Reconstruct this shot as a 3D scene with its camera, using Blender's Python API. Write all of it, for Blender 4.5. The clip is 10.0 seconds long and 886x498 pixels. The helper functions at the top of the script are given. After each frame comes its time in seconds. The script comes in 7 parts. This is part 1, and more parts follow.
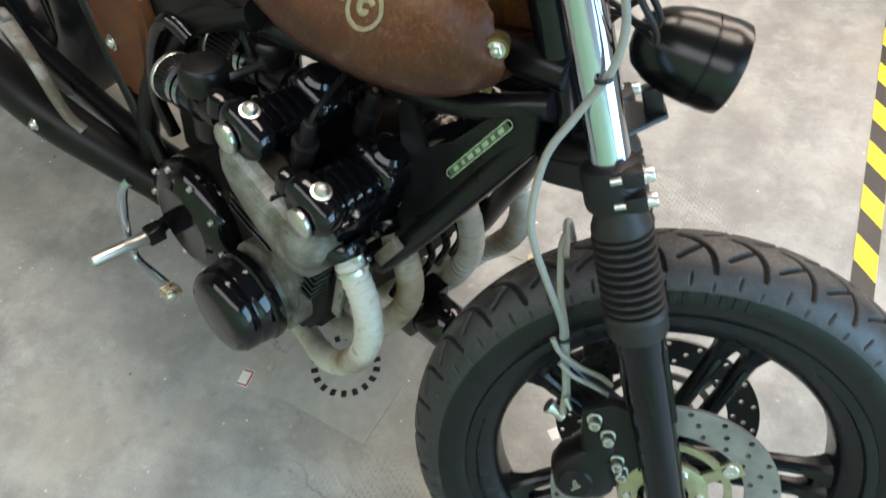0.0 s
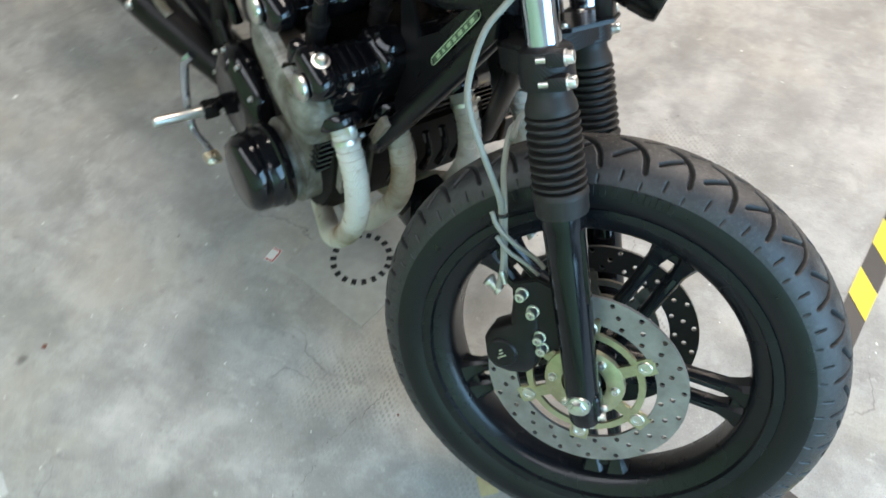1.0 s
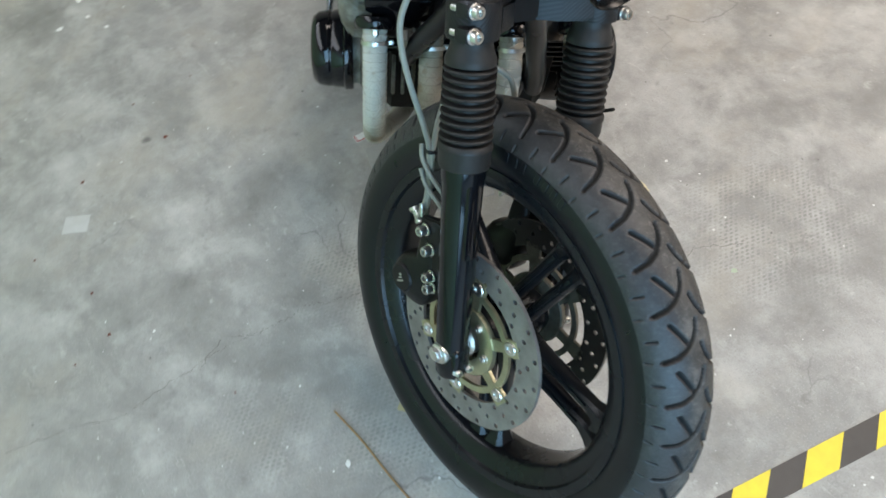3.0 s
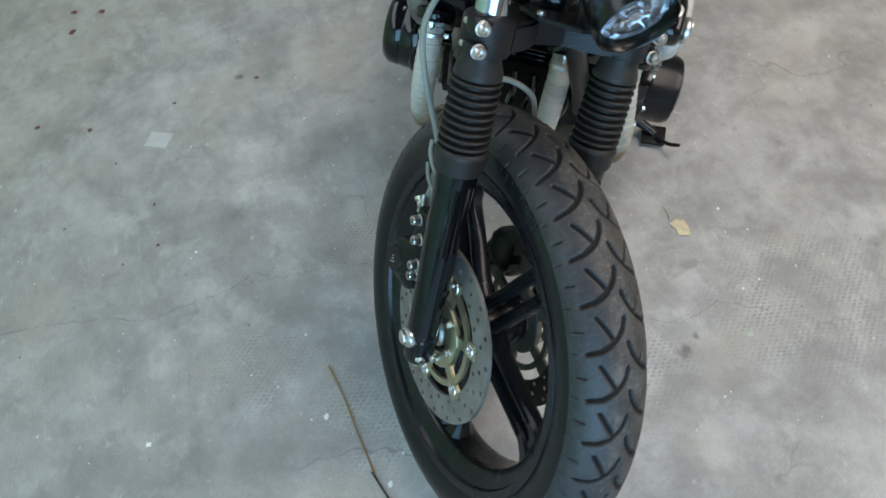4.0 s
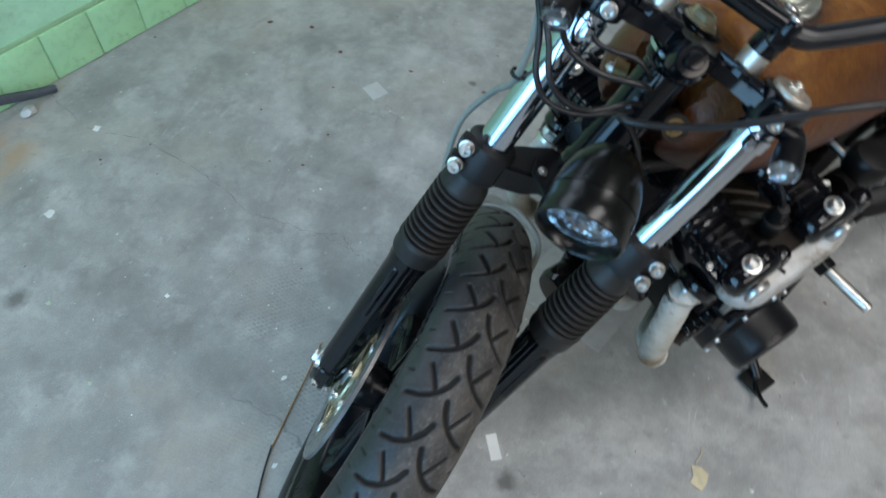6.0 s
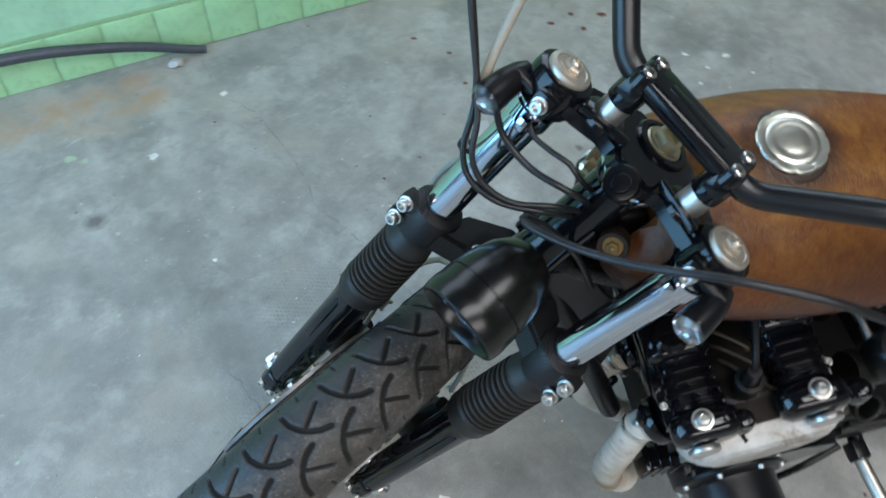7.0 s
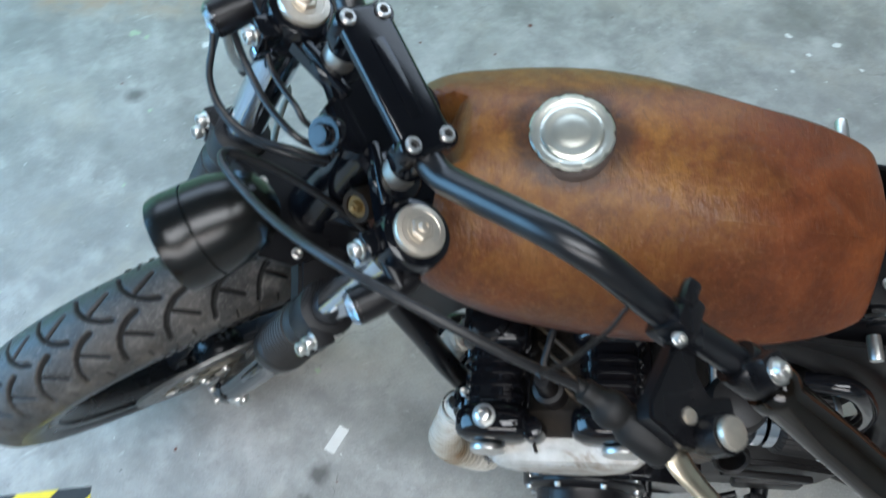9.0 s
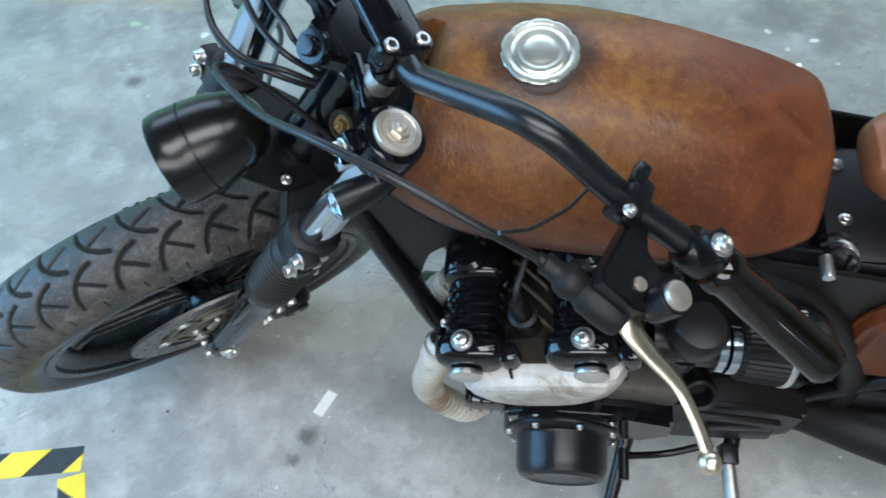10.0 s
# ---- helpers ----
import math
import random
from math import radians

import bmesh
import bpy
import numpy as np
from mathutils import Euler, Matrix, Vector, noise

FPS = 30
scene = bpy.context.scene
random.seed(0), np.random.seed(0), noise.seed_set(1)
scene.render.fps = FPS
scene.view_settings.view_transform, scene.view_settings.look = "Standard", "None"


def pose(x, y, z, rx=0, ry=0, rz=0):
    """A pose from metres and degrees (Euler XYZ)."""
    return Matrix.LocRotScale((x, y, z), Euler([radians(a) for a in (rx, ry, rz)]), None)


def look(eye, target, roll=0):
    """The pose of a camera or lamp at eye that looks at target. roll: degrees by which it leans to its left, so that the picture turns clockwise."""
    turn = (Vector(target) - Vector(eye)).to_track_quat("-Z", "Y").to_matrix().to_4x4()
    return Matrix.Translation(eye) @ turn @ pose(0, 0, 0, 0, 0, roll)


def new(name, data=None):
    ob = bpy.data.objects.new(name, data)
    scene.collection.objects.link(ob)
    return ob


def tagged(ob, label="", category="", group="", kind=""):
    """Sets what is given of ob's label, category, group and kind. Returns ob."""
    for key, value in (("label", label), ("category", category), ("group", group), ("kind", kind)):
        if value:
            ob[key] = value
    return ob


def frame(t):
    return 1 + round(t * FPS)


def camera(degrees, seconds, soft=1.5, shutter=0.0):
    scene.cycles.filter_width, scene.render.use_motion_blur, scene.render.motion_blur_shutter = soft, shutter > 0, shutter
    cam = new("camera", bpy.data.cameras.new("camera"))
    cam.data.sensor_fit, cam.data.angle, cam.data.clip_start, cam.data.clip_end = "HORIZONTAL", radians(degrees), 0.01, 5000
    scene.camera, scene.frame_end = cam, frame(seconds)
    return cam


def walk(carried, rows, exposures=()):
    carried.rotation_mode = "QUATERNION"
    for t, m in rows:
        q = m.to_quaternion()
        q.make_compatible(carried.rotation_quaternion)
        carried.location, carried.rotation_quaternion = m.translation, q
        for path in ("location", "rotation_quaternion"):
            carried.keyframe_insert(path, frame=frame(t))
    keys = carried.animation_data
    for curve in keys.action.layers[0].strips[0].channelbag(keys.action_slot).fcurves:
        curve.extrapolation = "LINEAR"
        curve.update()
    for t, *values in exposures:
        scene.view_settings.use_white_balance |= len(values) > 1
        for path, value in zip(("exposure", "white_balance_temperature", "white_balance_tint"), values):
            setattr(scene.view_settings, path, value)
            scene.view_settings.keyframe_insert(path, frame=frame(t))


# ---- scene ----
cam = camera(61.0, 10.0, soft=1.6, shutter=0.5)
PATH = [
    (0, (-0.201, -0.29, 1.248), (-0.457, 0.861, -0.368), -2.6),
    (0.5, (-0.144, -0.358, 1.255), (-0.452, 0.749, -0.382), -4.4),
    (1, (0.016, -0.41, 1.257), (-0.5, 0.627, -0.374), -4.7),
    (1.2, (0.056, -0.414, 1.261), (-0.531, 0.562, -0.382), -5.2),
    (1.5, (0.115, -0.419, 1.266), (-0.549, 0.543, -0.357), -4.9),
    (2, (0.156, -0.321, 1.255), (-0.618, 0.547, -0.371), -4.5),
    (2.5, (0.228, -0.256, 1.252), (-0.641, 0.495, -0.385), -6.1),
    (2.7, (0.296, -0.225, 1.248), (-0.615, 0.427, -0.408), -8.0),
    (3.8, (0.464, -0.071, 1.291), (-0.594, 0.222, -0.381), -10.1),
    (4, (0.465, -0.042, 1.29), (-0.599, 0.205, -0.385), -9.2),
    (4.5, (0.487, 0.063, 1.295), (-0.588, 0.163, -0.389), -7.2),
    (5, (0.564, 0.21, 1.316), (-0.527, 0.046, -0.353), -8.1),
    (5.5, (0.511, 0.302, 1.31), (-0.588, -0.018, -0.329), -5.4),
    (6, (0.406, 0.357, 1.316), (-0.706, -0.085, -0.287), 0.3),
    (6.2, (0.372, 0.375, 1.312), (-0.727, -0.127, -0.282), 1.3),
    (7.3, (0.189, 0.577, 1.324), (-0.646, -0.378, -0.222), 1.1),
    (7.5, (0.151, 0.576, 1.32), (-0.63, -0.432, -0.22), 0.3),
    (8, (0.058, 0.562, 1.302), (-0.704, -0.409, -0.272), 1.5),
    (8.5, (-0.005, 0.615, 1.298), (-0.698, -0.296, -0.342), 1.2),
    (9, (-0.078, 0.754, 1.298), (-0.6, -0.231, -0.363), -1.4),
    (9.5, (-0.088, 0.822, 1.301), (-0.46, -0.205, -0.374), -6.2),
    (10, (-0.04, 0.856, 1.279), (-0.597, -0.169, -0.345), -0.5),
]
EXPOSURES = [(0.0, -0.16, 6800, 12), (1.0, -0.12, 6500, 11), (2.5, -0.30, 6600, 11), (4.0, -0.72, 6200, 9), (5.5, -0.90, 5850, 7), (7.5, -0.62, 5650, 6), (10.0, -0.30, 5400, 5)]
walk(cam, [(t, look(eye, target, roll)) for t, eye, target, roll in PATH], EXPOSURES)

# ---- light ----
world = bpy.data.worlds.new("sky")
scene.world = world
world.use_nodes = True
_wn = world.node_tree.nodes
_sky = _wn.new("ShaderNodeTexSky")
_sky.sky_type, _sky.sun_disc = "NISHITA", False
_sky.sun_elevation, _sky.sun_rotation = radians(42), radians(70)
world.node_tree.links.new(_sky.outputs[0], _wn["Background"].inputs[0])
_wn["Background"].inputs[1].default_value = 0.3

# The hall: a runs along the tiled wall, b away from it into the room.
HALL = Matrix(((0.9436, 0.3311, 0, -0.4333), (-0.3311, 0.9436, 0, -1.2348), (0, 0, 1, 0), (0, 0, 0, 1)))


def lamp(name, m, sx, sy, watts, colour):
    data = bpy.data.lights.new(name, "AREA")
    data.shape, data.size, data.size_y, data.energy, data.color = "RECTANGLE", sx, sy, watts, colour
    ob = new(name, data)
    ob.matrix_world = m
    return ob


# Daylight through the unseen doorway and window strips; the top light is added.
lamp("doorway_light", HALL @ look((2.62, 1.3, 1.35), (0, 1.3, 0.2)), 2.2, 2.2, 130, (0.33, 0.66, 0.97))
lamp("window_light", HALL @ look((0.5, 4.45, 2.45), (0.3, 1.2, 0.0)), 3.2, 1.1, 108, (1.0, 0.83, 0.67))
# No roof light is known; this one brightens the upward faces.
lamp("skylight", HALL @ look((-0.5, 2.75, 3.26), (-0.5, 2.7, 0.0)), 2.5, 1.0, 108, (1.0, 0.89, 0.77))
lamp("high_window_light", HALL @ look((-0.8, 0.04, 2.25), (-0.6, 1.6, 0.0)), 4.2, 0.9, 50, (0.92, 0.96, 1.0))

# ---- materials ----


class Nodes:
    """Small builder for procedural node materials."""

    def __init__(self, name):
        self.mat = bpy.data.materials.new(name)
        self.mat.use_nodes = True
        self.tree = self.mat.node_tree
        self.bsdf = self.tree.nodes["Principled BSDF"]
        self.coord = self.tree.nodes.new("ShaderNodeTexCoord").outputs["Object"]

    def node(self, kind, **values):
        n = self.tree.nodes.new(kind)
        for key, value in values.items():
            n.inputs[key].default_value = value
        return n

    def link(self, a, b):
        self.tree.links.new(a, b)

    def noise(self, scale, detail=4.0, rough=0.55, stretch=None, distort=0.0):
        n = self.node("ShaderNodeTexNoise", Scale=scale, Detail=detail, Roughness=rough, Distortion=distort)
        src = self.coord
        if stretch:
            mp = self.node("ShaderNodeMapping", Scale=stretch)
            self.link(self.coord, mp.inputs["Vector"])
            src = mp.outputs[0]
        self.link(src, n.inputs["Vector"])
        return n.outputs["Fac"]

    def ramp(self, fac, *stops):
        n = self.tree.nodes.new("ShaderNodeValToRGB")
        els = n.color_ramp.elements
        while len(els) < len(stops):
            els.new(0.5)
        for el, (pos, col) in zip(els, stops):
            el.position = pos
            el.color = (*col, 1) if len(col) == 3 else (col[0], col[0], col[0], 1)
        self.link(fac, n.inputs[0])
        return n.outputs[0]

    def mix(self, fac, a, b):
        n = self.tree.nodes.new("ShaderNodeMix")
        n.data_type = "RGBA"
        for sock, v in ((n.inputs["Factor"], fac), (n.inputs[6], a), (n.inputs[7], b)):
            if isinstance(v, (int, float)):
                sock.default_value = v
            elif isinstance(v, tuple):
                sock.default_value = (*v, 1)
            else:
                self.link(v, sock)
        return n.outputs[2]

    def math(self, op, a, b=0.0):
        n = self.tree.nodes.new("ShaderNodeMath")
        n.operation = op
        for sock, v in zip(n.inputs, (a, b)):
            if isinstance(v, (int, float)):
                sock.default_value = v
            else:
                self.link(v, sock)
        return n.outputs[0]

    def bump(self, height, strength=0.3, distance=0.002, after=None):
        n = self.node("ShaderNodeBump", Strength=strength, Distance=distance)
        self.link(height, n.inputs["Height"])
        if after is not None:
            self.link(after, n.inputs["Normal"])
        self.link(n.outputs[0], self.bsdf.inputs["Normal"])
        self.link(n.outputs[0], self.bsdf.inputs["Coat Normal"])
        return n.outputs[0]

    def set(self, **values):
        names = {"base": "Base Color", "rough": "Roughness", "metal": "Metallic", "coat": "Coat Weight", "coat_rough": "Coat Roughness", "spec": "Specular IOR Level", "trans": "Transmission Weight", "ior": "IOR"}
        for key, v in values.items():
            sock = self.bsdf.inputs[names[key]]
            if isinstance(v, (int, float)):
                sock.default_value = v
            elif isinstance(v, tuple):
                sock.default_value = (*v, 1)
            else:
                self.link(v, sock)
        return self


def simple(name, base, rough, metal=0.0, grain=0.12, scale=120.0, bump=0.0, coat=0.0, spread=0.12, spec=0.5):
    """Plain material with grain and larger blotches in tone and roughness."""
    n = Nodes(name)
    fine, broad = n.noise(scale, 3), n.noise(scale / 9, 3)
    lo, hi = tuple(c * (1 - grain) for c in base), tuple(min(1, c * (1 + grain)) for c in base)
    tone = n.ramp(fine, (0.3, lo), (0.7, hi))
    blot = n.ramp(broad, (0.35, tuple(c * 0.86 for c in base)), (0.65, tuple(min(1, c * 1.1) for c in base)))
    r = n.ramp(broad, (0.3, (max(0.02, rough - spread / 2),)), (0.7, (min(1, rough + spread / 2),)))
    n.set(base=n.mix(0.5, tone, blot), rough=r, metal=metal, coat=coat, spec=spec)
    if bump:
        n.bump(fine, bump, 0.001)
    return n.mat


def concrete_material():
    n = Nodes("worn_concrete")
    fine, mid, broad, huge = n.noise(90, 6, 0.65), n.noise(14, 6, 0.6), n.noise(3.2, 5, 0.6, distort=0.6), n.noise(0.8, 3)
    base = n.ramp(broad, (0.36, (0.26, 0.255, 0.237)), (0.5, (0.385, 0.376, 0.352)), (0.64, (0.475, 0.462, 0.433)))
    base = n.mix(0.42, base, n.ramp(mid, (0.35, (0.25, 0.243, 0.228)), (0.62, (0.51, 0.50, 0.47))))
    base = n.mix(n.ramp(fine, (0.62, (0.0,)), (0.74, (0.35,))), base, (0.22, 0.21, 0.19))
    base = n.mix(n.ramp(n.noise(38, 2), (0.70, (0.0,)), (0.76, (0.5,))), base, (0.62, 0.61, 0.57))
    dirt = n.ramp(n.noise(5.5, 4, 0.7, distort=1.2), (0.60, (0.0,)), (0.72, (0.55,)))
    base = n.mix(dirt, base, (0.19, 0.18, 0.165))
    rust = n.ramp(n.noise(1.7, 5, 0.7), (0.64, (0.0,)), (0.76, (0.4,)))
    base = n.mix(rust, base, (0.36, 0.26, 0.17))
    base = n.mix(n.ramp(huge, (0.42, (0.0,)), (0.62, (0.5,))), base, (0.27, 0.265, 0.255))
    cloud = n.noise(7.5, 8, 0.72, distort=0.3)
    base = n.mix(n.ramp(cloud, (0.38, (0.42,)), (0.53, (0.0,))), base, (0.21, 0.205, 0.19))
    base = n.mix(n.ramp(cloud, (0.58, (0.0,)), (0.72, (0.3,))), base, (0.52, 0.51, 0.48))
    scuff = n.noise(60, 5, 0.7, stretch=(0.25, 1.6, 1.0), distort=0.8)
    base = n.mix(n.math("MULTIPLY", n.ramp(scuff, (0.60, (0.0,)), (0.70, (0.55,))), n.ramp(n.noise(4.0, 3), (0.48, (0.0,)), (0.60, (1.0,)))), base, (0.60, 0.59, 0.56))
    grit = n.noise(330, 3, 0.6)
    base = n.mix(n.ramp(grit, (0.34, (0.5,)), (0.44, (0.0,))), base, (0.21, 0.205, 0.19))
    base = n.mix(n.ramp(grit, (0.58, (0.0,)), (0.68, (0.4,))), base, (0.54, 0.53, 0.50))
    # broad smears: damp-dark, chalky and ochre
    base = n.mix(n.ramp(n.noise(4.6, 10, 0.66, distort=0.15), (0.36, (0.50,)), (0.52, (0.0,))), base, (0.17, 0.165, 0.152))
    base = n.mix(n.ramp(n.noise(7.3, 10, 0.70, distort=0.1), (0.53, (0.0,)), (0.70, (0.45,))), base, (0.58, 0.57, 0.54))
    base = n.mix(n.ramp(n.noise(2.4, 8, 0.66, distort=0.2), (0.50, (0.0,)), (0.66, (0.45,))), base, (0.42, 0.375, 0.30))
    base = n.mix(n.ramp(n.noise(26, 8, 0.72), (0.62, (0.0,)), (0.70, (0.45,))), base, (0.62, 0.61, 0.58))
    base = n.mix(n.ramp(n.noise(17, 6, 0.7), (0.62, (0.0,)), (0.70, (0.40,))), base, (0.16, 0.155, 0.14))
    # old oil stains, each with its own ragged edge
    ragged = n.node("ShaderNodeTexNoise", Scale=55.0, Detail=4.0)
    n.link(n.coord, ragged.inputs["Vector"])
    off = n.node("ShaderNodeVectorMath")
    off.operation = "MULTIPLY_ADD"
    off.inputs[1].default_value = (0.022, 0.022, 0.0)
    n.link(ragged.outputs["Color"], off.inputs[0])
    n.link(n.coord, off.inputs[2])
    for x, y, r, k in ((-0.043, -0.768, 0.030, 0.75), (0.045, 0.488, 0.015, 0.75), (0.026, 0.521, 0.008, 0.7), (-0.059, 0.301, 0.022, 0.75), (-0.020, 0.331, 0.014, 0.7), (-1.025, -0.125, 0.010, 0.7), (-0.62, -0.24, 0.045, 0.3), (-0.45, -0.05, 0.06, 0.25), (-0.30, 0.28, 0.13, 0.30), (-0.72, 0.02, 0.10, 0.25)):
        far = n.node("ShaderNodeVectorMath")
        far.operation = "DISTANCE"
        far.inputs[1].default_value = (x, y, 0)
        n.link(off.outputs[0], far.inputs[0])
        base = n.mix(n.ramp(far.outputs["Value"], (r * 0.35, (k,)), (r * 1.15, (0.0,))), base, (0.075, 0.072, 0.066))
    for x, y, r in ((-0.13, -1.165, 0.13), (-0.27, -1.10, 0.14), (-0.37, -1.09, 0.12), (0.0, -1.23, 0.12), (0.10, -1.40, 0.12)):
        far = n.node("ShaderNodeVectorMath")
        far.operation = "DISTANCE"
        far.inputs[1].default_value = (x, y, 0)
        n.link(off.outputs[0], far.inputs[0])
        base = n.mix(n.math("MULTIPLY", n.ramp(far.outputs["Value"], (r * 0.35, (0.9,)), (r, (0.0,))), n.ramp(mid, (0.42, (0.2,)), (0.6, (1.0,)))), base, (0.40, 0.29, 0.19))
    cracks = n.node("ShaderNodeTexVoronoi", Scale=1.3)
    cracks.feature = "DISTANCE_TO_EDGE"
    mp = n.node("ShaderNodeMapping", Location=(0.37, 0.21, 0))
    wob = n.node("ShaderNodeTexNoise", Scale=4.0, Detail=5.0)
    n.link(n.coord, wob.inputs["Vector"])
    add = n.node("ShaderNodeVectorMath")
    add.operation = "MULTIPLY_ADD"
    add.inputs[1].default_value = (0.45, 0.45, 0.45)
    n.link(wob.outputs["Color"], add.inputs[0])
    n.link(n.coord, add.inputs[2])
    n.link(add.outputs[0], mp.inputs["Vector"])
    n.link(mp.outputs[0], cracks.inputs["Vector"])
    line = n.ramp(cracks.outputs["Distance"], (0.0, (1.0,)), (0.004, (0.0,)))
    broken = n.ramp(n.noise(2.2, 3), (0.5, (0.0,)), (0.6, (0.65,)))
    base = n.mix(n.math("MULTIPLY", line, broken), base, (0.13, 0.125, 0.115))
    # trowel and roller marks: a fine weave in patches
    wave = n.node("ShaderNodeTexWave", Scale=38.0, Distortion=1.5, Detail=2.0)
    wave2 = n.node("ShaderNodeTexWave", Scale=38.0, Distortion=1.5, Detail=2.0)
    wave2.bands_direction = "Y"
    n.link(n.coord, wave.inputs["Vector"])
    n.link(n.coord, wave2.inputs["Vector"])
    weave = n.math("MULTIPLY", wave.outputs["Fac"], wave2.outputs["Fac"])
    weave = n.math("MULTIPLY", weave, n.ramp(n.noise(2.6, 3), (0.56, (0.0,)), (0.66, (1.0,))))
    # imprints of a ribbed mat near the wheel
    imprint = None
    for x, y, r in ((-0.08, -0.06, 0.16), (-0.40, 0.04, 0.14), (-0.235, -0.25, 0.12), (0.05, 0.75, 0.22), (0.06, 0.42, 0.10)):
        far = n.node("ShaderNodeVectorMath")
        far.operation = "DISTANCE"
        far.inputs[1].default_value = (x, y, 0)
        n.link(off.outputs[0], far.inputs[0])
        near = n.ramp(far.outputs["Value"], (r * 0.5, (1.0,)), (r, (0.0,)))
        imprint = near if imprint is None else n.math("MAXIMUM", imprint, near)
    dots = n.node("ShaderNodeTexVoronoi", Scale=145.0, Randomness=0.25)
    mq = n.node("ShaderNodeMapping", Rotation=(0, 0, 0.55), Scale=(1.0, 0.55, 1.0))
    n.link(n.coord, mq.inputs["Vector"])
    n.link(mq.outputs[0], dots.inputs["Vector"])
    marks = n.math("MULTIPLY", n.ramp(dots.outputs["Distance"], (0.22, (1.0,)), (0.42, (0.0,))), n.math("MULTIPLY", imprint, n.ramp(n.noise(24, 4), (0.36, (0.1,)), (0.56, (0.85,)))))
    base = n.mix(marks, base, (0.23, 0.225, 0.21))
    n.set(base=base, rough=n.ramp(mid, (0.3, (0.42,)), (0.7, (0.68,))), spec=0.4)
    first = n.bump(n.math("ADD", n.math("MULTIPLY", fine, 0.5), n.math("MULTIPLY", mid, 0.8)), 0.35, 0.004)
    n.bump(weave, 0.22, 0.0015, first)
    return n.mat


def tank_material():
    n = Nodes("rusted_lacquered_steel")
    fine, mid, broad = n.noise(160, 6, 0.7), n.noise(22, 6, 0.65, distort=0.5), n.noise(5.5, 5, 0.6, distort=0.4)
    base = n.ramp(broad, (0.32, (0.062, 0.018, 0.005)), (0.48, (0.108, 0.030, 0.006)), (0.62, (0.150, 0.046, 0.008)))
    base = n.mix(0.45, base, n.ramp(mid, (0.38, (0.054, 0.016, 0.005)), (0.54, (0.120, 0.035, 0.007)), (0.68, (0.180, 0.066, 0.014))))
    base = n.mix(n.ramp(fine, (0.52, (0.0,)), (0.68, (0.45,))), base, (0.24, 0.115, 0.050))
    base = n.mix(n.ramp(fine, (0.32, (0.6,)), (0.45, (0.0,))), base, (0.040, 0.015, 0.008))
    # greyish bare patches and dark old stains with ragged edges
    base = n.mix(n.ramp(n.noise(12, 8, 0.72, distort=1.0), (0.58, (0.0,)), (0.66, (0.6,))), base, (0.115, 0.080, 0.060))
    base = n.mix(n.ramp(n.noise(6.0, 8, 0.70, distort=0.9), (0.50, (0.0,)), (0.62, (0.55,))), base, (0.060, 0.020, 0.011))
    base = n.mix(n.ramp(n.noise(75, 3, 0.6, stretch=(0.35, 1.0, 1.0)), (0.68, (0.0,)), (0.74, (0.30,))), base, (0.26, 0.15, 0.07))
    place = n.tree.nodes.new("ShaderNodeSeparateXYZ")
    n.link(n.coord, place.inputs[0])
    wander = n.math("MULTIPLY", n.math("ADD", n.noise(9, 7, 0.7, distort=0.8), -0.5), 0.30)
    # the rear half is redder, the lower front dull maroon with grey scuffs
    aft = n.ramp(n.math("ADD", n.math("MULTIPLY", place.outputs["X"], -1.0), wander), (0.34, (0.0,)), (0.42, (0.60,)))
    base = n.mix(aft, base, n.ramp(mid, (0.38, (0.074, 0.018, 0.005)), (0.62, (0.142, 0.036, 0.008))))
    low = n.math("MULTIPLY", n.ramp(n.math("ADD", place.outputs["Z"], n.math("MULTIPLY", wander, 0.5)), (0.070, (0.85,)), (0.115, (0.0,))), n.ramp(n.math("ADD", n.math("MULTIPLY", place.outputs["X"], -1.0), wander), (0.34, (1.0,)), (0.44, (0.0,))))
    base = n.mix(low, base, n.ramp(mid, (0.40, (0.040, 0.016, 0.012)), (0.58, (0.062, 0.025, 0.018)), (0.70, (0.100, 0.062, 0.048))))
    far = n.node("ShaderNodeVectorMath")
    far.operation = "DISTANCE"
    far.inputs[1].default_value = (-0.245, 0.006, 0.195)
    n.link(n.coord, far.inputs[0])
    reach = n.math("ADD", far.outputs["Value"], n.math("MULTIPLY", wander, 0.45))
    bloom = n.math("MULTIPLY", n.ramp(reach, (0.07, (0.95,)), (0.175, (0.0,))), n.ramp(n.noise(26, 8, 0.75, distort=0.8), (0.40, (0.30,)), (0.56, (1.0,))))
    base = n.mix(bloom, base, n.ramp(n.noise(60, 5, 0.7), (0.38, (0.150, 0.060, 0.011)), (0.60, (0.250, 0.118, 0.022))))
    ring = n.math("MULTIPLY", n.ramp(n.math("ADD", far.outputs["Value"], n.math("MULTIPLY", wander, 0.12)), (0.042, (0.9,)), (0.055, (0.0,))), n.ramp(n.noise(34, 6, 0.7, distort=0.8), (0.36, (0.35,)), (0.52, (1.0,))))
    base = n.mix(ring, base, (0.032, 0.015, 0.009))
    base = n.mix(n.ramp(n.noise(300, 2), (0.72, (0.0,)), (0.77, (0.4,))), base, (0.36, 0.24, 0.13))
    n.set(base=base, rough=n.ramp(mid, (0.35, (0.34,)), (0.65, (0.52,))), coat=0.14, coat_rough=0.18, spec=0.24)
    wrinkle = n.noise(240, 4, 0.6, stretch=(1.0, 0.55, 0.55), distort=0.5)
    pits = n.ramp(n.noise(95, 3, 0.6, stretch=(1.0, 0.4, 0.4)), (0.34, (0.0,)), (0.48, (1.0,)))
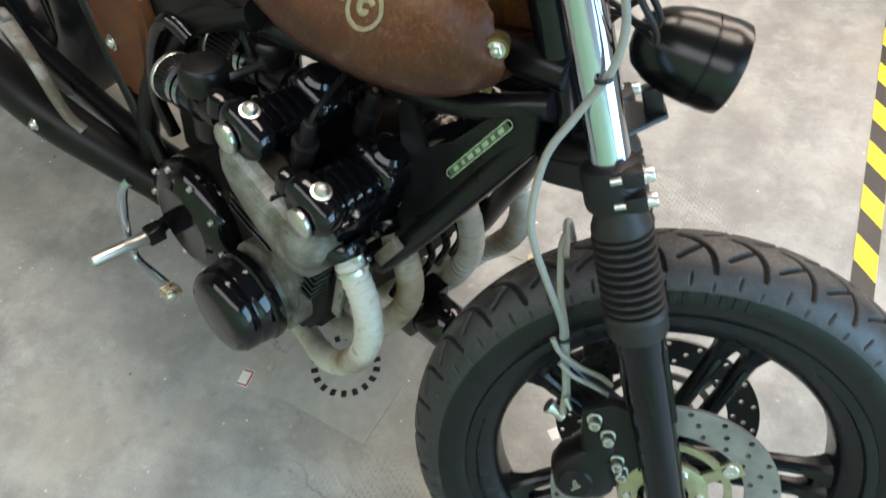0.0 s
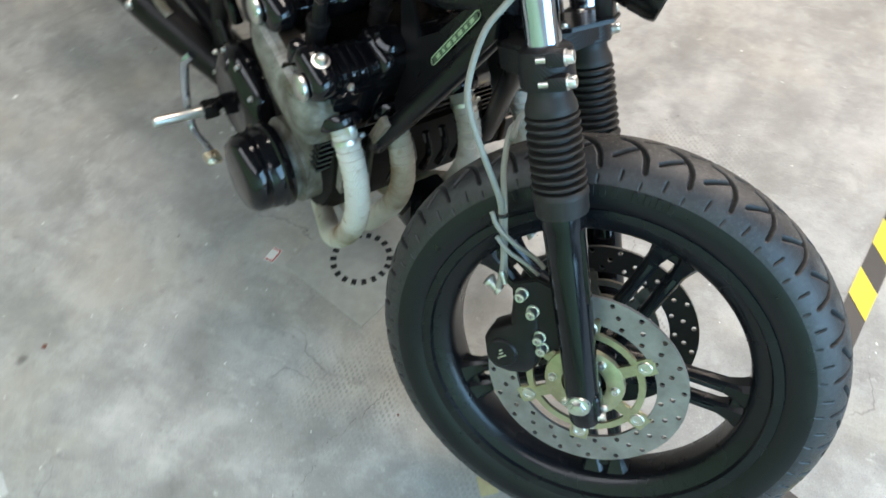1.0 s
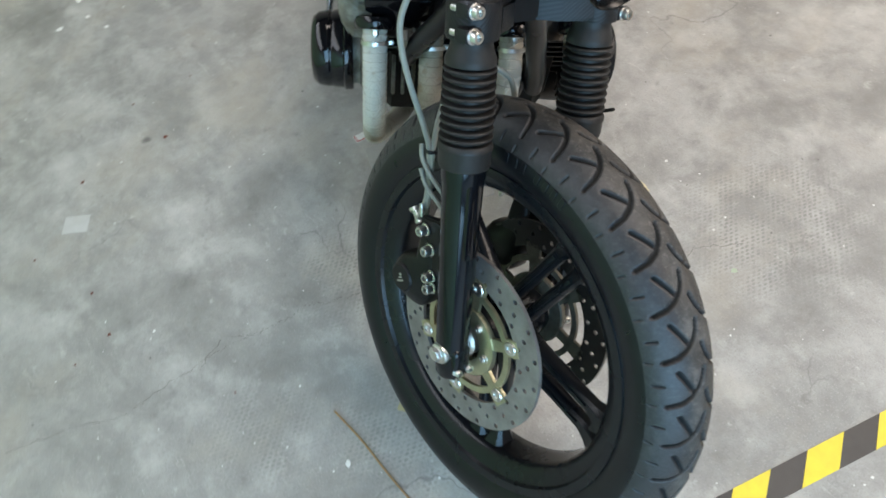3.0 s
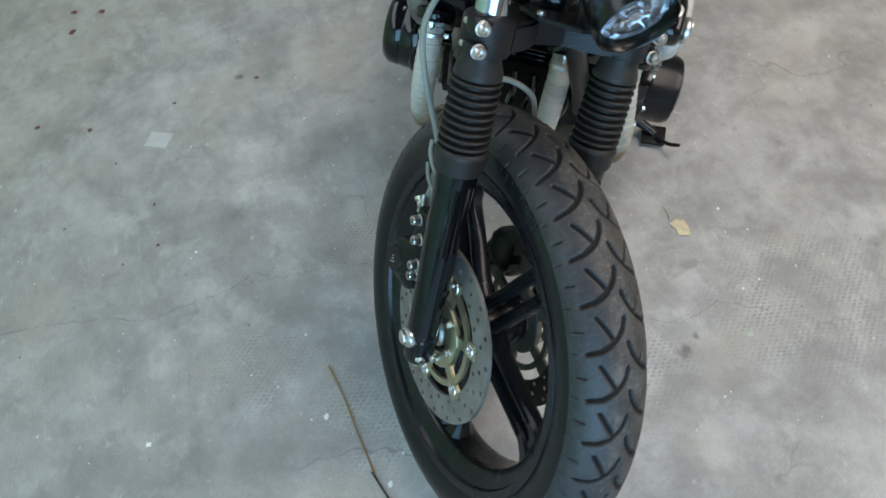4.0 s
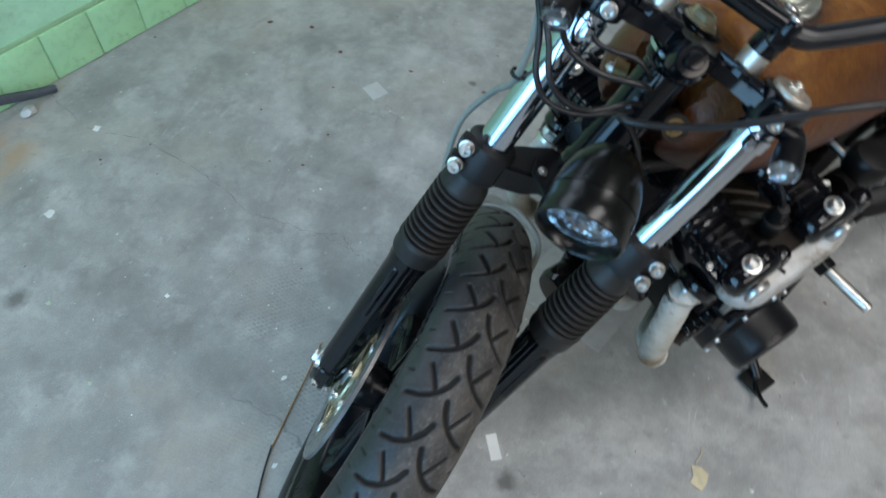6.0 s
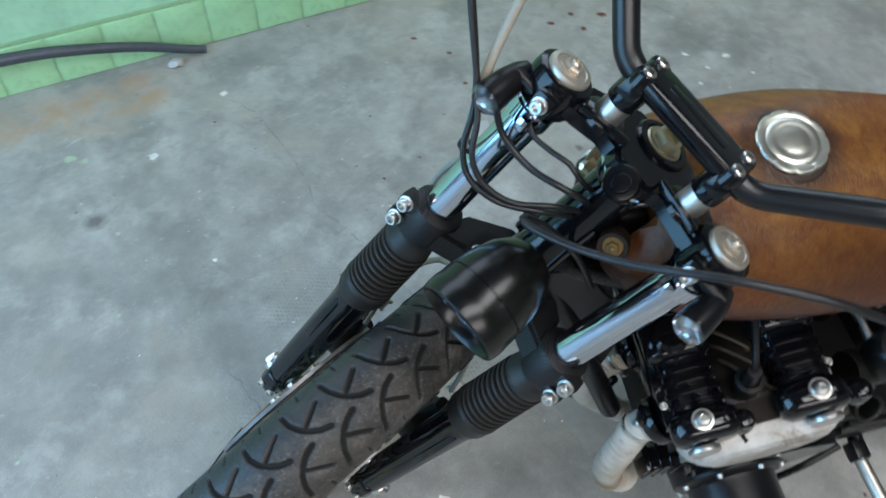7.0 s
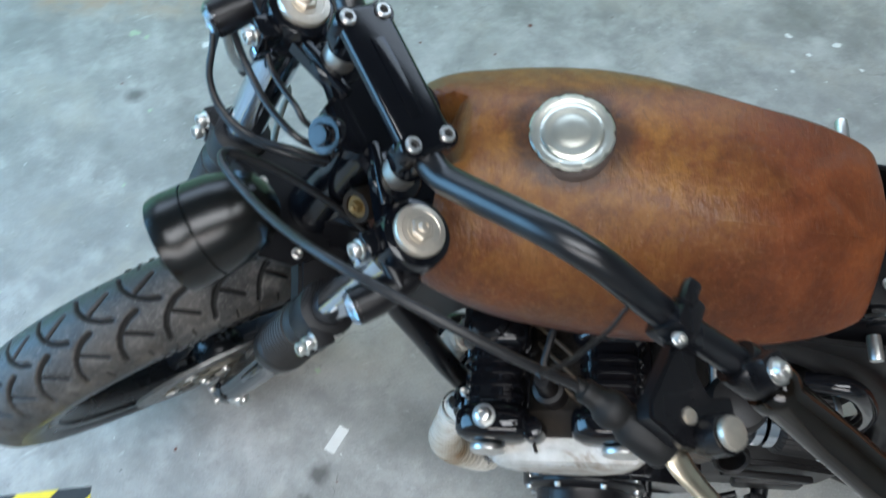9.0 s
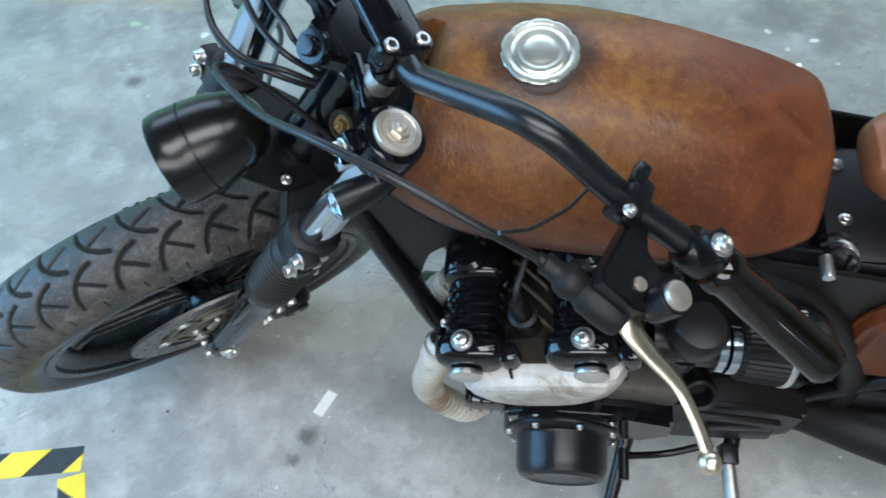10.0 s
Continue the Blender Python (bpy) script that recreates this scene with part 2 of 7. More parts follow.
    base2 = n.mix(n.ramp(wrinkle, (0.30, (0.30,)), (0.44, (0.0,))), base, (0.05, 0.018, 0.009))
    base2 = n.mix(n.ramp(wrinkle, (0.62, (0.0,)), (0.74, (0.22,))), base2, (0.34, 0.17, 0.08))
    base2 = n.mix(0.20, base2, (0.026, 0.010, 0.005))
    n.set(base=base2)
    n.bump(n.math("ADD", n.math("MULTIPLY", wrinkle, 0.8), n.math("ADD", n.math("MULTIPLY", pits, 0.15), mid)), 0.7, 0.0016)
    return n.mat


def wrap_material():
    n = Nodes("glass_fibre_exhaust_wrap")
    broad, fine = n.noise(7, 4), n.noise(420, 2)
    weave = n.node("ShaderNodeTexWave", Scale=170.0, Distortion=2.0, Detail=2.0)
    n.link(n.coord, weave.inputs["Vector"])
    base = n.ramp(broad, (0.33, (0.20, 0.14, 0.08)), (0.43, (0.40, 0.365, 0.30)), (0.57, (0.56, 0.54, 0.48)))
    base = n.mix(n.ramp(n.noise(45, 4), (0.60, (0.0,)), (0.74, (0.6,))), base, (0.28, 0.19, 0.11))
    n.set(base=base, rough=0.9, spec=0.2)
    n.bump(n.math("ADD", weave.outputs["Fac"], fine), 0.55, 0.0012)
    return n.mat


def tread_material():
    n = Nodes("dusty_tread_rubber")
    fine, mid = n.noise(200, 6, 0.8), n.noise(30, 6, 0.75)
    base = n.ramp(mid, (0.40, (0.016, 0.016, 0.0155)), (0.54, (0.044, 0.043, 0.041)), (0.68, (0.120, 0.114, 0.106)))
    base = n.mix(n.ramp(fine, (0.54, (0.0,)), (0.66, (0.6,))), base, (0.19, 0.175, 0.155))
    tan = n.ramp(n.noise(14, 6, 0.7), (0.46, (0.0,)), (0.64, (0.55,)))
    base = n.mix(tan, base, (0.070, 0.058, 0.046))
    place = n.tree.nodes.new("ShaderNodeSeparateXYZ")
    n.link(n.coord, place.inputs[0])
    shoulder = n.math("MULTIPLY", n.math("ADD", place.outputs["Y"], n.math("MULTIPLY", mid, 0.006)), -1.0)
    shoulder = n.math("MULTIPLY", n.math("ADD", shoulder, -0.013), 110.0)
    clean = n.ramp(shoulder, (0.0, (0.0,)), (1.0, (0.85,)))
    base = n.mix(clean, base, n.ramp(fine, (0.35, (0.011, 0.012, 0.014)), (0.65, (0.027, 0.028, 0.031))))
    # Groove floors: free of dust, and painted near-black as if shaded.
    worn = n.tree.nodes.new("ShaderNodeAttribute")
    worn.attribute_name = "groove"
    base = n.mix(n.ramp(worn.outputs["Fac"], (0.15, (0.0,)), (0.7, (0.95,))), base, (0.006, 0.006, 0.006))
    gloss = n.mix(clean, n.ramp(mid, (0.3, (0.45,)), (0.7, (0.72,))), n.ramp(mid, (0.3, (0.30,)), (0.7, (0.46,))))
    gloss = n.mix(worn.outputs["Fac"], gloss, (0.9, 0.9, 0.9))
    n.set(base=base, rough=gloss, spec=0.5)
    n.bump(fine, 0.5, 0.0012)
    return n.mat


def carbon_material():
    n = Nodes("carbon_look_film")
    mp = n.node("ShaderNodeMapping", Rotation=(0, 0.6, 0.78))
    n.link(n.coord, mp.inputs["Vector"])
    w = n.node("ShaderNodeTexWave", Scale=150.0, Distortion=0.0)
    n.link(mp.outputs[0], w.inputs["Vector"])
    n.set(base=n.ramp(w.outputs["Fac"], (0.35, (0.005, 0.005, 0.0055)), (0.65, (0.014, 0.014, 0.015))), rough=0.42, spec=0.3)
    n.bump(w.outputs["Fac"], 0.3, 0.0006)
    return n.mat


def tile_material(name, base):
    n = Nodes(name)
    info = n.tree.nodes.new("ShaderNodeObjectInfo")
    broad, fine = n.noise(9, 5, 0.6), n.noise(60, 4)
    tone = n.ramp(broad, (0.3, tuple(c * 0.82 for c in base)), (0.7, tuple(min(1, c * 1.12) for c in base)))
    tone = n.mix(n.math("MULTIPLY", info.outputs["Random"], 0.28), tone, tuple(c * 0.74 for c in base))
    tone = n.mix(n.ramp(n.noise(6, 5, 0.7, distort=1.0), (0.60, (0.0,)), (0.74, (0.7,))), tone, (0.16, 0.17, 0.09))
    n.set(base=tone, rough=n.ramp(fine, (0.3, (0.2,)), (0.7, (0.42,))), spec=0.5)
    n.bump(broad, 0.15, 0.003)
    return n.mat


def disc_material():
    n = Nodes("ground_disc_steel")
    fine, broad = n.noise(300, 3), n.noise(25, 4)
    n.set(base=n.ramp(broad, (0.35, (0.23, 0.212, 0.205)), (0.65, (0.34, 0.318, 0.305))), rough=n.ramp(fine, (0.3, (0.42,)), (0.7, (0.58,))), metal=0.75)
    n.bump(fine, 0.15, 0.0005)
    return n.mat


# Lighter copy of the casting: cleaner, with the left side's light painted in.
def pale_cast_material():
    n = Nodes("pale_cast_aluminium")
    fine, mid = n.noise(260, 4, 0.7), n.noise(30, 5, 0.65)
    base = n.ramp(mid, (0.35, (0.36, 0.345, 0.31)), (0.65, (0.54, 0.53, 0.50)))
    base = n.mix(n.ramp(n.noise(16, 6, 0.7, distort=1.0), (0.50, (0.0,)), (0.64, (0.8,))), base, (0.17, 0.12, 0.07))
    n.set(base=base, rough=n.ramp(mid, (0.3, (0.40,)), (0.7, (0.58,))), metal=0.2)
    n.bump(n.math("ADD", fine, mid), 0.3, 0.001)
    return n.mat


def cast_material():
    n = Nodes("raw_cast_aluminium")
    fine, mid, broad = n.noise(260, 4, 0.7), n.noise(34, 5, 0.65), n.noise(11, 4, 0.6, distort=0.8)
    base = n.ramp(mid, (0.35, (0.14, 0.138, 0.12)), (0.65, (0.31, 0.305, 0.28)))
    base = n.mix(n.ramp(broad, (0.44, (0.0,)), (0.58, (0.85,))), base, (0.095, 0.085, 0.058))
    base = n.mix(n.ramp(n.noise(18, 5, 0.7, distort=1.2), (0.56, (0.0,)), (0.68, (0.7,))), base, (0.06, 0.045, 0.028))
    base = n.mix(n.ramp(fine, (0.6, (0.0,)), (0.75, (0.4,))), base, (0.12, 0.11, 0.10))
    n.set(base=base, rough=n.ramp(mid, (0.3, (0.42,)), (0.7, (0.6,))), metal=0.45)
    n.bump(n.math("ADD", fine, mid), 0.35, 0.001)
    return n.mat


def glass_material(name, tint, rough=0.02):
    n = Nodes(name)
    n.set(base=tint, rough=rough, trans=1.0, ior=1.48)
    n.bump(n.noise(60, 2), 0.02, 0.001)
    return n.mat


CONCRETE = concrete_material()
TANK_RUST = tank_material()
WRAP = wrap_material()
TREAD = tread_material()
CARBON = carbon_material()
TILE = tile_material("green_glazed_tile", (0.42, 0.70, 0.38))
WALL_GREEN = tile_material("green_gloss_wall_paint", (0.42, 0.68, 0.45))
DISC_STEEL = disc_material()
DULL_DISC = simple("dull_ground_steel", (0.17, 0.17, 0.165), 0.42, metal=0.85, scale=120, grain=0.35)
DARK_GOLD = simple("dusty_dull_zinc_carrier", (0.13, 0.12, 0.095), 0.55, metal=0.5, scale=90, grain=0.4)
# Blackened steel for the discs' inner faces: their shade put into the colour.
SHADED_STEEL = simple("brake_dust_blackened_steel", (0.020, 0.018, 0.017), 0.5, metal=0.3, scale=160, grain=0.4)
GLASS = glass_material("clear_lens_glass", (0.96, 0.98, 1.0))
GROUT = simple("dirty_green_grout", (0.29, 0.42, 0.24), 0.85, scale=80, bump=0.3)
PLASTER = simple("greyed_plaster", (0.30, 0.295, 0.28), 0.8, scale=30, bump=0.2)
CEILING_PAINT = simple("dark_roof_sheet", (0.11, 0.11, 0.108), 0.8, scale=20)
SIDEWALL = simple("tyre_sidewall_rubber", (0.0065, 0.0070, 0.0085), 0.32, scale=180, grain=0.3, bump=0.12, spec=0.34)
RUBBER = simple("black_rubber", (0.007, 0.007, 0.007), 0.5, scale=160, grain=0.25, bump=0.15, spec=0.25)
GAITER = simple("dusty_gaiter_rubber", (0.017, 0.016, 0.015), 0.5, scale=140, grain=0.3, bump=0.15, spec=0.35)
GLOSS = simple("gloss_black_paint", (0.003, 0.0035, 0.005), 0.13, scale=70, grain=0.3, spread=0.06, spec=0.38)
BAR_BLACK = simple("semi_gloss_bar_coating", (0.004, 0.0045, 0.006), 0.33, scale=90, grain=0.25)
SATIN = simple("satin_black_paint", (0.005, 0.005, 0.006), 0.3, scale=110, grain=0.25, bump=0.05, spec=0.32)
WHEEL_PAINT = simple("satin_black_wheel_paint", (0.006, 0.007, 0.009), 0.27, scale=110, grain=0.25, bump=0.06, spec=0.36)
HEADLIGHT_PAINT = simple("semi_gloss_headlight_paint", (0.0035, 0.0038, 0.0035), 0.25, scale=60, grain=0.3, spread=0.03, spec=0.42)
SOOTY = simple("sooty_crankcase_black", (0.008, 0.0072, 0.0065), 0.62, scale=60, grain=0.5, bump=0.3, spec=0.2)
MATT = simple("matt_black_paint", (0.007, 0.0065, 0.0065), 0.42, scale=110, grain=0.3, bump=0.12, spec=0.25)
ENGINE_BLACK = simple("black_engine_enamel", (0.004, 0.004, 0.005), 0.10, scale=90, grain=0.35, bump=0.03, coat=0.1, spec=0.42)
CHROME = simple("chrome", (0.52, 0.57, 0.64), 0.11, metal=1.0, scale=60, grain=0.05, spread=0.06)
STEEL = simple("zinc_plated_steel", (0.68, 0.67, 0.64), 0.32, metal=1.0, scale=200, grain=0.18)
GOLD_STEEL = simple("yellow_zinc_carrier", (0.46, 0.43, 0.29), 0.38, metal=0.9, scale=80, grain=0.25)
CAST_ALU = cast_material()
PALE_CAST = pale_cast_material()
POLISHED = simple("brushed_aluminium", (0.70, 0.68, 0.62), 0.40, metal=1.0, scale=160, grain=0.12)
PALE_BOWL = simple("pale_silvered_plastic", (0.60, 0.65, 0.70), 0.22, metal=0.85, scale=90, grain=0.2)
REFLECTOR = simple("aluminised_reflector", (0.90, 0.93, 0.97), 0.2, metal=1.0, scale=60, grain=0.03)
LEVER = simple("tarnished_lever_alloy", (0.74, 0.66, 0.50), 0.32, metal=1.0, scale=150, grain=0.15)
GRIME = simple("greasy_brown_grime", (0.013, 0.009, 0.0055), 0.6, scale=90, grain=0.6, bump=0.5, spec=0.25)
NICKEL = simple("satin_nickel", (0.74, 0.74, 0.65), 0.34, metal=1.0, scale=90, grain=0.12)
CAP_STEEL = simple("dull_plated_cap", (0.56, 0.51, 0.43), 0.42, metal=0.9, scale=140, grain=0.16)
BRASS = simple("yellow_passivated_steel", (0.17, 0.115, 0.04), 0.45, metal=0.45, scale=120, grain=0.35)
CABLE_GREY = simple("grey_cable_sheath", (0.25, 0.25, 0.215), 0.5, scale=200, grain=0.15)
CABLE_BLACK = simple("black_cable_sheath", (0.010, 0.010, 0.011), 0.36, scale=200, grain=0.2, spec=0.4)
CABLE_TAN = simple("tan_hose_sheath", (0.34, 0.31, 0.25), 0.5, scale=200, grain=0.15)
TAPE_YELLOW = simple("yellow_marking_tape", (0.80, 0.62, 0.03), 0.5, scale=60, grain=0.1, bump=0.1)
TAPE_BLACK = simple("black_marking_tape", (0.030, 0.030, 0.030), 0.5, scale=60, grain=0.2, bump=0.1)
PAPER = simple("scrap_white_paper", (0.75, 0.74, 0.70), 0.8, scale=60, grain=0.05)
PAPER_CLEAR = simple("clear_grey_plastic_film", (0.50, 0.50, 0.48), 0.35, scale=60, grain=0.08)
RED_INK = simple("red_print", (0.45, 0.06, 0.05), 0.7, scale=60)
LEAF = simple("dry_yellow_leaf", (0.58, 0.50, 0.32), 0.75, scale=90, grain=0.25, bump=0.3)
STRAW = simple("dry_straw", (0.33, 0.20, 0.09), 0.8, scale=90, grain=0.25)
PLASTIC_GREY = simple("grey_drain_plastic", (0.34, 0.332, 0.31), 0.6, scale=45, grain=0.16, bump=0.15)
DARK_HOLE = simple("dark_drain_slot", (0.010, 0.010, 0.010), 0.9, scale=60)
DECAL_GREEN = simple("pale_green_decal", (0.30, 0.42, 0.26), 0.45, scale=200, grain=0.3)
EMBLEM_GOLD = simple("pale_gold_emblem", (0.25, 0.225, 0.125), 0.5, scale=260, grain=0.5)
PLUG_RUBBER = simple("plug_cap_rubber", (0.008, 0.007, 0.007), 0.42, scale=120, grain=0.3, spec=0.25)
WIRE_BROWN = simple("dirty_brown_wire", (0.045, 0.032, 0.018), 0.6, scale=120, grain=0.3)
STAIN = simple("oil_stained_concrete", (0.12, 0.115, 0.105), 0.55, scale=40, grain=0.35, bump=0.25)
WHITE_FLECK = simple("white_paint_fleck", (0.72, 0.72, 0.69), 0.7, scale=60)
RED_FLECK = simple("red_brown_fleck", (0.13, 0.045, 0.03), 0.7, scale=60)
GREEN_FLECK = simple("green_paint_smear", (0.40, 0.48, 0.34), 0.7, scale=60)
WOOD = simple("reddish_wood", (0.28, 0.11, 0.05), 0.5, scale=40, grain=0.3)
HOSE = simple("old_black_hose", (0.055, 0.062, 0.075), 0.38, scale=60, grain=0.4, bump=0.2)

# ---- building helpers ----
EYE4 = Matrix.Identity(4)


def shift(x, y, z):
    return Matrix.Translation((x, y, z))


def along(a, b):
    """A pose at a whose z axis runs towards b."""
    a, b = Vector(a), Vector(b)
    return Matrix.Translation(a) @ (b - a).to_track_quat("Z", "Y").to_matrix().to_4x4()


def part(name, bm, material, parent=None, label="", m=None, crease=38):
    """Links a bmesh as one mesh object under a thing or part."""
    bmesh.ops.recalc_face_normals(bm, faces=bm.faces)
    for f in bm.faces:
        f.smooth = True
    lim = radians(crease)
    for e in bm.edges:
        if len(e.link_faces) == 2 and e.calc_face_angle(0) > lim:
            e.smooth = False
    mesh = bpy.data.meshes.new(name)
    bm.to_mesh(mesh)
    bm.free()
    for mt in material if isinstance(material, (list, tuple)) else (material,):
        mesh.materials.append(mt)
    ob = new(name, mesh)
    if parent is not None:
        ob.parent = parent
    if m is not None:
        ob.matrix_basis = m
    if label:
        ob["label"] = label
    return ob


def again(ob, m=None, name=None):
    """A further object on the same mesh, under the same parent."""
    o = new(name or ob.name.split(".")[0], ob.data)
    o.parent = ob.parent
    if m is not None:
        o.matrix_basis = m
    return o


def lathe(bm, prof, seg=32, m=EYE4):
    """Turns a profile of (radius, height) round the z axis of m."""
    rings = []
    for r, h in prof:
        if r < 1e-6:
            rings.append([bm.verts.new(m @ Vector((0, 0, h)))])
        else:
            rings.append([bm.verts.new(m @ Vector((r * math.cos(2 * math.pi * k / seg), r * math.sin(2 * math.pi * k / seg), h))) for k in range(seg)])
    for a, b in zip(rings, rings[1:]):
        for k in range(seg):
            j = (k + 1) % seg
            if len(a) == 1 and len(b) > 1:
                bm.faces.new((a[0], b[k], b[j]))
            elif len(b) == 1 and len(a) > 1:
                bm.faces.new((a[k], a[j], b[0]))
            elif len(a) > 1:
                bm.faces.new((a[k], a[j], b[j], b[k]))
    return bm


def loft(bm, rings, close=True, caps=True):
    vs = [[bm.verts.new(p) for p in ring] for ring in rings]
    n = len(vs[0])
    for a, b in zip(vs, vs[1:]):
        for k in range(n if close else n - 1):
            j = (k + 1) % n
            bm.faces.new((a[k], a[j], b[j], b[k]))
    if caps:
        bm.faces.new(vs[0][::-1])
        bm.faces.new(vs[-1])
    return bm


def spline(pts, res=6):
    """Catmull-Rom through the points."""
    p = [Vector(q) for q in pts]
    p = [p[0] * 2 - p[1]] + p + [p[-1] * 2 - p[-2]]
    out = []
    for i in range(1, len(p) - 2):
        for k in range(res):
            t = k / res
            a, b, c, d = p[i - 1 : i + 3]
            out.append(0.5 * ((2 * b) + (c - a) * t + (2 * a - 5 * b + 4 * c - d) * t * t + (3 * b - a - 3 * c + d) * t**3))
    return out + [p[-2]]


def sweep(bm, pts, r, seg=12, res=6, m=EYE4, flat=1.0):
    """A round bar along a smooth line; r is one radius, or one per point. flat squeezes the section."""
    path = spline(pts, res) if res > 1 else [Vector(q) for q in pts]
    rad = [r] * len(path) if isinstance(r, (int, float)) else [float(v) for v in np.interp(np.linspace(0, len(r) - 1, len(path)), range(len(r)), r)]
    tang = [(path[min(i + 1, len(path) - 1)] - path[max(i - 1, 0)]).normalized() for i in range(len(path))]
    ref = Vector((0, 0, 1)) if abs(tang[0].z) < 0.9 else Vector((1, 0, 0))
    u = tang[0].cross(ref).normalized()
    rings = []
    for c, t, q in zip(path, tang, rad):
        u = (u - t * u.dot(t)).normalized()
        v = t.cross(u)
        rings.append([m @ (c + q * (math.cos(a) * u + flat * math.sin(a) * v)) for a in (2 * math.pi * k / seg for k in range(seg))])
    return loft(bm, rings)


def box(bm, size, m=EYE4, bevel=0.0, seg=2):
    made = bmesh.ops.create_cube(bm, size=1.0, matrix=m @ Matrix.Diagonal((*size, 1)))
    if bevel:
        edges = list({e for v in made["verts"] for e in v.link_edges})
        bmesh.ops.bevel(bm, geom=edges, offset=bevel, segments=seg, affect="EDGES", profile=0.6)
    return bm


def plate(bm, outline, thick, m=EYE4, bevel=0.0):
    """A flat plate: outline of (x, y), from z = 0 to thick, with softened rims."""
    vs = [bm.verts.new((x, y, 0)) for x, y in outline]
    f = bm.faces.new(vs)
    ext = bmesh.ops.extrude_face_region(bm, geom=[f])
    up = [v for v in ext["geom"] if isinstance(v, bmesh.types.BMVert)]
    bmesh.ops.translate(bm, verts=up, vec=(0, 0, thick))
    if bevel:
        both = set(vs) | set(up)
        edges = list({e for v in both for e in v.link_edges if e.other_vert(v) in both and abs(e.verts[0].co.z - e.verts[1].co.z) < 1e-9})
        bmesh.ops.bevel(bm, geom=edges, offset=bevel, segments=2, affect="EDGES")
        both = [v for v in bm.verts if v.is_valid]
    return bm


def moved(bm, m):
    bmesh.ops.transform(bm, matrix=m, verts=bm.verts)
    return bm


def socket_bolt(r=0.006, h=0.008):
    """A cap head with a hexagonal socket."""
    bm = bmesh.new()
    lathe(bm, [(0, 0), (r * 1.25, 0), (r * 1.25, h * 0.15), (r, h * 0.2), (r, h * 0.88), (r * 0.88, h), (r * 0.55, h), (r * 0.5, h * 0.45), (0, h * 0.45)], 18)
    return bm


def flange_nut(r=0.007, h=0.008):
    """A washer, a hexagon and a rounded stud end."""
    bm = bmesh.new()
    lathe(bm, [(0, 0), (r * 1.5, 0), (r * 1.5, h * 0.2), (0, h * 0.2)], 20)
    lathe(bm, [(0, h * 0.2), (r, h * 0.2), (r, h * 0.85), (r * 0.85, h), (0, h)], 6)
    lathe(bm, [(0, h), (r * 0.5, h), (r * 0.5, h * 1.25), (r * 0.3, h * 1.4), (0, h * 1.45)], 14)
    return bm


def dome_bolt(r=0.009, h=0.006):
    """A shiny domed bolt on a washer."""
    bm = bmesh.new()
    lathe(bm, [(0, 0), (r * 1.35, 0), (r * 1.35, h * 0.3), (r, h * 0.35), (r * 0.97, h * 0.8), (r * 0.8, h * 1.15), (r * 0.45, h * 1.3), (r * 0.42, h * 1.0), (0, h * 1.0)], 22)
    return bm


def perforated_ring(r0, r1, rows, cols, hole, thick, chosen):
    """A flat ring, drilled where chosen(row, col)."""
    bm = bmesh.new()

    def pt(r, a):
        return Vector((r * math.cos(a), r * math.sin(a), 0))

    for row in range(rows):
        a0, a1 = r0 + (r1 - r0) * row / rows, r0 + (r1 - r0) * (row + 1) / rows
        rm = (a0 + a1) / 2
        for col in range(cols):
            t0, t1 = 2 * math.pi * col / cols, 2 * math.pi * (col + 1) / cols
            tm = (t0 + t1) / 2
            rim = [bm.verts.new(pt(r, t)) for r, t in ((a0, t0), (rm, t0), (a1, t0), (a1, tm), (a1, t1), (rm, t1), (a0, t1), (a0, tm))]
            if chosen(row, col):
                c, e1, e2 = pt(rm, tm), pt(1, tm), pt(1, tm + math.pi / 2)
                inner = []
                for v in rim:
                    d = v.co - c
                    inner.append(bm.verts.new(c + d.normalized() * hole))
                for k in range(8):
                    bm.faces.new((rim[k], rim[(k + 1) % 8], inner[(k + 1) % 8], inner[k]))
            else:
                bm.faces.new(rim)
    bmesh.ops.remove_doubles(bm, verts=bm.verts, dist=1e-5)
    ext = bmesh.ops.extrude_face_region(bm, geom=list(bm.faces))
    bmesh.ops.translate(bm, verts=[v for v in ext["geom"] if isinstance(v, bmesh.types.BMVert)], vec=(0, 0, thick))
    return bm

# ---- the hall ----


def floor_thing():
    bm = bmesh.new()
    box(bm, (9, 7, 0.1), HALL @ shift(-0.6, 2.3, -0.05))
    return tagged(part("floor", bm, CONCRETE), "worn grey concrete garage floor with stains and hairline cracks", "floor", kind="structure")


def wall_panel(name, a0, a1, b0, b1, z0, z1, material, label):
    bm = bmesh.new()
    box(bm, (a1 - a0, b1 - b0, z1 - z0), HALL @ shift((a0 + a1) / 2, (b0 + b1) / 2, (z0 + z1) / 2))
    return tagged(part(name, bm, material), label, "wall", kind="structure")


def wall_with_opening(name, m, length, height, x0, x1, z0, z1, material, label):
    """A wall 0.2 m thick along x of m, with one opening through it."""
    bm = bmesh.new()
    for a, b, c, d in ((0, x0, 0, height), (x1, length, 0, height), (x0, x1, z1, height), (x0, x1, 0, z0)):
        if b - a > 1e-3 and d - c > 1e-3:
            box(bm, (b - a, 0.2, d - c), m @ shift((a + b) / 2, 0, (c + d) / 2))
    return tagged(part(name, bm, material), label, "wall", kind="structure")


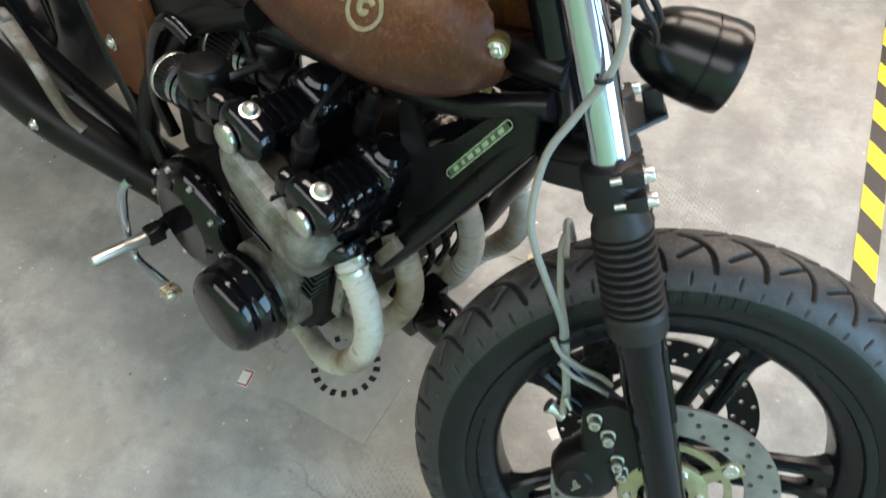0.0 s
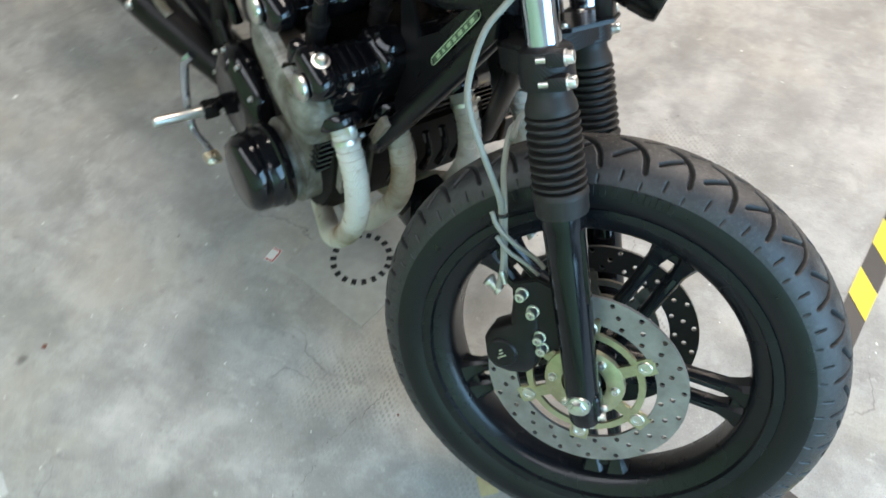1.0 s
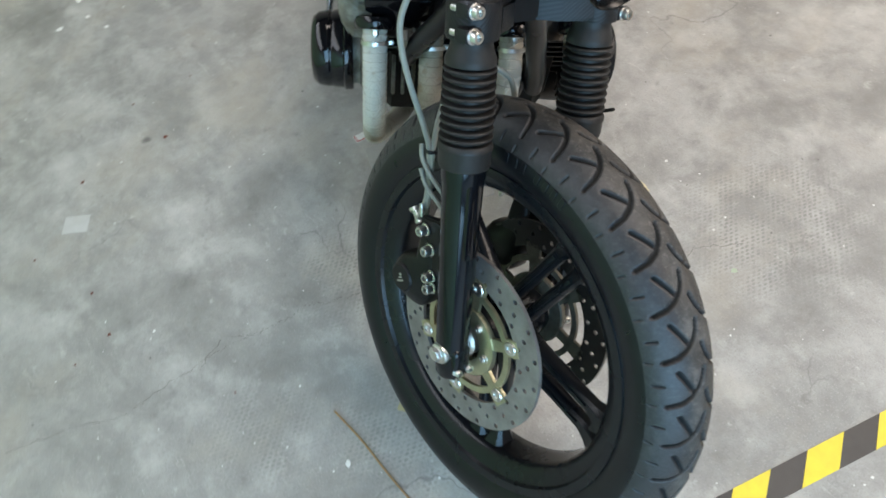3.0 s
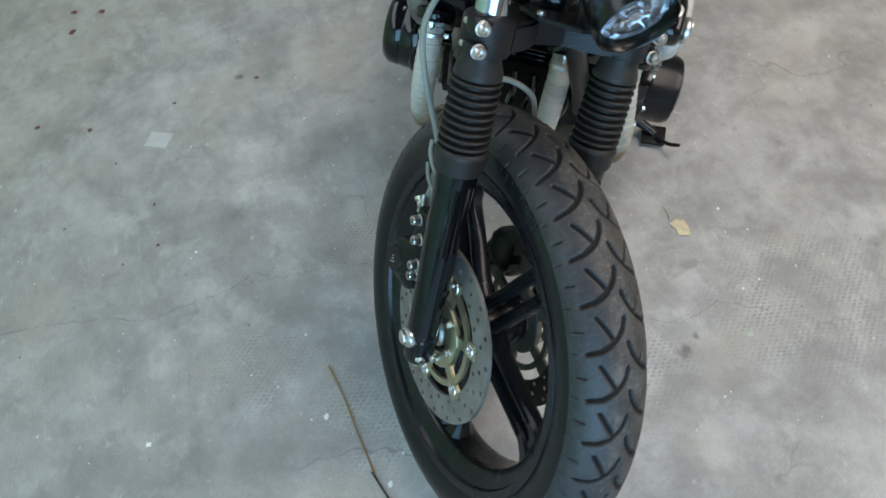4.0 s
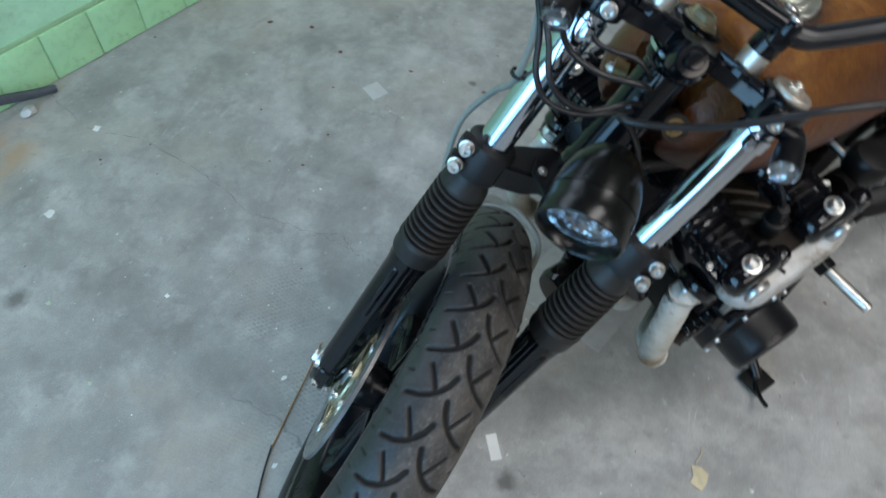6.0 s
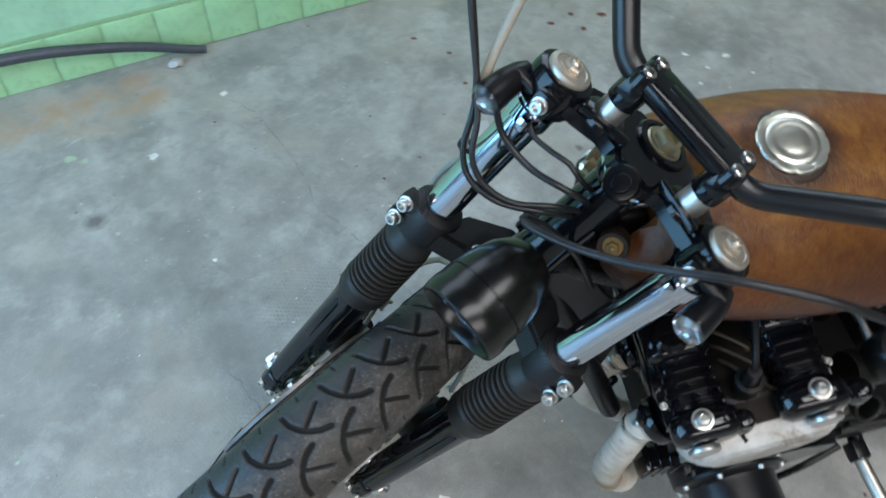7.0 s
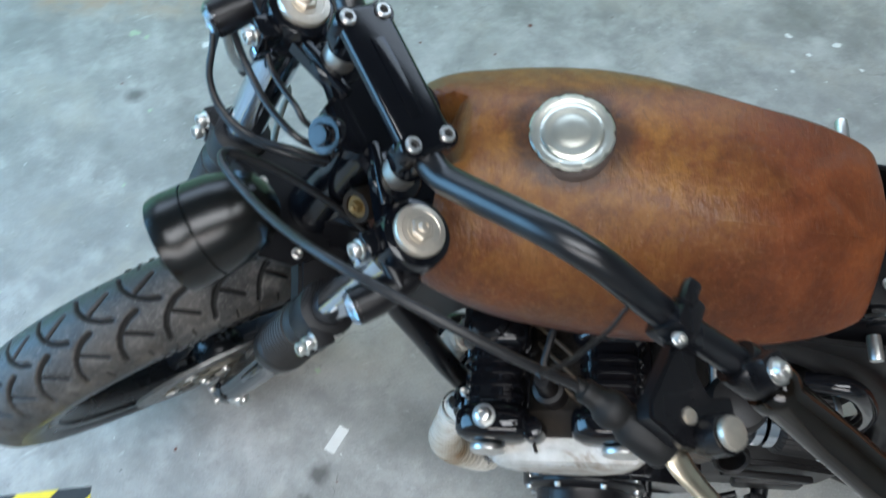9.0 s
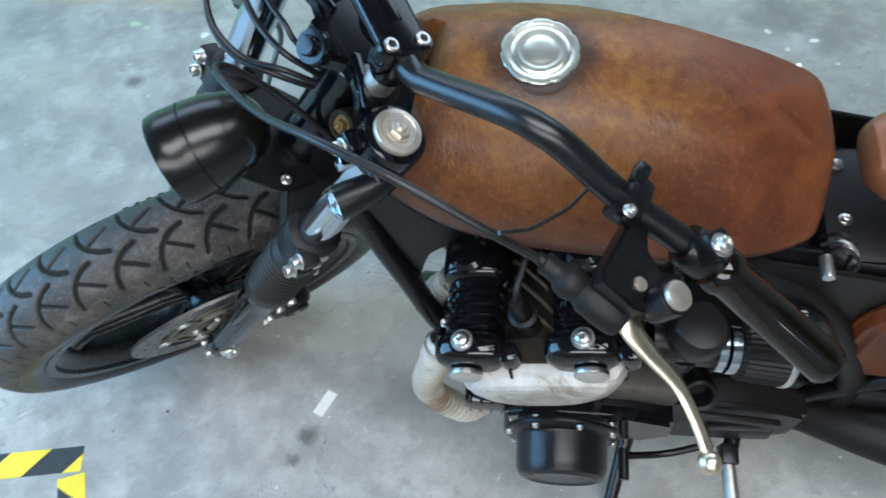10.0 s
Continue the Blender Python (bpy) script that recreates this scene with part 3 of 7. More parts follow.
floor_thing()
wall_panel("wall_south", -4.6, 2.9, -0.2, 0.0, 0, 1.3, WALL_GREEN, "green gloss-painted wall above a row of tiles")
wall_with_opening("wall_south_upper", HALL @ shift(-4.6, -0.104, 1.3), 7.5, 1.9, 1.6, 5.9, 0.45, 1.4, PLASTER, "plastered wall with high windows above the green paint")
wall_with_opening("wall_north", HALL @ shift(-4.6, 4.7, 0), 7.5, 3.2, 3.4, 6.8, 1.85, 3.05, PLASTER, "plastered wall with a wide window strip")
wall_with_opening("wall_east", HALL @ shift(2.8, 0.0, 0) @ pose(0, 0, 0, 0, 0, 90), 4.6, 3.2, 0.15, 2.45, 0.0, 2.5, PLASTER, "plastered wall with a wide open doorway")
wall_panel("wall_west", -4.6, -4.4, 0.0, 4.6, 0, 3.2, PLASTER, "plain plastered wall")
# Unseen roof, kept dark for deep black reflections, opened for the top light.
bm = bmesh.new()
for a0, a1, b0, b1 in ((-4.6, 2.9, -0.2, 2.2), (-4.6, 2.9, 3.3, 4.8), (-4.6, -1.8, 2.2, 3.3), (0.8, 2.9, 2.2, 3.3)):
    box(bm, (a1 - a0, b1 - b0, 0.12), HALL @ shift((a0 + a1) / 2, (b0 + b1) / 2, 3.26))
tagged(part("ceiling", bm, CEILING_PAINT), "unseen dark sheet roof with an opening for the added top light", "ceiling", kind="structure")
bm = bmesh.new()
box(bm, (60, 60, 0.1), HALL @ shift(0, 3, -0.16))
tagged(part("ground", bm, simple("asphalt_yard", (0.06, 0.06, 0.06), 0.85, scale=40, bump=0.3)), "dark asphalt yard outside the hall", "ground", kind="structure")


def tile_row():
    """Glazed tiles along the foot of the green wall, with a grout bed behind and a rounded top."""
    bm = bmesh.new()
    box(bm, (7.0, 0.010, 0.142), HALL @ shift(-0.8, 0.005, 0.071))
    bed = tagged(part("baseboard", bm, GROUT), "dirty grout bed behind the green tiles", "baseboard", kind="structure")
    step = 0.1365
    bm = bmesh.new()
    box(bm, (step - 0.0022, 0.012, 0.132), bevel=0.0015)
    first = part("tile", bm, TILE, bed, m=HALL @ shift(-0.024 - 12 * step, 0.012, 0.068))
    for k in range(-11, 19):
        again(first, HALL @ shift(-0.024 + k * step, 0.012 + 0.0006 * math.sin(k * 2.3), 0.068) @ pose(0, 0, 0, 0, 0.25 * math.sin(k * 1.7), 0))


tile_row()


def wall_hose():
    """An old hose that hangs slack along the tiles and ends on the floor."""
    bm = bmesh.new()
    pts = [HALL @ Vector(p) for p in ((1.6, 0.045, 0.12), (0.9, 0.05, 0.130), (0.50, 0.048, 0.134), (0.25, 0.045, 0.122), (0.10, 0.045, 0.098), (-0.04, 0.045, 0.062), (-0.14, 0.048, 0.026), (-0.20, 0.055, 0.012))]
    sweep(bm, pts, [0.016, 0.016, 0.017, 0.015, 0.014, 0.013, 0.012, 0.010], 12, 6)
    thing = tagged(part("hose", bm, HOSE), "old black rubber hose sagging along the tiled wall foot", "hose")
    bm = bmesh.new()
    lathe(bm, [(0.014, -0.09), (0.021, -0.088), (0.022, 0.0), (0.020, 0.055), (0.014, 0.06)], 14, HALL @ along((0.47, 0.048, 0.133), (0.39, 0.047, 0.130)))
    part("sleeve", bm, simple("weathered_grey_sleeve", (0.16, 0.15, 0.13), 0.7, scale=60, grain=0.4), thing, "weathered grey coupling sleeve")
    bm = bmesh.new()
    lathe(bm, [(0.015, -0.009), (0.019, -0.008), (0.020, 0.0), (0.019, 0.008), (0.015, 0.009)], 14, HALL @ along((0.335, 0.047, 0.128), (0.25, 0.045, 0.122)))
    box(bm, (0.012, 0.008, 0.030), HALL @ shift(0.335, 0.056, 0.105) @ pose(0, 0, 0, 0, 20, 0), 0.003)
    part("clip", bm, PAPER_CLEAR, thing, "pale plastic pipe clip")


wall_hose()


def floor_tape(origin, way, side, length, pitch, lean, phase, label):
    """Hazard tape on the floor: slanted yellow stripes on black, each a thin piece."""
    o, w, s = Vector((*origin, 0)), Vector((*way, 0)).normalized(), Vector((*side, 0)).normalized()
    width = 0.046
    bm = bmesh.new()
    vs = [bm.verts.new(o + w * a + s * b + Vector((0, 0, 0.0006))) for a, b in ((0, 0), (length, 0), (length, width), (0, width))]
    bm.faces.new(vs)
    thing = tagged(part("floor_tape", bm, TAPE_BLACK), label, "tape", "hazard tape on the floor", "")
    for k in range(-1, int(length / pitch / 2) + 2):
        a0 = phase + 2 * k * pitch
        # clip the slanted stripe to the tape's two ends
        cuts = [(a0, 0.0), (a0 + pitch, 0.0), (a0 + pitch + lean, 1.0), (a0 + lean, 1.0)]
        for edge, keep in ((0.0, 1), (length, -1)):
            out = []
            for (p0, q0), (p1, q1) in zip(cuts, cuts[1:] + cuts[:1]):
                in0, in1 = (p0 - edge) * keep >= 0, (p1 - edge) * keep >= 0
                if in0:
                    out.append((p0, q0))
                if in0 != in1:
                    f = (edge - p0) / (p1 - p0)
                    out.append((edge, q0 + f * (q1 - q0)))
            cuts = out
            if len(cuts) < 3:
                break
        if len(cuts) < 3:
            continue
        bm = bmesh.new()
        base = [bm.verts.new(o + w * a + s * (q * width) + Vector((0, 0, 0.0007))) for a, q in cuts]
        top = [bm.verts.new(v.co + Vector((0, 0, 0.0005))) for v in base]
        bm.faces.new(top)
        for i in range(len(base)):
            j = (i + 1) % len(base)
            bm.faces.new((base[i], base[j], top[j], top[i]))
        part("stripe", bm, TAPE_YELLOW, thing)
    return thing


floor_tape((0.2920, 0.1640), (0.2209, 0.9753), (0.9753, -0.2209), 1.95, 0.071, -0.047, -0.010, "long yellow and black hazard tape on the floor")
floor_tape((0.2810, 0.1155), (0.92, -0.39), (0.39, 0.92), 0.62, 0.070, 0.045, 0.056, "short yellow and black hazard tape on the floor")


def floor_drain():
    """A round grate in a square plate, set flush with the floor."""
    m = shift(-0.527, 0.306, 0) @ pose(0, 0, 0, 0, 0, -19)
    bm = bmesh.new()
    box(bm, (0.224, 0.224, 0.004), shift(0, 0, 0.0005), 0.001)
    thing = tagged(part("floor_drain", bm, PLASTIC_GREY, m=m), "round grey floor drain grate in a square plate under the engine", "drain")
    bm = bmesh.new()
    lathe(bm, [(0, 0.0026), (0.070, 0.0026), (0.070, 0.0034), (0.066, 0.0044), (0.0, 0.005)], 40)
    part("grate", bm, PLASTIC_GREY, thing)
    first = None
    for k in range(18):
        r = pose(0, 0, 0, 0, 0, k * 20) @ shift(0.058, 0, 0.0046)
        if first is None:
            bm = bmesh.new()
            # dark block: the shade of an open slot put in as colour
            box(bm, (0.013, 0.010, 0.0012), EYE4, 0.0004, 1)
            first = part("slot", bm, DARK_HOLE, thing, "dark slot block painted as an opening", m=r)
        else:
            again(first, r)


floor_drain()


def crumb(x, y, r, label):
    """A broken lump of old plaster."""
    rnd = random.Random(label)
    bm = bmesh.new()
    bmesh.ops.create_icosphere(bm, subdivisions=2, radius=r)
    for v in bm.verts:
        v.co = Vector((v.co.x * 1.3, v.co.y, v.co.z * 0.6)) * rnd.uniform(0.75, 1.15)
    return tagged(part("plaster_lump", bm, PAPER_CLEAR, m=shift(x, y, r * 0.45), crease=20), label, "debris")


lump = HALL @ Vector((-0.110, 0.075, 0))
crumb(lump.x, lump.y, 0.018, "small pale lump of plaster beside the hose end")


def flat_scrap(name, centre, outline, turn, material, label, category, lift=0.0007, curl=0.0):
    bm = bmesh.new()
    base = [bm.verts.new((x, y, lift + curl * abs(x) * 4)) for x, y in outline]
    f = bm.faces.new(base)
    ext = bmesh.ops.extrude_face_region(bm, geom=[f])
    bmesh.ops.translate(bm, verts=[v for v in ext["geom"] if isinstance(v, bmesh.types.BMVert)], vec=(0, 0, 0.0006))
    return tagged(part(name, bm, material, m=shift(*centre, 0) @ pose(0, 0, 0, 0, 0, turn)), label, category)


rect = lambda a, b: [(-a / 2, -b / 2), (a / 2, -b / 2), (a / 2, b / 2), (-a / 2, b / 2)]  # noqa: E731
flat_scrap("plastic_scrap", (-0.915, -0.359), rect(0.055, 0.045), 57, PAPER_CLEAR, "small square of clear grey plastic film on concrete", "scrap")
flat_scrap("paper_scrap", (-0.123, 0.248), rect(0.020, 0.050), -58, PAPER, "small white strip of paper beside the front wheel", "paper")
sticker = flat_scrap("paper_label", (-0.704, 0.251), rect(0.022, 0.034), -8, PAPER, "tiny white label with a red edge on concrete", "paper")
bm = bmesh.new()
for x, y, sx, sy in ((0, 0.014, 0.02, 0.003), (0, -0.014, 0.02, 0.003), (0.0085, 0, 0.003, 0.026)):
    box(bm, (sx, sy, 0.0004), shift(x, y, 0.0016))
part("print", bm, RED_INK, sticker, "red printed edge")
leaf = flat_scrap("dry_leaf", (-0.204, 0.606), [(0.024, 0.0), (0.010, 0.012), (-0.008, 0.019), (-0.020, 0.007), (-0.023, -0.010), (-0.005, -0.008), (0.008, -0.017)], 20, LEAF, "dry yellow leaf lying on the concrete", "leaf", curl=0.03)
bm = bmesh.new()
sweep(bm, [(-0.028, 0.0, 0.003), (-0.045, 0.012, 0.002), (-0.062, 0.016, 0.002)], 0.0008, 6, 4)
part("stem", bm, LEAF, leaf)
bm = bmesh.new()
sweep(bm, [(-0.196, -0.143, 0.003), (-0.12, -0.134, 0.006), (-0.05, -0.131, 0.004), (0.03, -0.125, 0.0025)], 0.0017, 6, 5)
tagged(part("straw", bm, STRAW), "thin dry brown straw on the floor beside the wheel", "straw")
bm = bmesh.new()
sweep(bm, [(0.026, -0.128, 0.003), (0.09, -0.112, 0.004), (0.19, -0.079, 0.003), (0.27, -0.05, 0.003)], 0.0018, 6, 5)
tagged(part("wire_end", bm, CABLE_BLACK), "thin black wire end on the floor beside the wheel", "wire")
bm = bmesh.new()
box(bm, (0.5, 0.03, 0.5), shift(0.86, 1.72, 0.25) @ pose(0, 0, 0, 0, 0, -22), 0.003)
tagged(part("wooden_board", bm, WOOD), "reddish wooden board standing on the floor", "board")


def blotches(name, material, spots, label):
    """Thin irregular patches lying on the concrete, joined."""
    rnd = random.Random(name)
    bm = bmesh.new()
    for x, y, r in spots:
        n = 11
        ring = [bm.verts.new((x + r * q * math.cos(2 * math.pi * k / n), y + r * q * math.sin(2 * math.pi * k / n), 0.0004)) for k in range(n) for q in (rnd.uniform(0.55, 1.15),)]
        c = bm.verts.new((x, y, 0.0007))
        for k in range(n):
            bm.faces.new((ring[k], ring[(k + 1) % n], c))
    return tagged(part(name, bm, material), label, "debris", kind="stuff")


rnd = random.Random(5)
scatter = lambda n, lo, hi: [(rnd.uniform(-1.6, 0.9), rnd.uniform(-1.1, 1.3), rnd.uniform(lo, hi)) for _ in range(n)]  # noqa: E731
blotches("white_flecks", WHITE_FLECK, [(-0.265, -0.865, 0.014), (-0.103, -0.175, 0.006), (0.057, -0.105, 0.006), (-0.217, 0.698, 0.004), (-0.53, -0.94, 0.012), (-1.567, -0.151, 0.010), (-1.561, -0.073, 0.008), (-1.646, -0.066, 0.012), (-1.484, -0.05, 0.007), (-0.178, -0.494, 0.006), (-1.632, 0.031, 0.008), (-1.797, 0.399, 0.006), (-1.698, 0.405, 0.006), (-1.598, 0.408, 0.006), (-1.557, 0.441, 0.006)] + scatter(330, 0.0007, 0.0028), "white paint flecks and crumbs on the concrete")
blotches("oil_spots", STAIN, scatter(120, 0.0008, 0.003), "dark oil spots on the concrete")
blotches("red_crumbs", RED_FLECK, [(-1.065, -0.753, 0.009), (-1.088, -0.635, 0.008), (-1.02, -0.512, 0.007), (-1.019, -0.303, 0.006), (-1.014, -0.096, 0.006), (-0.726, -0.399, 0.004), (-0.613, -0.408, 0.004), (-1.411, -0.518, 0.012), (-1.489, -0.506, 0.010), (-1.556, -0.439, 0.015), (-1.668, -0.39, 0.011), (-1.599, -0.351, 0.014), (-1.458, -0.434, 0.010)] + scatter(34, 0.0015, 0.004), "red-brown rust crumbs on the concrete")
blotches("green_smears", GREEN_FLECK, [(-0.12, -1.0, 0.014), (-0.14, -0.97, 0.010), (0.050, 0.600, 0.006)] + scatter(5, 0.003, 0.007), "pale green paint smears on the concrete")


def floor_crack(points, width, name_label, seed):
    """A hairline crack: a ragged thin dark ribbon just above the concrete."""
    jig = random.Random(seed)
    pts = spline([(x, y, 0) for x, y in points], 9)
    bm = bmesh.new()
    rows = []
    for i, p in enumerate(pts):
        d = (pts[min(i + 1, len(pts) - 1)] - pts[max(i - 1, 0)]).normalized()
        s = Vector((-d.y, d.x, 0))
        c = p + s * jig.uniform(-0.004, 0.004)
        w = width * jig.uniform(0.15, 1.0)
        rows.append((bm.verts.new(c + s * w + Vector((0, 0, 0.0003))), bm.verts.new(c - s * w + Vector((0, 0, 0.0003)))))
    for i, (a, b) in enumerate(zip(rows, rows[1:])):
        if jig.random() > 0.12:
            bm.faces.new((a[0], a[1], b[1], b[0]))
    return tagged(part("floor_crack", bm, CRACK), name_label, "crack", kind="structure")


CRACK = simple("dark_crack_dirt", (0.15, 0.142, 0.128), 0.9, scale=200, grain=0.3)
floor_crack([(-0.60, -1.15), (-0.525, -0.962), (-0.54, -0.82), (-0.514, -0.686), (-0.484, -0.562), (-0.44, -0.455), (-0.44, -0.368), (-0.439, -0.247), (-0.425, -0.17), (-0.412, -0.107), (-0.417, -0.071), (-0.394, -0.037), (-0.372, 0.02), (-0.352, 0.067)], 0.0008, "hairline crack wandering across the concrete floor", 3)
floor_crack([(-0.43, -0.30), (-0.456, -0.236), (-0.435, -0.20), (-0.42, -0.164)], 0.0010, "short branching crack in the concrete floor", 4)
floor_crack([(-0.10, 0.30), (-0.06, 0.36), (-0.07, 0.42), (-0.02, 0.50), (-0.03, 0.58), (0.02, 0.66)], 0.0006, "hairline crack in the concrete beside the tape", 5)

flat_scrap("cardboard_scrap", (-0.126, -0.031), rect(0.030, 0.034), 35, simple("buff_cardboard", (0.42, 0.36, 0.20), 0.85, scale=80), "small buff cardboard scrap beside the tyre", "scrap")

# ---- the motorcycle ----
# FRAME: level with the leaning bike, x ahead, at the lower end of the steering head. STEER: at the wheel's centre, z up the fork.
FRAME = shift(-0.1864, 0.2660, 0.6521) @ pose(0, 0, 0, 0, 0, -34.04) @ pose(0, 0, 0, -10.17)
STEER = FRAME @ pose(0, 0, 0, 0, -27.96, 0) @ pose(0, 0, 0, 0, 0, 35.49) @ shift(0.05, 0, -0.41)
BASE = shift(-0.1, 0.2, 0)
moto = tagged(new("motorcycle"), "black cafe-style motorcycle with rusty brown tank, leaning on its side stand", "motorcycle")
moto.matrix_basis = BASE
F = BASE.inverted() @ FRAME
S = BASE.inverted() @ STEER
ACROSS = pose(0, 0, 0, -90, 0, 0)  # turns z onto +y


def at_y(x, y, z, flip=False):
    """A pose at a point whose z axis looks to the bike's left, or right if flipped."""
    return shift(x, y, z) @ pose(0, 0, 0, 90 if flip else -90, 0, 0)


# -- front wheel --
TYRE_R, TYRE_C, TYRE_W = 0.2690, 0.050, 0.0535
W = S @ shift(-0.005, 0, -0.006)  # the wheel in the fork


def tread_depth(xm, ym):
    """Depth of the tread grooves at points along and across the crown, in metres."""
    pitch = 2 * math.pi * (TYRE_R + TYRE_C) / 36
    depth = np.zeros_like(xm)
    for sgn, off in ((1, 0.0), (-1, 0.5)):
        lines = [
            ([(0.024, 0.001), (0.012, 0.005), (0.003, 0.011), (-0.005, 0.019), (-0.011, 0.030), (-0.014, 0.046)], 0.0027, 0.0048),
            ([(-0.001, 0.015), (0.012, 0.0225), (0.027, 0.0322)], 0.0022, 0.0046),
            ([(0.012, 0.049), (0.013, 0.060)], 0.0012, 0.0028),
            ([(-0.014, 0.059), (-0.013, 0.066)], 0.0010, 0.0022),
        ]
        y = ym * sgn
        x = xm - off * pitch
        for pts, half, deep in lines:
            for (ax, ay), (bx, by) in zip(pts, pts[1:]):
                cx = (ax + bx) / 2
                xr = (x - cx + pitch / 2) % pitch - pitch / 2 + cx
                dx, dy = bx - ax, by - ay
                t = np.clip(((xr - ax) * dx + (y - ay) * dy) / (dx * dx + dy * dy), 0, 1)
                d = np.hypot(xr - ax - t * dx, y - ay - t * dy)
                depth = np.maximum(depth, deep * np.clip((half - d) / 0.0012 + 0.5, 0, 1))
    return depth


def tyre_mesh():
    nu, nv = 1500, 120
    th = np.linspace(0, 2 * np.pi, nu, endpoint=False)[:, None]
    ph = np.radians(np.concatenate([np.linspace(-132, -86, 12), np.linspace(-84, 84, nv - 24), np.linspace(86, 132, 12)]))[None, :]
    depth = tread_depth(th * (TYRE_R + TYRE_C) + 0 * ph, ph * TYRE_C + 0 * th)
    c = TYRE_C - depth
    rr = TYRE_R + c * np.cos(ph)
    yy = (TYRE_W - depth) * np.sin(ph) + 0 * th
    # low ridges on the sidewalls
    for deg in (100, 118):
        rr = rr + 0.0009 * np.exp(-(((np.degrees(np.abs(ph)) - deg) / 1.8) ** 2))
    co = np.stack([rr * np.cos(th), yy, rr * np.sin(th)], -1).reshape(-1, 3)
    n = ph.size
    i, j = np.meshgrid(np.arange(nu), np.arange(n - 1), indexing="ij")
    k = (i + 1) % nu
    quads = np.stack([i * n + j, i * n + j + 1, k * n + j + 1, k * n + j], -1).reshape(-1, 4)
    mesh = bpy.data.meshes.new("tyre")
    mesh.from_pydata(co.tolist(), [], quads.tolist())
    # groove depth per vertex, read by the material to paint the cuts dark
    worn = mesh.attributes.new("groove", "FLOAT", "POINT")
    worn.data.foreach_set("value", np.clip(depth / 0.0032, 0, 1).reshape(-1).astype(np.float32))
    phm = np.degrees(np.abs(ph[0, :-1] + ph[0, 1:]) / 2)
    slot = np.where(np.broadcast_to(phm, (nu, phm.size)) > 79, 1, 0)
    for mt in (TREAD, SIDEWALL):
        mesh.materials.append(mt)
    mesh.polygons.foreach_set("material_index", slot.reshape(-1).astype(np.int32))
    mesh.polygons.foreach_set("use_smooth", np.ones(len(quads), bool))
    mesh.update()
    return mesh


def front_wheel():
    bm = bmesh.new()
    half = [(0.236, 0.047), (0.243, 0.0475), (0.2445, 0.0445), (0.241, 0.041), (0.233, 0.039)]
    outer = half + [(0.228, 0.030), (0.222, 0.0)]
    prof = [(r, -y) for r, y in outer] + [(r, y) for r, y in outer[::-1][1:]]
    inner = [(0.231, 0.0460), (0.2285, 0.0405), (0.226, 0.0395), (0.216, 0.0350), (0.209, 0.0290), (0.2055, 0.0240), (0.2045, 0.012), (0.2035, 0.0)]
    prof += [(r, y) for r, y in inner] + [(r, -y) for r, y in inner[::-1][1:]]
    lathe(bm, prof + [prof[0]], 96, ACROSS)
    bmesh.ops.remove_doubles(bm, verts=bm.verts, dist=1e-6)
    wheel = part("front_wheel", bm, WHEEL_PAINT, moto, "satin black cast five-spoke wheel with worn tyre", W)
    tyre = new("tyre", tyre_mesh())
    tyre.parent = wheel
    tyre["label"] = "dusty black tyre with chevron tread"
    # paired spokes that meet at the rim
    first = None
    for k in range(5):
        turn = pose(0, 0, 0, 0, -(54 + 72 * k), 0)
        if first is None:
            bm = bmesh.new()
            for sgn in (-1, 1):
                rings = []
                for r, w, d, off in ((0.030, 0.0090, 0.018, 0.0165), (0.07, 0.0085, 0.0125, 0.0172), (0.13, 0.0085, 0.0105, 0.0176), (0.176, 0.0098, 0.0105, 0.0178), (0.193, 0.0140, 0.015, 0.0178), (0.207, 0.021, 0.021, 0.0180)):
                    c = sgn * off
                    sec = [(-w, -d * 0.6), (-w * 0.6, -d), (w * 0.6, -d), (w, -d * 0.6), (w, d * 0.6), (w * 0.6, d), (-w * 0.6, d), (-w, d * 0.6)]
                    rings.append([Vector((r, q, c + p)) for p, q in sec])
                loft(bm, rings)
            # bridge at the rim, and ridges along the outer face
            box(bm, (0.020, 0.024, 0.040), shift(0.197, 0, 0), 0.006)
            for sgn in (-1, 1):
                for side in (-1, 1):
                    box(bm, (0.12, 0.004, 0.006), shift(0.11, side * 0.0110, sgn * 0.0175), 0.0015)
            first = part("spoke", bm, WHEEL_PAINT, wheel, m=turn)
        else:
            again(first, turn)
    bm = bmesh.new()
    lathe(bm, [(0.012, -0.058), (0.034, -0.058), (0.037, -0.05), (0.037, -0.03), (0.030, -0.018), (0.030, 0.018), (0.037, 0.03), (0.037, 0.05), (0.034, 0.058), (0.012, 0.058), (0.012, -0.058)], 36, ACROSS)
    part("hub", bm, WHEEL_PAINT, wheel)
    bm = bmesh.new()
    lathe(bm, [(0.0, 0), (0.004, 0), (0.004, 0.018), (0.0048, 0.019), (0.0048, 0.030), (0.0, 0.031)], 10, pose(0, 0, 0, 0, -(90 + 36), 0) @ shift(0.199, 0, 0) @ pose(0, 0, 0, 0, -90, 0))
    part("valve", bm, RUBBER, wheel)
    # worn raised lettering as plain bars
    bm = bmesh.new()
    for a in (64, 67, 70, 73, 78, 81, 84, 96, 100, 104, 107):
        for sgn in (-1, 1):
            mm = pose(0, 0, 0, 0, -a, 0) @ shift(0.2715, sgn * 0.0540, 0)
            box(bm, (0.014, 0.0016, 0.007), mm, 0.0004, 1)
    tagged(part("lettering", bm, SIDEWALL, wheel), kind="stuff")
    return wheel


front_wheel()


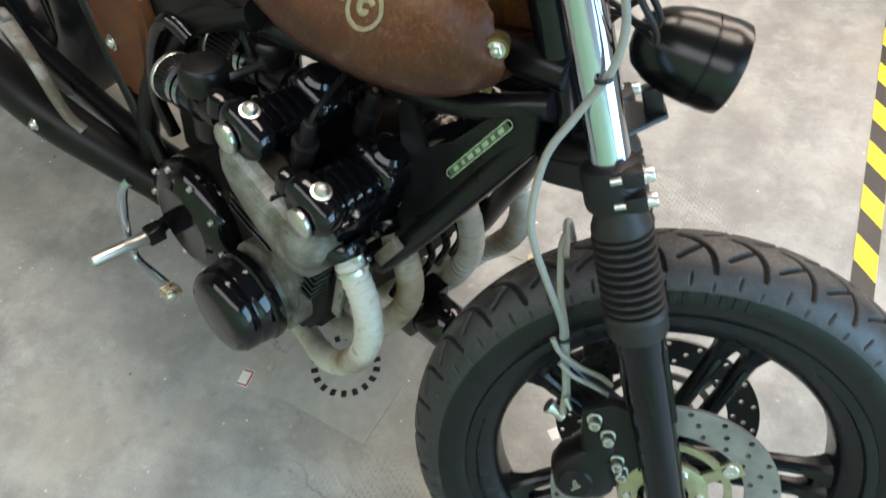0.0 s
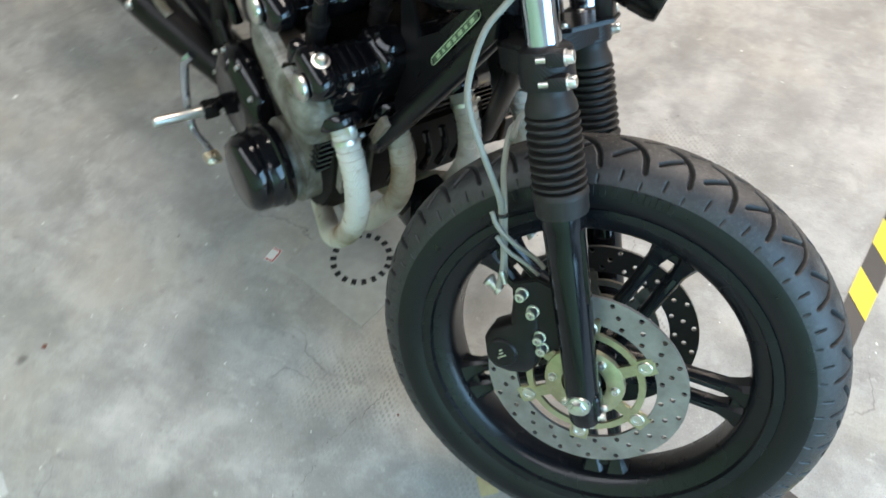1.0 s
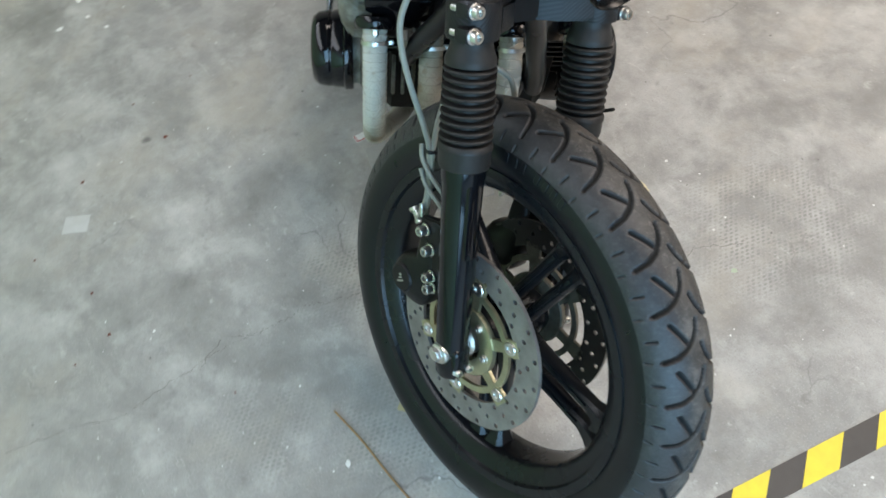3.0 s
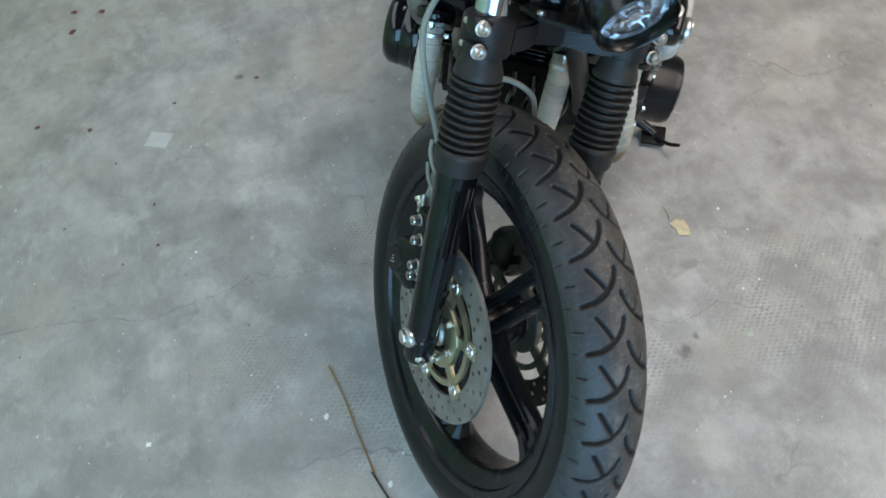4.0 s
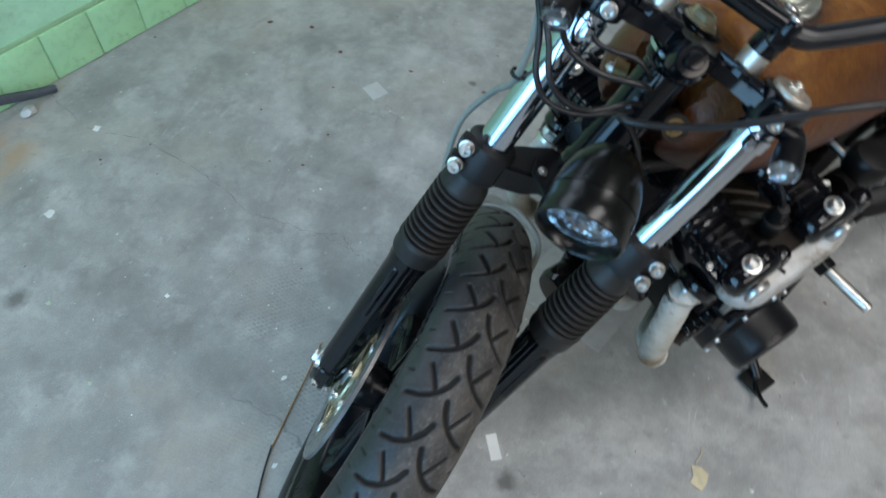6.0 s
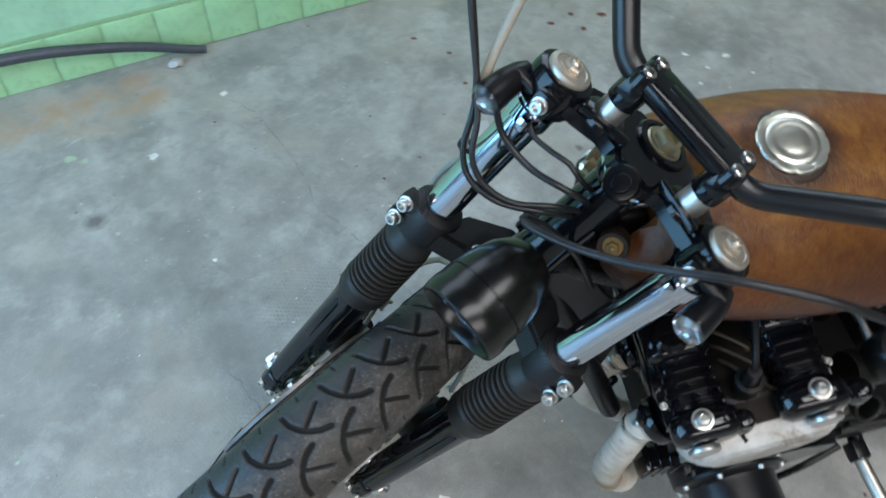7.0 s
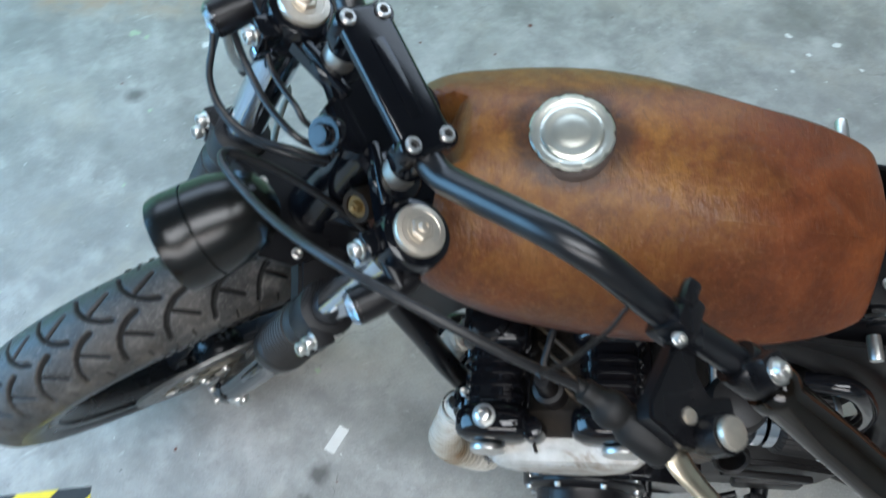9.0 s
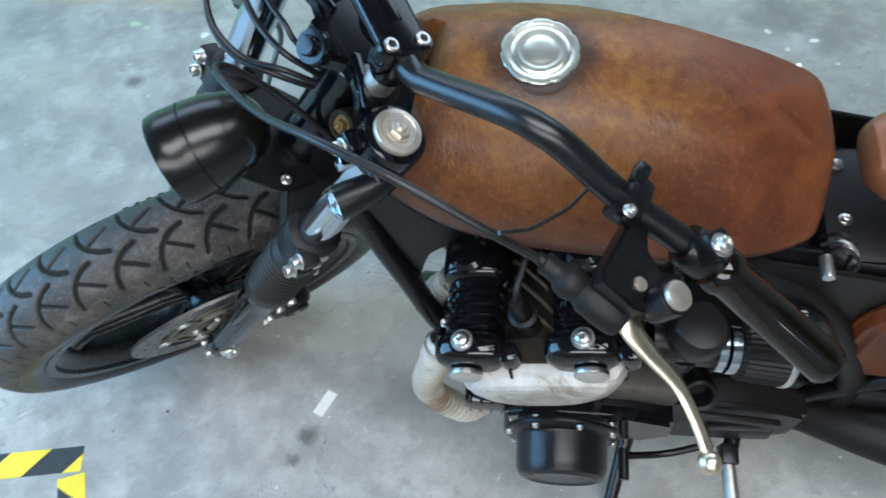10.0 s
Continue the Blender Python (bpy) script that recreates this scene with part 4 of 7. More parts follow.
def brake_disc(sgn):
    """A drilled rotor that floats on a gold carrier."""
    y = 0.0635 * sgn
    m = W @ at_y(0, y, 0, sgn < 0)
    rotor = part("brake_disc", perforated_ring(0.094, 0.134, 3, 60, 0.0037, 0.005, lambda r, c: (c - r) % 3 == 0), (DISC_STEEL if sgn < 0 else DULL_DISC, SHADED_STEEL), moto, "drilled steel brake disc on a gold carrier", m)
    # inner faces take the blackened steel, painting in the shade beside the wheel
    for f in rotor.data.polygons:
        if f.normal.z < -0.5:
            f.material_index = 1
    bm = bmesh.new()
    prof = [(0.071, 0.0), (0.080, 0.0), (0.080, 0.005), (0.071, 0.005), (0.071, 0.0)]
    lathe(bm, prof, 60)
    lathe(bm, [(0.030, -0.001), (0.052, -0.001), (0.054, 0.001), (0.053, 0.008), (0.046, 0.010), (0.030, 0.010), (0.030, -0.001)], 48)
    # the left carrier uses a darker copy of the plating
    plating = GOLD_STEEL if sgn < 0 else DARK_GOLD
    part("carrier", bm, plating, rotor, "gold-plated carrier")
    first = None
    for k in range(6):
        turn = pose(0, 0, 0, 0, 0, 60 * k + 20)
        if first is None:
            bm = bmesh.new()
            plate(bm, [(0.048, -0.009), (0.074, -0.008), (0.080, -0.012), (0.090, -0.013), (0.100, -0.012), (0.100, 0.012), (0.090, 0.013), (0.080, 0.012), (0.074, 0.008), (0.048, 0.009)], 0.0056, bevel=0.0008)
            first = part("carrier_arm", bm, plating, rotor, m=turn)
        else:
            again(first, turn)
    first = second = None
    for k in range(6):
        a = pose(0, 0, 0, 0, 0, 60 * k + 20) @ shift(0.086, 0, 0.0045)
        b = pose(0, 0, 0, 0, 0, 60 * k + 50) @ shift(0.042, 0, 0.009)
        if first is None:
            bm = bmesh.new()
            lathe(bm, [(0.0048, 0.001), (0.0050, 0.003), (0.0085, 0.003), (0.0098, 0.0015), (0.0100, 0.0)], 18)
            lathe(bm, [(0, 0.0012), (0.0050, 0.0012)], 14)
            first = part("bobbin", bm, STEEL, rotor, m=a)
            second = part("disc_bolt", socket_bolt(0.0052, 0.006), STEEL, rotor, m=b)
        else:
            again(first, a)
            again(second, b)


brake_disc(-1)
brake_disc(1)

# -- fork --
for sgn in (-1, 1):
    y = 0.0995 * sgn
    bm = bmesh.new()
    lathe(bm, [(0, -0.046), (0.017, -0.046), (0.0205, -0.040), (0.0215, -0.02), (0.0225, 0.05), (0.0235, 0.12), (0.0245, 0.20), (0.0255, 0.236), (0.0268, 0.242), (0.0268, 0.275), (0.0, 0.277)], 40)
    box(bm, (0.040, 0.030, 0.046), shift(0.004, 0, -0.018), 0.009, 3)
    # cast ribs down the leg
    box(bm, (0.012, 0.012, 0.15), shift(-0.021, -0.006 * sgn, 0.135), 0.004)
    box(bm, (0.010, 0.010, 0.10), shift(0.021, 0.008 * sgn, 0.19), 0.004)
    leg = part("fork_leg", bm, GLOSS, moto, "gloss black lower fork leg", S @ shift(0, y, 0))
    first = part("pinch_bolt", socket_bolt(0.0052, 0.008), STEEL, leg, m=shift(0.020, -0.010 * sgn, -0.030) @ pose(0, 0, 0, 0, 90, 0))
    again(first, shift(0.020, 0.008 * sgn, -0.030) @ pose(0, 0, 0, 0, 90, 0))
    again(first, shift(0.008, 0.004 * sgn, -0.044) @ pose(0, 0, 0, 180, 0, 0))
    bm = bmesh.new()
    prof = [(0.024, 0.256), (0.0300, 0.257), (0.0312, 0.261), (0.0312, 0.276), (0.0325, 0.279), (0.0325, 0.283), (0.0300, 0.287)]
    z = 0.288
    for k in range(9):
        w = 0.0288 + 0.0022 * (1 - k / 12)
        prof += [(0.0228, z), (0.0228, z + 0.0026), (w, z + 0.0040), (w + 0.0009, z + 0.0056), (w, z + 0.0074), (0.0228, z + 0.0090)]
        z += 0.0096
    prof += [(0.0228, z), (0.0285, z + 0.001), (0.0290, z + 0.004), (0.0284, z + 0.009), (0.0245, z + 0.019), (0.0236, z + 0.024), (0.0236, 0.404), (0.019, 0.404)]
    lathe(bm, prof, 40)
    part("fork_gaiter", bm, GAITER, moto, "ribbed black rubber fork gaiter, dusty", S @ shift(0, y, 0))
    bm = bmesh.new()
    lathe(bm, [(0.0, 0.25), (0.0190, 0.25), (0.0190, 0.655), (0.0, 0.656)], 40)
    tube = part("fork_tube", bm, CHROME, moto, "chromed fork tube", S @ shift(0, y, 0))
    bm = bmesh.new()
    lathe(bm, [(0.017, 0.655), (0.0207, 0.656), (0.0210, 0.660), (0.0200, 0.6625), (0.016, 0.6630), (0.0150, 0.6622), (0.0, 0.6622)], 40)
    lathe(bm, [(0.0, 0.662), (0.0112, 0.662), (0.0112, 0.6632), (0.0, 0.6634)], 28)
    lathe(bm, [(0.0, 0.663), (0.0094, 0.663), (0.0094, 0.6655), (0.0080, 0.6668), (0.0, 0.6670)], 6)
    lathe(bm, [(0.0, 0.6665), (0.0046, 0.6665), (0.0046, 0.6690), (0.0034, 0.6705), (0.0022, 0.6705), (0.0020, 0.6695), (0, 0.6695)], 16)
    part("fork_cap", bm, CAP_STEEL, tube, "brushed aluminium cap with a hexagon")

bm = bmesh.new()
lathe(bm, [(0, -0.128), (0.0088, -0.128), (0.0088, 0.128), (0, 0.128)], 20, ACROSS)
axle = part("front_axle", bm, STEEL, moto, "", W)
for sgn in (-1, 1):
    bm = bmesh.new()
    lathe(bm, [(0, 0), (0.0165, 0), (0.0165, 0.003), (0.0150, 0.0035), (0.0150, 0.008), (0.0138, 0.011), (0.0, 0.013)], 24)
    lathe(bm, [(0, 0.010), (0.0095, 0.010), (0.0095, 0.016), (0.008, 0.0185), (0.0, 0.0195)], 6)
    part("axle_nut", bm, STEEL, axle, "plated axle nut", at_y(0.004, 0.112 * sgn, 0, sgn < 0))
    bm = bmesh.new()
    lathe(bm, [(0.009, 0.0), (0.020, 0.0), (0.022, 0.006), (0.022, 0.014), (0.018, 0.018), (0.009, 0.018)], 28, at_y(0, 0.060 * sgn, 0, sgn < 0))
    part("axle_spacer", bm, POLISHED, axle)


def caliper(sgn):
    """Brake caliper on the trailing side of a fork leg, with its bracket and four bolts."""
    bm = bmesh.new()
    y = 0.084 * sgn
    rings = []
    for z, x0, x1, d in ((0.022, -0.104, -0.070, 0.014), (0.032, -0.120, -0.058, 0.021), (0.046, -0.126, -0.052, 0.026), (0.074, -0.125, -0.048, 0.026), (0.088, -0.114, -0.045, 0.023), (0.098, -0.086, -0.043, 0.019), (0.128, -0.080, -0.043, 0.017), (0.152, -0.074, -0.050, 0.011)):
        c, w = (x0 + x1) / 2, (x1 - x0) / 2
        rings.append([Vector((c + w * math.copysign(abs(math.cos(a)) ** 0.6, math.cos(a)), y + d * math.copysign(abs(math.sin(a)) ** 0.6, math.sin(a)), z)) for a in (2 * math.pi * k / 20 for k in range(20))])
    loft(bm, rings)
    body = part("brake_caliper", bm, MATT, moto, "dark grey brake caliper with plated bolts", S)
    bm = bmesh.new()
    for x, z in ((-0.098, 0.060),):
        lathe(bm, [(0, 0), (0.0205, 0), (0.0215, 0.002), (0.0205, 0.005), (0.0185, 0.0068), (0, 0.007)], 28, at_y(x, 0.106 * sgn, z, sgn < 0))
    part("piston_cover", bm, MATT, body)
    bm = bmesh.new()
    plate(bm, [(-0.074, 0.050), (-0.040, 0.056), (-0.014, 0.075), (-0.014, 0.150), (-0.040, 0.165), (-0.074, 0.160), (-0.076, 0.140), (-0.062, 0.128), (-0.062, 0.112), (-0.068, 0.096)], 0.012, bevel=0.002)
    moved(bm, Matrix(((1, 0, 0, 0), (0, 0, 1, 0.094 * sgn - 0.006), (0, 1, 0, 0), (0, 0, 0, 1))))
    part("bracket", bm, MATT, body)
    first = None
    for x, z in ((-0.065, 0.144), (-0.054, 0.119), (-0.050, 0.081), (-0.048, 0.065)):
        m = at_y(x + 0.003, 0.101 * sgn, z + 0.002, sgn < 0)
        if first is None:
            first = part("caliper_bolt", socket_bolt(0.0068, 0.013), STEEL, body, m=m)
        else:
            again(first, m)
    bm = bmesh.new()
    for k, w in enumerate((0.005, 0.007, 0.013)):
        box(bm, (w, 0.0008, 0.0016), shift(-0.098, 0.1134 * sgn, 0.066 - 0.005 * k) @ pose(0, 0, 0, 0, -25, 0))
    tagged(part("mark_bars", bm, POLISHED, body, "worn pale maker's mark"), kind="stuff")
    bm = bmesh.new()
    lathe(bm, [(0, 0), (0.008, 0), (0.008, 0.004), (0.0065, 0.005), (0.0065, 0.016), (0.009, 0.017), (0.009, 0.022), (0, 0.023)], 12, shift(-0.100, 0.078 * sgn, 0.135) @ pose(0, 0, 0, 0, -40, 0))
    lathe(bm, [(0, 0), (0.003, 0), (0.0028, 0.018), (0, 0.019)], 10, shift(-0.088, 0.086 * sgn, 0.150) @ pose(0, 0, 0, 0, -10, 0))
    part("banjo_fitting", bm, STEEL, body, "plated banjo hose fitting")
    return body


caliper(-1)
caliper(1)


bm = bmesh.new()
plate(bm, [(-0.010, 0.080), (-0.034, 0.074), (-0.074, 0.034), (-0.080, 0.0), (-0.074, -0.034), (-0.034, -0.074), (-0.010, -0.080), (0.020, -0.076), (0.002, -0.040), (-0.018, -0.020), (-0.018, 0.020), (0.002, 0.040), (0.020, 0.076)][::-1], 0.034, bevel=0.004)
lower = part("lower_yoke", moved(bm, shift(0, 0, 0.406)), CARBON, moto, "lower fork yoke in carbon-look film", S)
for sgn in (-1, 1):
    bm = bmesh.new()
    lathe(bm, [(0.0192, 0.404), (0.0290, 0.404), (0.0300, 0.408), (0.0300, 0.438), (0.0285, 0.444), (0.0225, 0.448), (0.0192, 0.448), (0.0192, 0.404)], 40, shift(0, 0.0995 * sgn, 0))
    for z in (0.4125, 0.4375):
        box(bm, (0.020, 0.024, 0.016), shift(0.018, 0.122 * sgn, z), 0.004)
    part("fork_clamp", bm, CARBON, lower)
first = None
for sgn in (-1, 1):
    for z in (0.4125, 0.4375):
        m = shift(0.027, 0.1235 * sgn, z) @ pose(0, 0, 0, 0, 90, 0)
        if first is None:
            first = part("clamp_bolt", socket_bolt(0.0070, 0.0095), STEEL, lower, m=m)
        else:
            again(first, m)
        bm = bmesh.new()
        lathe(bm, [(0, 0), (0.0040, 0), (0.0040, 0.020), (0, 0.020)], 10, shift(-0.002, 0.1275 * sgn, z) @ pose(0, 0, 0, 0, 90, 0))
        part("clamp_stud", bm, STEEL, lower)

bm = bmesh.new()
plate(bm, [(-0.012, 0.080), (-0.030, 0.082), (-0.068, 0.036), (-0.074, 0.0), (-0.068, -0.036), (-0.030, -0.082), (-0.012, -0.080), (0.018, -0.080), (0.012, -0.062), (0.004, -0.040), (0.006, -0.026), (0.018, -0.019), (0.018, 0.019), (0.006, 0.026), (0.004, 0.040), (0.012, 0.062), (0.018, 0.080)][::-1], 0.020, bevel=0.004)
top = part("top_yoke", moved(bm, shift(0, 0, 0.630)), GLOSS, moto, "gloss black top fork yoke", S)
for sgn in (-1, 1):
    bm = bmesh.new()
    lathe(bm, [(0.0192, 0.624), (0.0275, 0.624), (0.0285, 0.628), (0.0285, 0.650), (0.0270, 0.656), (0.0230, 0.6575), (0.0192, 0.6575), (0.0192, 0.624)], 40, shift(0, 0.0995 * sgn, 0))
    box(bm, (0.022, 0.020, 0.022), shift(0.030, 0.092 * sgn, 0.640), 0.004)
    part("fork_clamp", bm, GLOSS, top)
bm = bmesh.new()
lathe(bm, [(0, -0.024), (0.0160, -0.024), (0.0165, -0.020), (0.0165, 0.012), (0.0145, 0.016), (0, 0.017)], 30, shift(0.012, 0, 0.632) @ pose(0, 0, 0, 0, 60, 0))
part("stop_lug", bm, GLOSS, top)
for sgn in (-1, 1):
    bm = bmesh.new()
    lathe(bm, [(0, 0.646), (0.0215, 0.646), (0.0210, 0.6515), (0.0190, 0.6530), (0, 0.6530)], 30, shift(-0.009, 0.0515 * sgn, 0))
    part("riser_boss", bm, GLOSS, top)
    bm = bmesh.new()
    box(bm, (0.009, 0.052, 0.008), shift(0.004, 0.046 * sgn, 0.6515) @ pose(0, 0, 0, 0, 0, -16 * sgn), 0.003)
    part("yoke_rib", bm, GLOSS, top)
bm = bmesh.new()
lathe(bm, [(0, 0.646), (0.029, 0.646), (0.0285, 0.6515), (0.0265, 0.6535), (0.0215, 0.6535), (0.0205, 0.651), (0, 0.651)], 36, shift(-0.050, 0, 0))
part("stem_boss", bm, GLOSS, top)
bm = bmesh.new()
lathe(bm, [(0, 0.650), (0.019, 0.650), (0.019, 0.653), (0.017, 0.654), (0.017, 0.656), (0, 0.656)], 30, shift(-0.050, 0, 0))
lathe(bm, [(0.009, 0.656), (0.0140, 0.656), (0.0140, 0.661), (0.0124, 0.663), (0.009, 0.663), (0.009, 0.658), (0, 0.658)], 6, shift(-0.050, 0, 0))
part("stem_nut", bm, GOLD_STEEL, top, "dull brass-toned steering stem nut")
first = None
for sgn in (-1, 1):
    m = shift(0.041, 0.092 * sgn, 0.640) @ pose(0, 0, 0, 0, 90, 0)
    if first is None:
        first = part("pinch_bolt", socket_bolt(0.0062, 0.008), STEEL, top, m=m)
    else:
        again(first, m)
bm = bmesh.new()
lathe(bm, [(0, 0.0), (0.009, 0.0), (0.009, 0.004), (0.0075, 0.006), (0, 0.0065)], 18, shift(0.0265, 0.0, 0.6404) @ pose(0, 0, 0, 0, 60, 0))
part("stop_bolt", bm, GLOSS, top)

# -- handlebar --
half = [(-0.009, 0.03, 0.698), (-0.009, 0.058, 0.698), (-0.010, 0.076, 0.7025), (-0.012, 0.091, 0.714), (-0.0165, 0.126, 0.746), (-0.0200, 0.149, 0.766), (-0.0265, 0.167, 0.775), (-0.040, 0.187, 0.776), (-0.078, 0.236, 0.766), (-0.129, 0.307, 0.766), (-0.174, 0.400, 0.771)]
line = [(x, -y, z) for x, y, z in half[::-1]] + half
bm = bmesh.new()
sweep(bm, line, 0.0112, 28, 8)
bar = part("handlebar", bm, BAR_BLACK, moto, "gloss black swept handlebar", S)
for sgn in (-1, 1):
    bm = bmesh.new()
    lathe(bm, [(0, 0.650), (0.0135, 0.650), (0.0135, 0.672), (0, 0.672)], 28, shift(-0.009, 0.0515 * sgn, 0))
    part("riser_ring", bm, POLISHED, bar, "polished riser spacer")
    bm = bmesh.new()
    lathe(bm, [(0, 0.671), (0.0145, 0.671), (0.0150, 0.675), (0.0145, 0.694), (0, 0.696)], 28, shift(-0.009, 0.0515 * sgn, 0))
    box(bm, (0.046, 0.019, 0.018), shift(-0.009, 0.0515 * sgn, 0.693), 0.004)
    part("riser", bm, GLOSS, bar)
    for x in (-0.024, 0.006):
        m = shift(x, 0.0515 * sgn, 0.7105)
        bm = bmesh.new()
        lathe(bm, [(0, -0.012), (0.0098, -0.012), (0.0100, -0.001), (0.0092, 0.0012), (0.0064, 0.0015), (0, 0.0015)], 26)
        part("clamp_ear", bm, GLOSS, bar, m=m)
        bm = bmesh.new()
        lathe(bm, [(0, 0.0010), (0.0060, 0.0010), (0.0063, 0.0030), (0.0054, 0.0042), (0.0034, 0.0042)], 24)
        lathe(bm, [(0.0034, 0.0042), (0.0032, 0.0016), (0, 0.0016)], 6)
        bolt = part("riser_bolt", bm, STEEL, bar, "plated socket bolt", m)
        bm = bmesh.new()
        # dark hexagon that paints the shade inside the socket
        lathe(bm, [(0, 0.0018), (0.0030, 0.0018), (0.0030, 0.0022), (0, 0.0022)], 6)
        part("socket", bm, DARK_HOLE, bolt)
bm = bmesh.new()
box(bm, (0.044, 0.122, 0.013), shift(-0.009, 0, 0.7055), 0.0052, 3)
part("clamp_plate", bm, GLOSS, bar, "one-piece black bar clamp with a slot")
bm = bmesh.new()
box(bm, (0.012, 0.064, 0.002), shift(-0.009, 0, 0.7118), 0.0008)
part("clamp_slot", bm, GLOSS, bar)
for sgn in (-1, 1):
    g0, g1 = Vector((-0.129, 0.307 * sgn, 0.766)), Vector((-0.180, 0.413 * sgn, 0.7715))
    bm = bmesh.new()
    prof = [(0.011, 0), (0.0185, 0.0), (0.0195, 0.004), (0.0195, 0.010), (0.0172, 0.013), (0.0170, 0.06), (0.0172, 0.108), (0.0172, 0.116), (0.0150, 0.119), (0.0, 0.120)]
    lathe(bm, prof, 30, along(g0, g1))
    part("grip", bm, simple("glossy_dark_grip", (0.004, 0.003, 0.002), 0.06, scale=90, grain=0.3, spread=0.03), bar, "glossy black rubber grip")

# clutch perch, lever and switch on the left bar
bm = bmesh.new()
lathe(bm, [(0.0112, -0.012), (0.0165, -0.012), (0.0175, -0.009), (0.0175, 0.009), (0.0165, 0.012), (0.0112, 0.012)], 26, along((-0.118, 0.291, 0.766), (-0.129, 0.307, 0.766)))
box(bm, (0.022, 0.022, 0.020), shift(-0.114, 0.293, 0.784), 0.004)
perch = part("clutch_perch", bm, SATIN, moto, "black clutch lever perch on the bar", S)
part("perch_bolt", dome_bolt(0.0068, 0.006), STEEL, perch, m=shift(-0.111, 0.2945, 0.7935))
bm = bmesh.new()
plate(bm, [(-0.078, 0.248), (-0.088, 0.262), (-0.079, 0.274), (-0.079, 0.292), (-0.096, 0.300), (-0.088, 0.320), (-0.062, 0.324), (-0.038, 0.306), (-0.025, 0.280), (-0.031, 0.271)], 0.015, bevel=0.002)
moved(bm, shift(0, 0, 0.748))
part("perch_arm", bm, SATIN, perch, "flat satin black lever bracket")
bm = bmesh.new()
for side in (0, math.pi):
    half = [(0.0060 * math.cos(a), 0.0006 + 0.0056 * math.sin(a)) for a in (math.pi * k / 12 for k in range(13))]
    plate(bm, half, 0.0022, bevel=0.0004) if side == 0 else None
moved(bm, EYE4)
other = bm.copy()
moved(other, pose(0, 0, 0, 0, 0, 180))
spare = bpy.data.meshes.new("half_screw")
other.to_mesh(spare)
other.free()
bm.from_mesh(spare)
bpy.data.meshes.remove(spare)
lathe(bm, [(0, -0.001), (0.0064, -0.001), (0.0064, 0.0008), (0, 0.0008)], 20)
part("pivot_screw", bm, CAP_STEEL, perch, "slotted pivot screw", m=shift(-0.053, 0.2930, 0.7635) @ pose(0, 0, 0, 0, 0, 35) @ Matrix.Scale(0.85, 4))
bm = bmesh.new()
lathe(bm, [(0, -0.022), (0.012, -0.022), (0.013, -0.018), (0.013, 0.0), (0.0, 0.0)], 26, shift(-0.060, 0.311, 0.780))
part("mirror_boss", bm, SATIN, perch)
bm = bmesh.new()
lathe(bm, [(0, 0), (0.0106, 0), (0.0110, 0.002), (0.0104, 0.0045), (0.007, 0.0055), (0, 0.0058)], 26, shift(-0.060, 0.311, 0.7805))
part("mirror_plug", bm, CAP_STEEL, perch, "chrome dome plug in the mirror mount")
bm = bmesh.new()
sweep(bm, [(-0.056, 0.297, 0.742), (-0.047, 0.317, 0.741), (-0.0535, 0.342, 0.740), (-0.0625, 0.370, 0.740), (-0.0615, 0.396, 0.740), (-0.0575, 0.418, 0.740)], [0.0095, 0.0105, 0.0080, 0.0062, 0.0056, 0.0062], 16, 6, flat=0.5)
bmesh.ops.create_uvsphere(bm, u_segments=16, v_segments=10, radius=0.0088, matrix=shift(-0.0540, 0.4255, 0.740))
part("clutch_lever", bm, LEVER, perch, "polished aluminium ball-end lever")
bm = bmesh.new()
lathe(bm, [(0, -0.006), (0.0050, -0.006), (0.0056, 0.000), (0.0092, 0.001), (0.0096, 0.005), (0.0090, 0.009), (0.0100, 0.015), (0.0135, 0.019), (0.0148, 0.025), (0.0140, 0.031), (0.0122, 0.035), (0.0134, 0.038), (0.0158, 0.042), (0.0164, 0.062), (0.0160, 0.073), (0.0140, 0.076), (0, 0.076)], 28, along((-0.013, 0.248, 0.730), (-0.045, 0.309, 0.737)) @ Matrix.Diagonal((0.9, 0.9, 0.94, 1)))
part("cable_boot", bm, RUBBER, perch, "black rubber cable boot")
bm = bmesh.new()
for x, y, z, sx, sy, sz in ((-0.076, 0.236, 0.770, 0.026, 0.018, 0.034), (-0.084, 0.224, 0.784, 0.020, 0.012, 0.010), (-0.068, 0.246, 0.777, 0.014, 0.010, 0.016)):
    box(bm, (sx, sy, sz), shift(x, y, z) @ pose(0, 0, 0, 0, 0, 32), 0.004)
lathe(bm, [(0.0112, -0.007), (0.0160, -0.007), (0.0160, 0.007), (0.0112, 0.007)], 24, along((-0.080, 0.238, 0.766), (-0.129, 0.307, 0.766)))
switch = part("switch_block", bm, SATIN, moto, "small black switch block on the bar", S)
part("switch_screw", socket_bolt(0.0040, 0.005), STEEL, switch, m=shift(-0.0555, 0.245, 0.784))

# -- headlight --
HL = S @ along((0.046, 0.0, 0.5246), (0.122, 0.0, 0.4765)) @ Matrix.Scale(0.89, 4)
bm = bmesh.new()
lathe(bm, [(0.0, -0.014), (0.014, -0.012), (0.029, -0.004), (0.0405, 0.014), (0.0470, 0.036), (0.0498, 0.056), (0.0502, 0.0605), (0.0488, 0.0612), (0.0488, 0.0626), (0.0504, 0.0632), (0.0508, 0.0790), (0.0515, 0.081), (0.0512, 0.092), (0.0500, 0.0985), (0.0482, 0.1000), (0.0466, 0.0985), (0.0452, 0.0900), (0.0430, 0.082), (0.0425, 0.070), (0.0, 0.050)], 56)
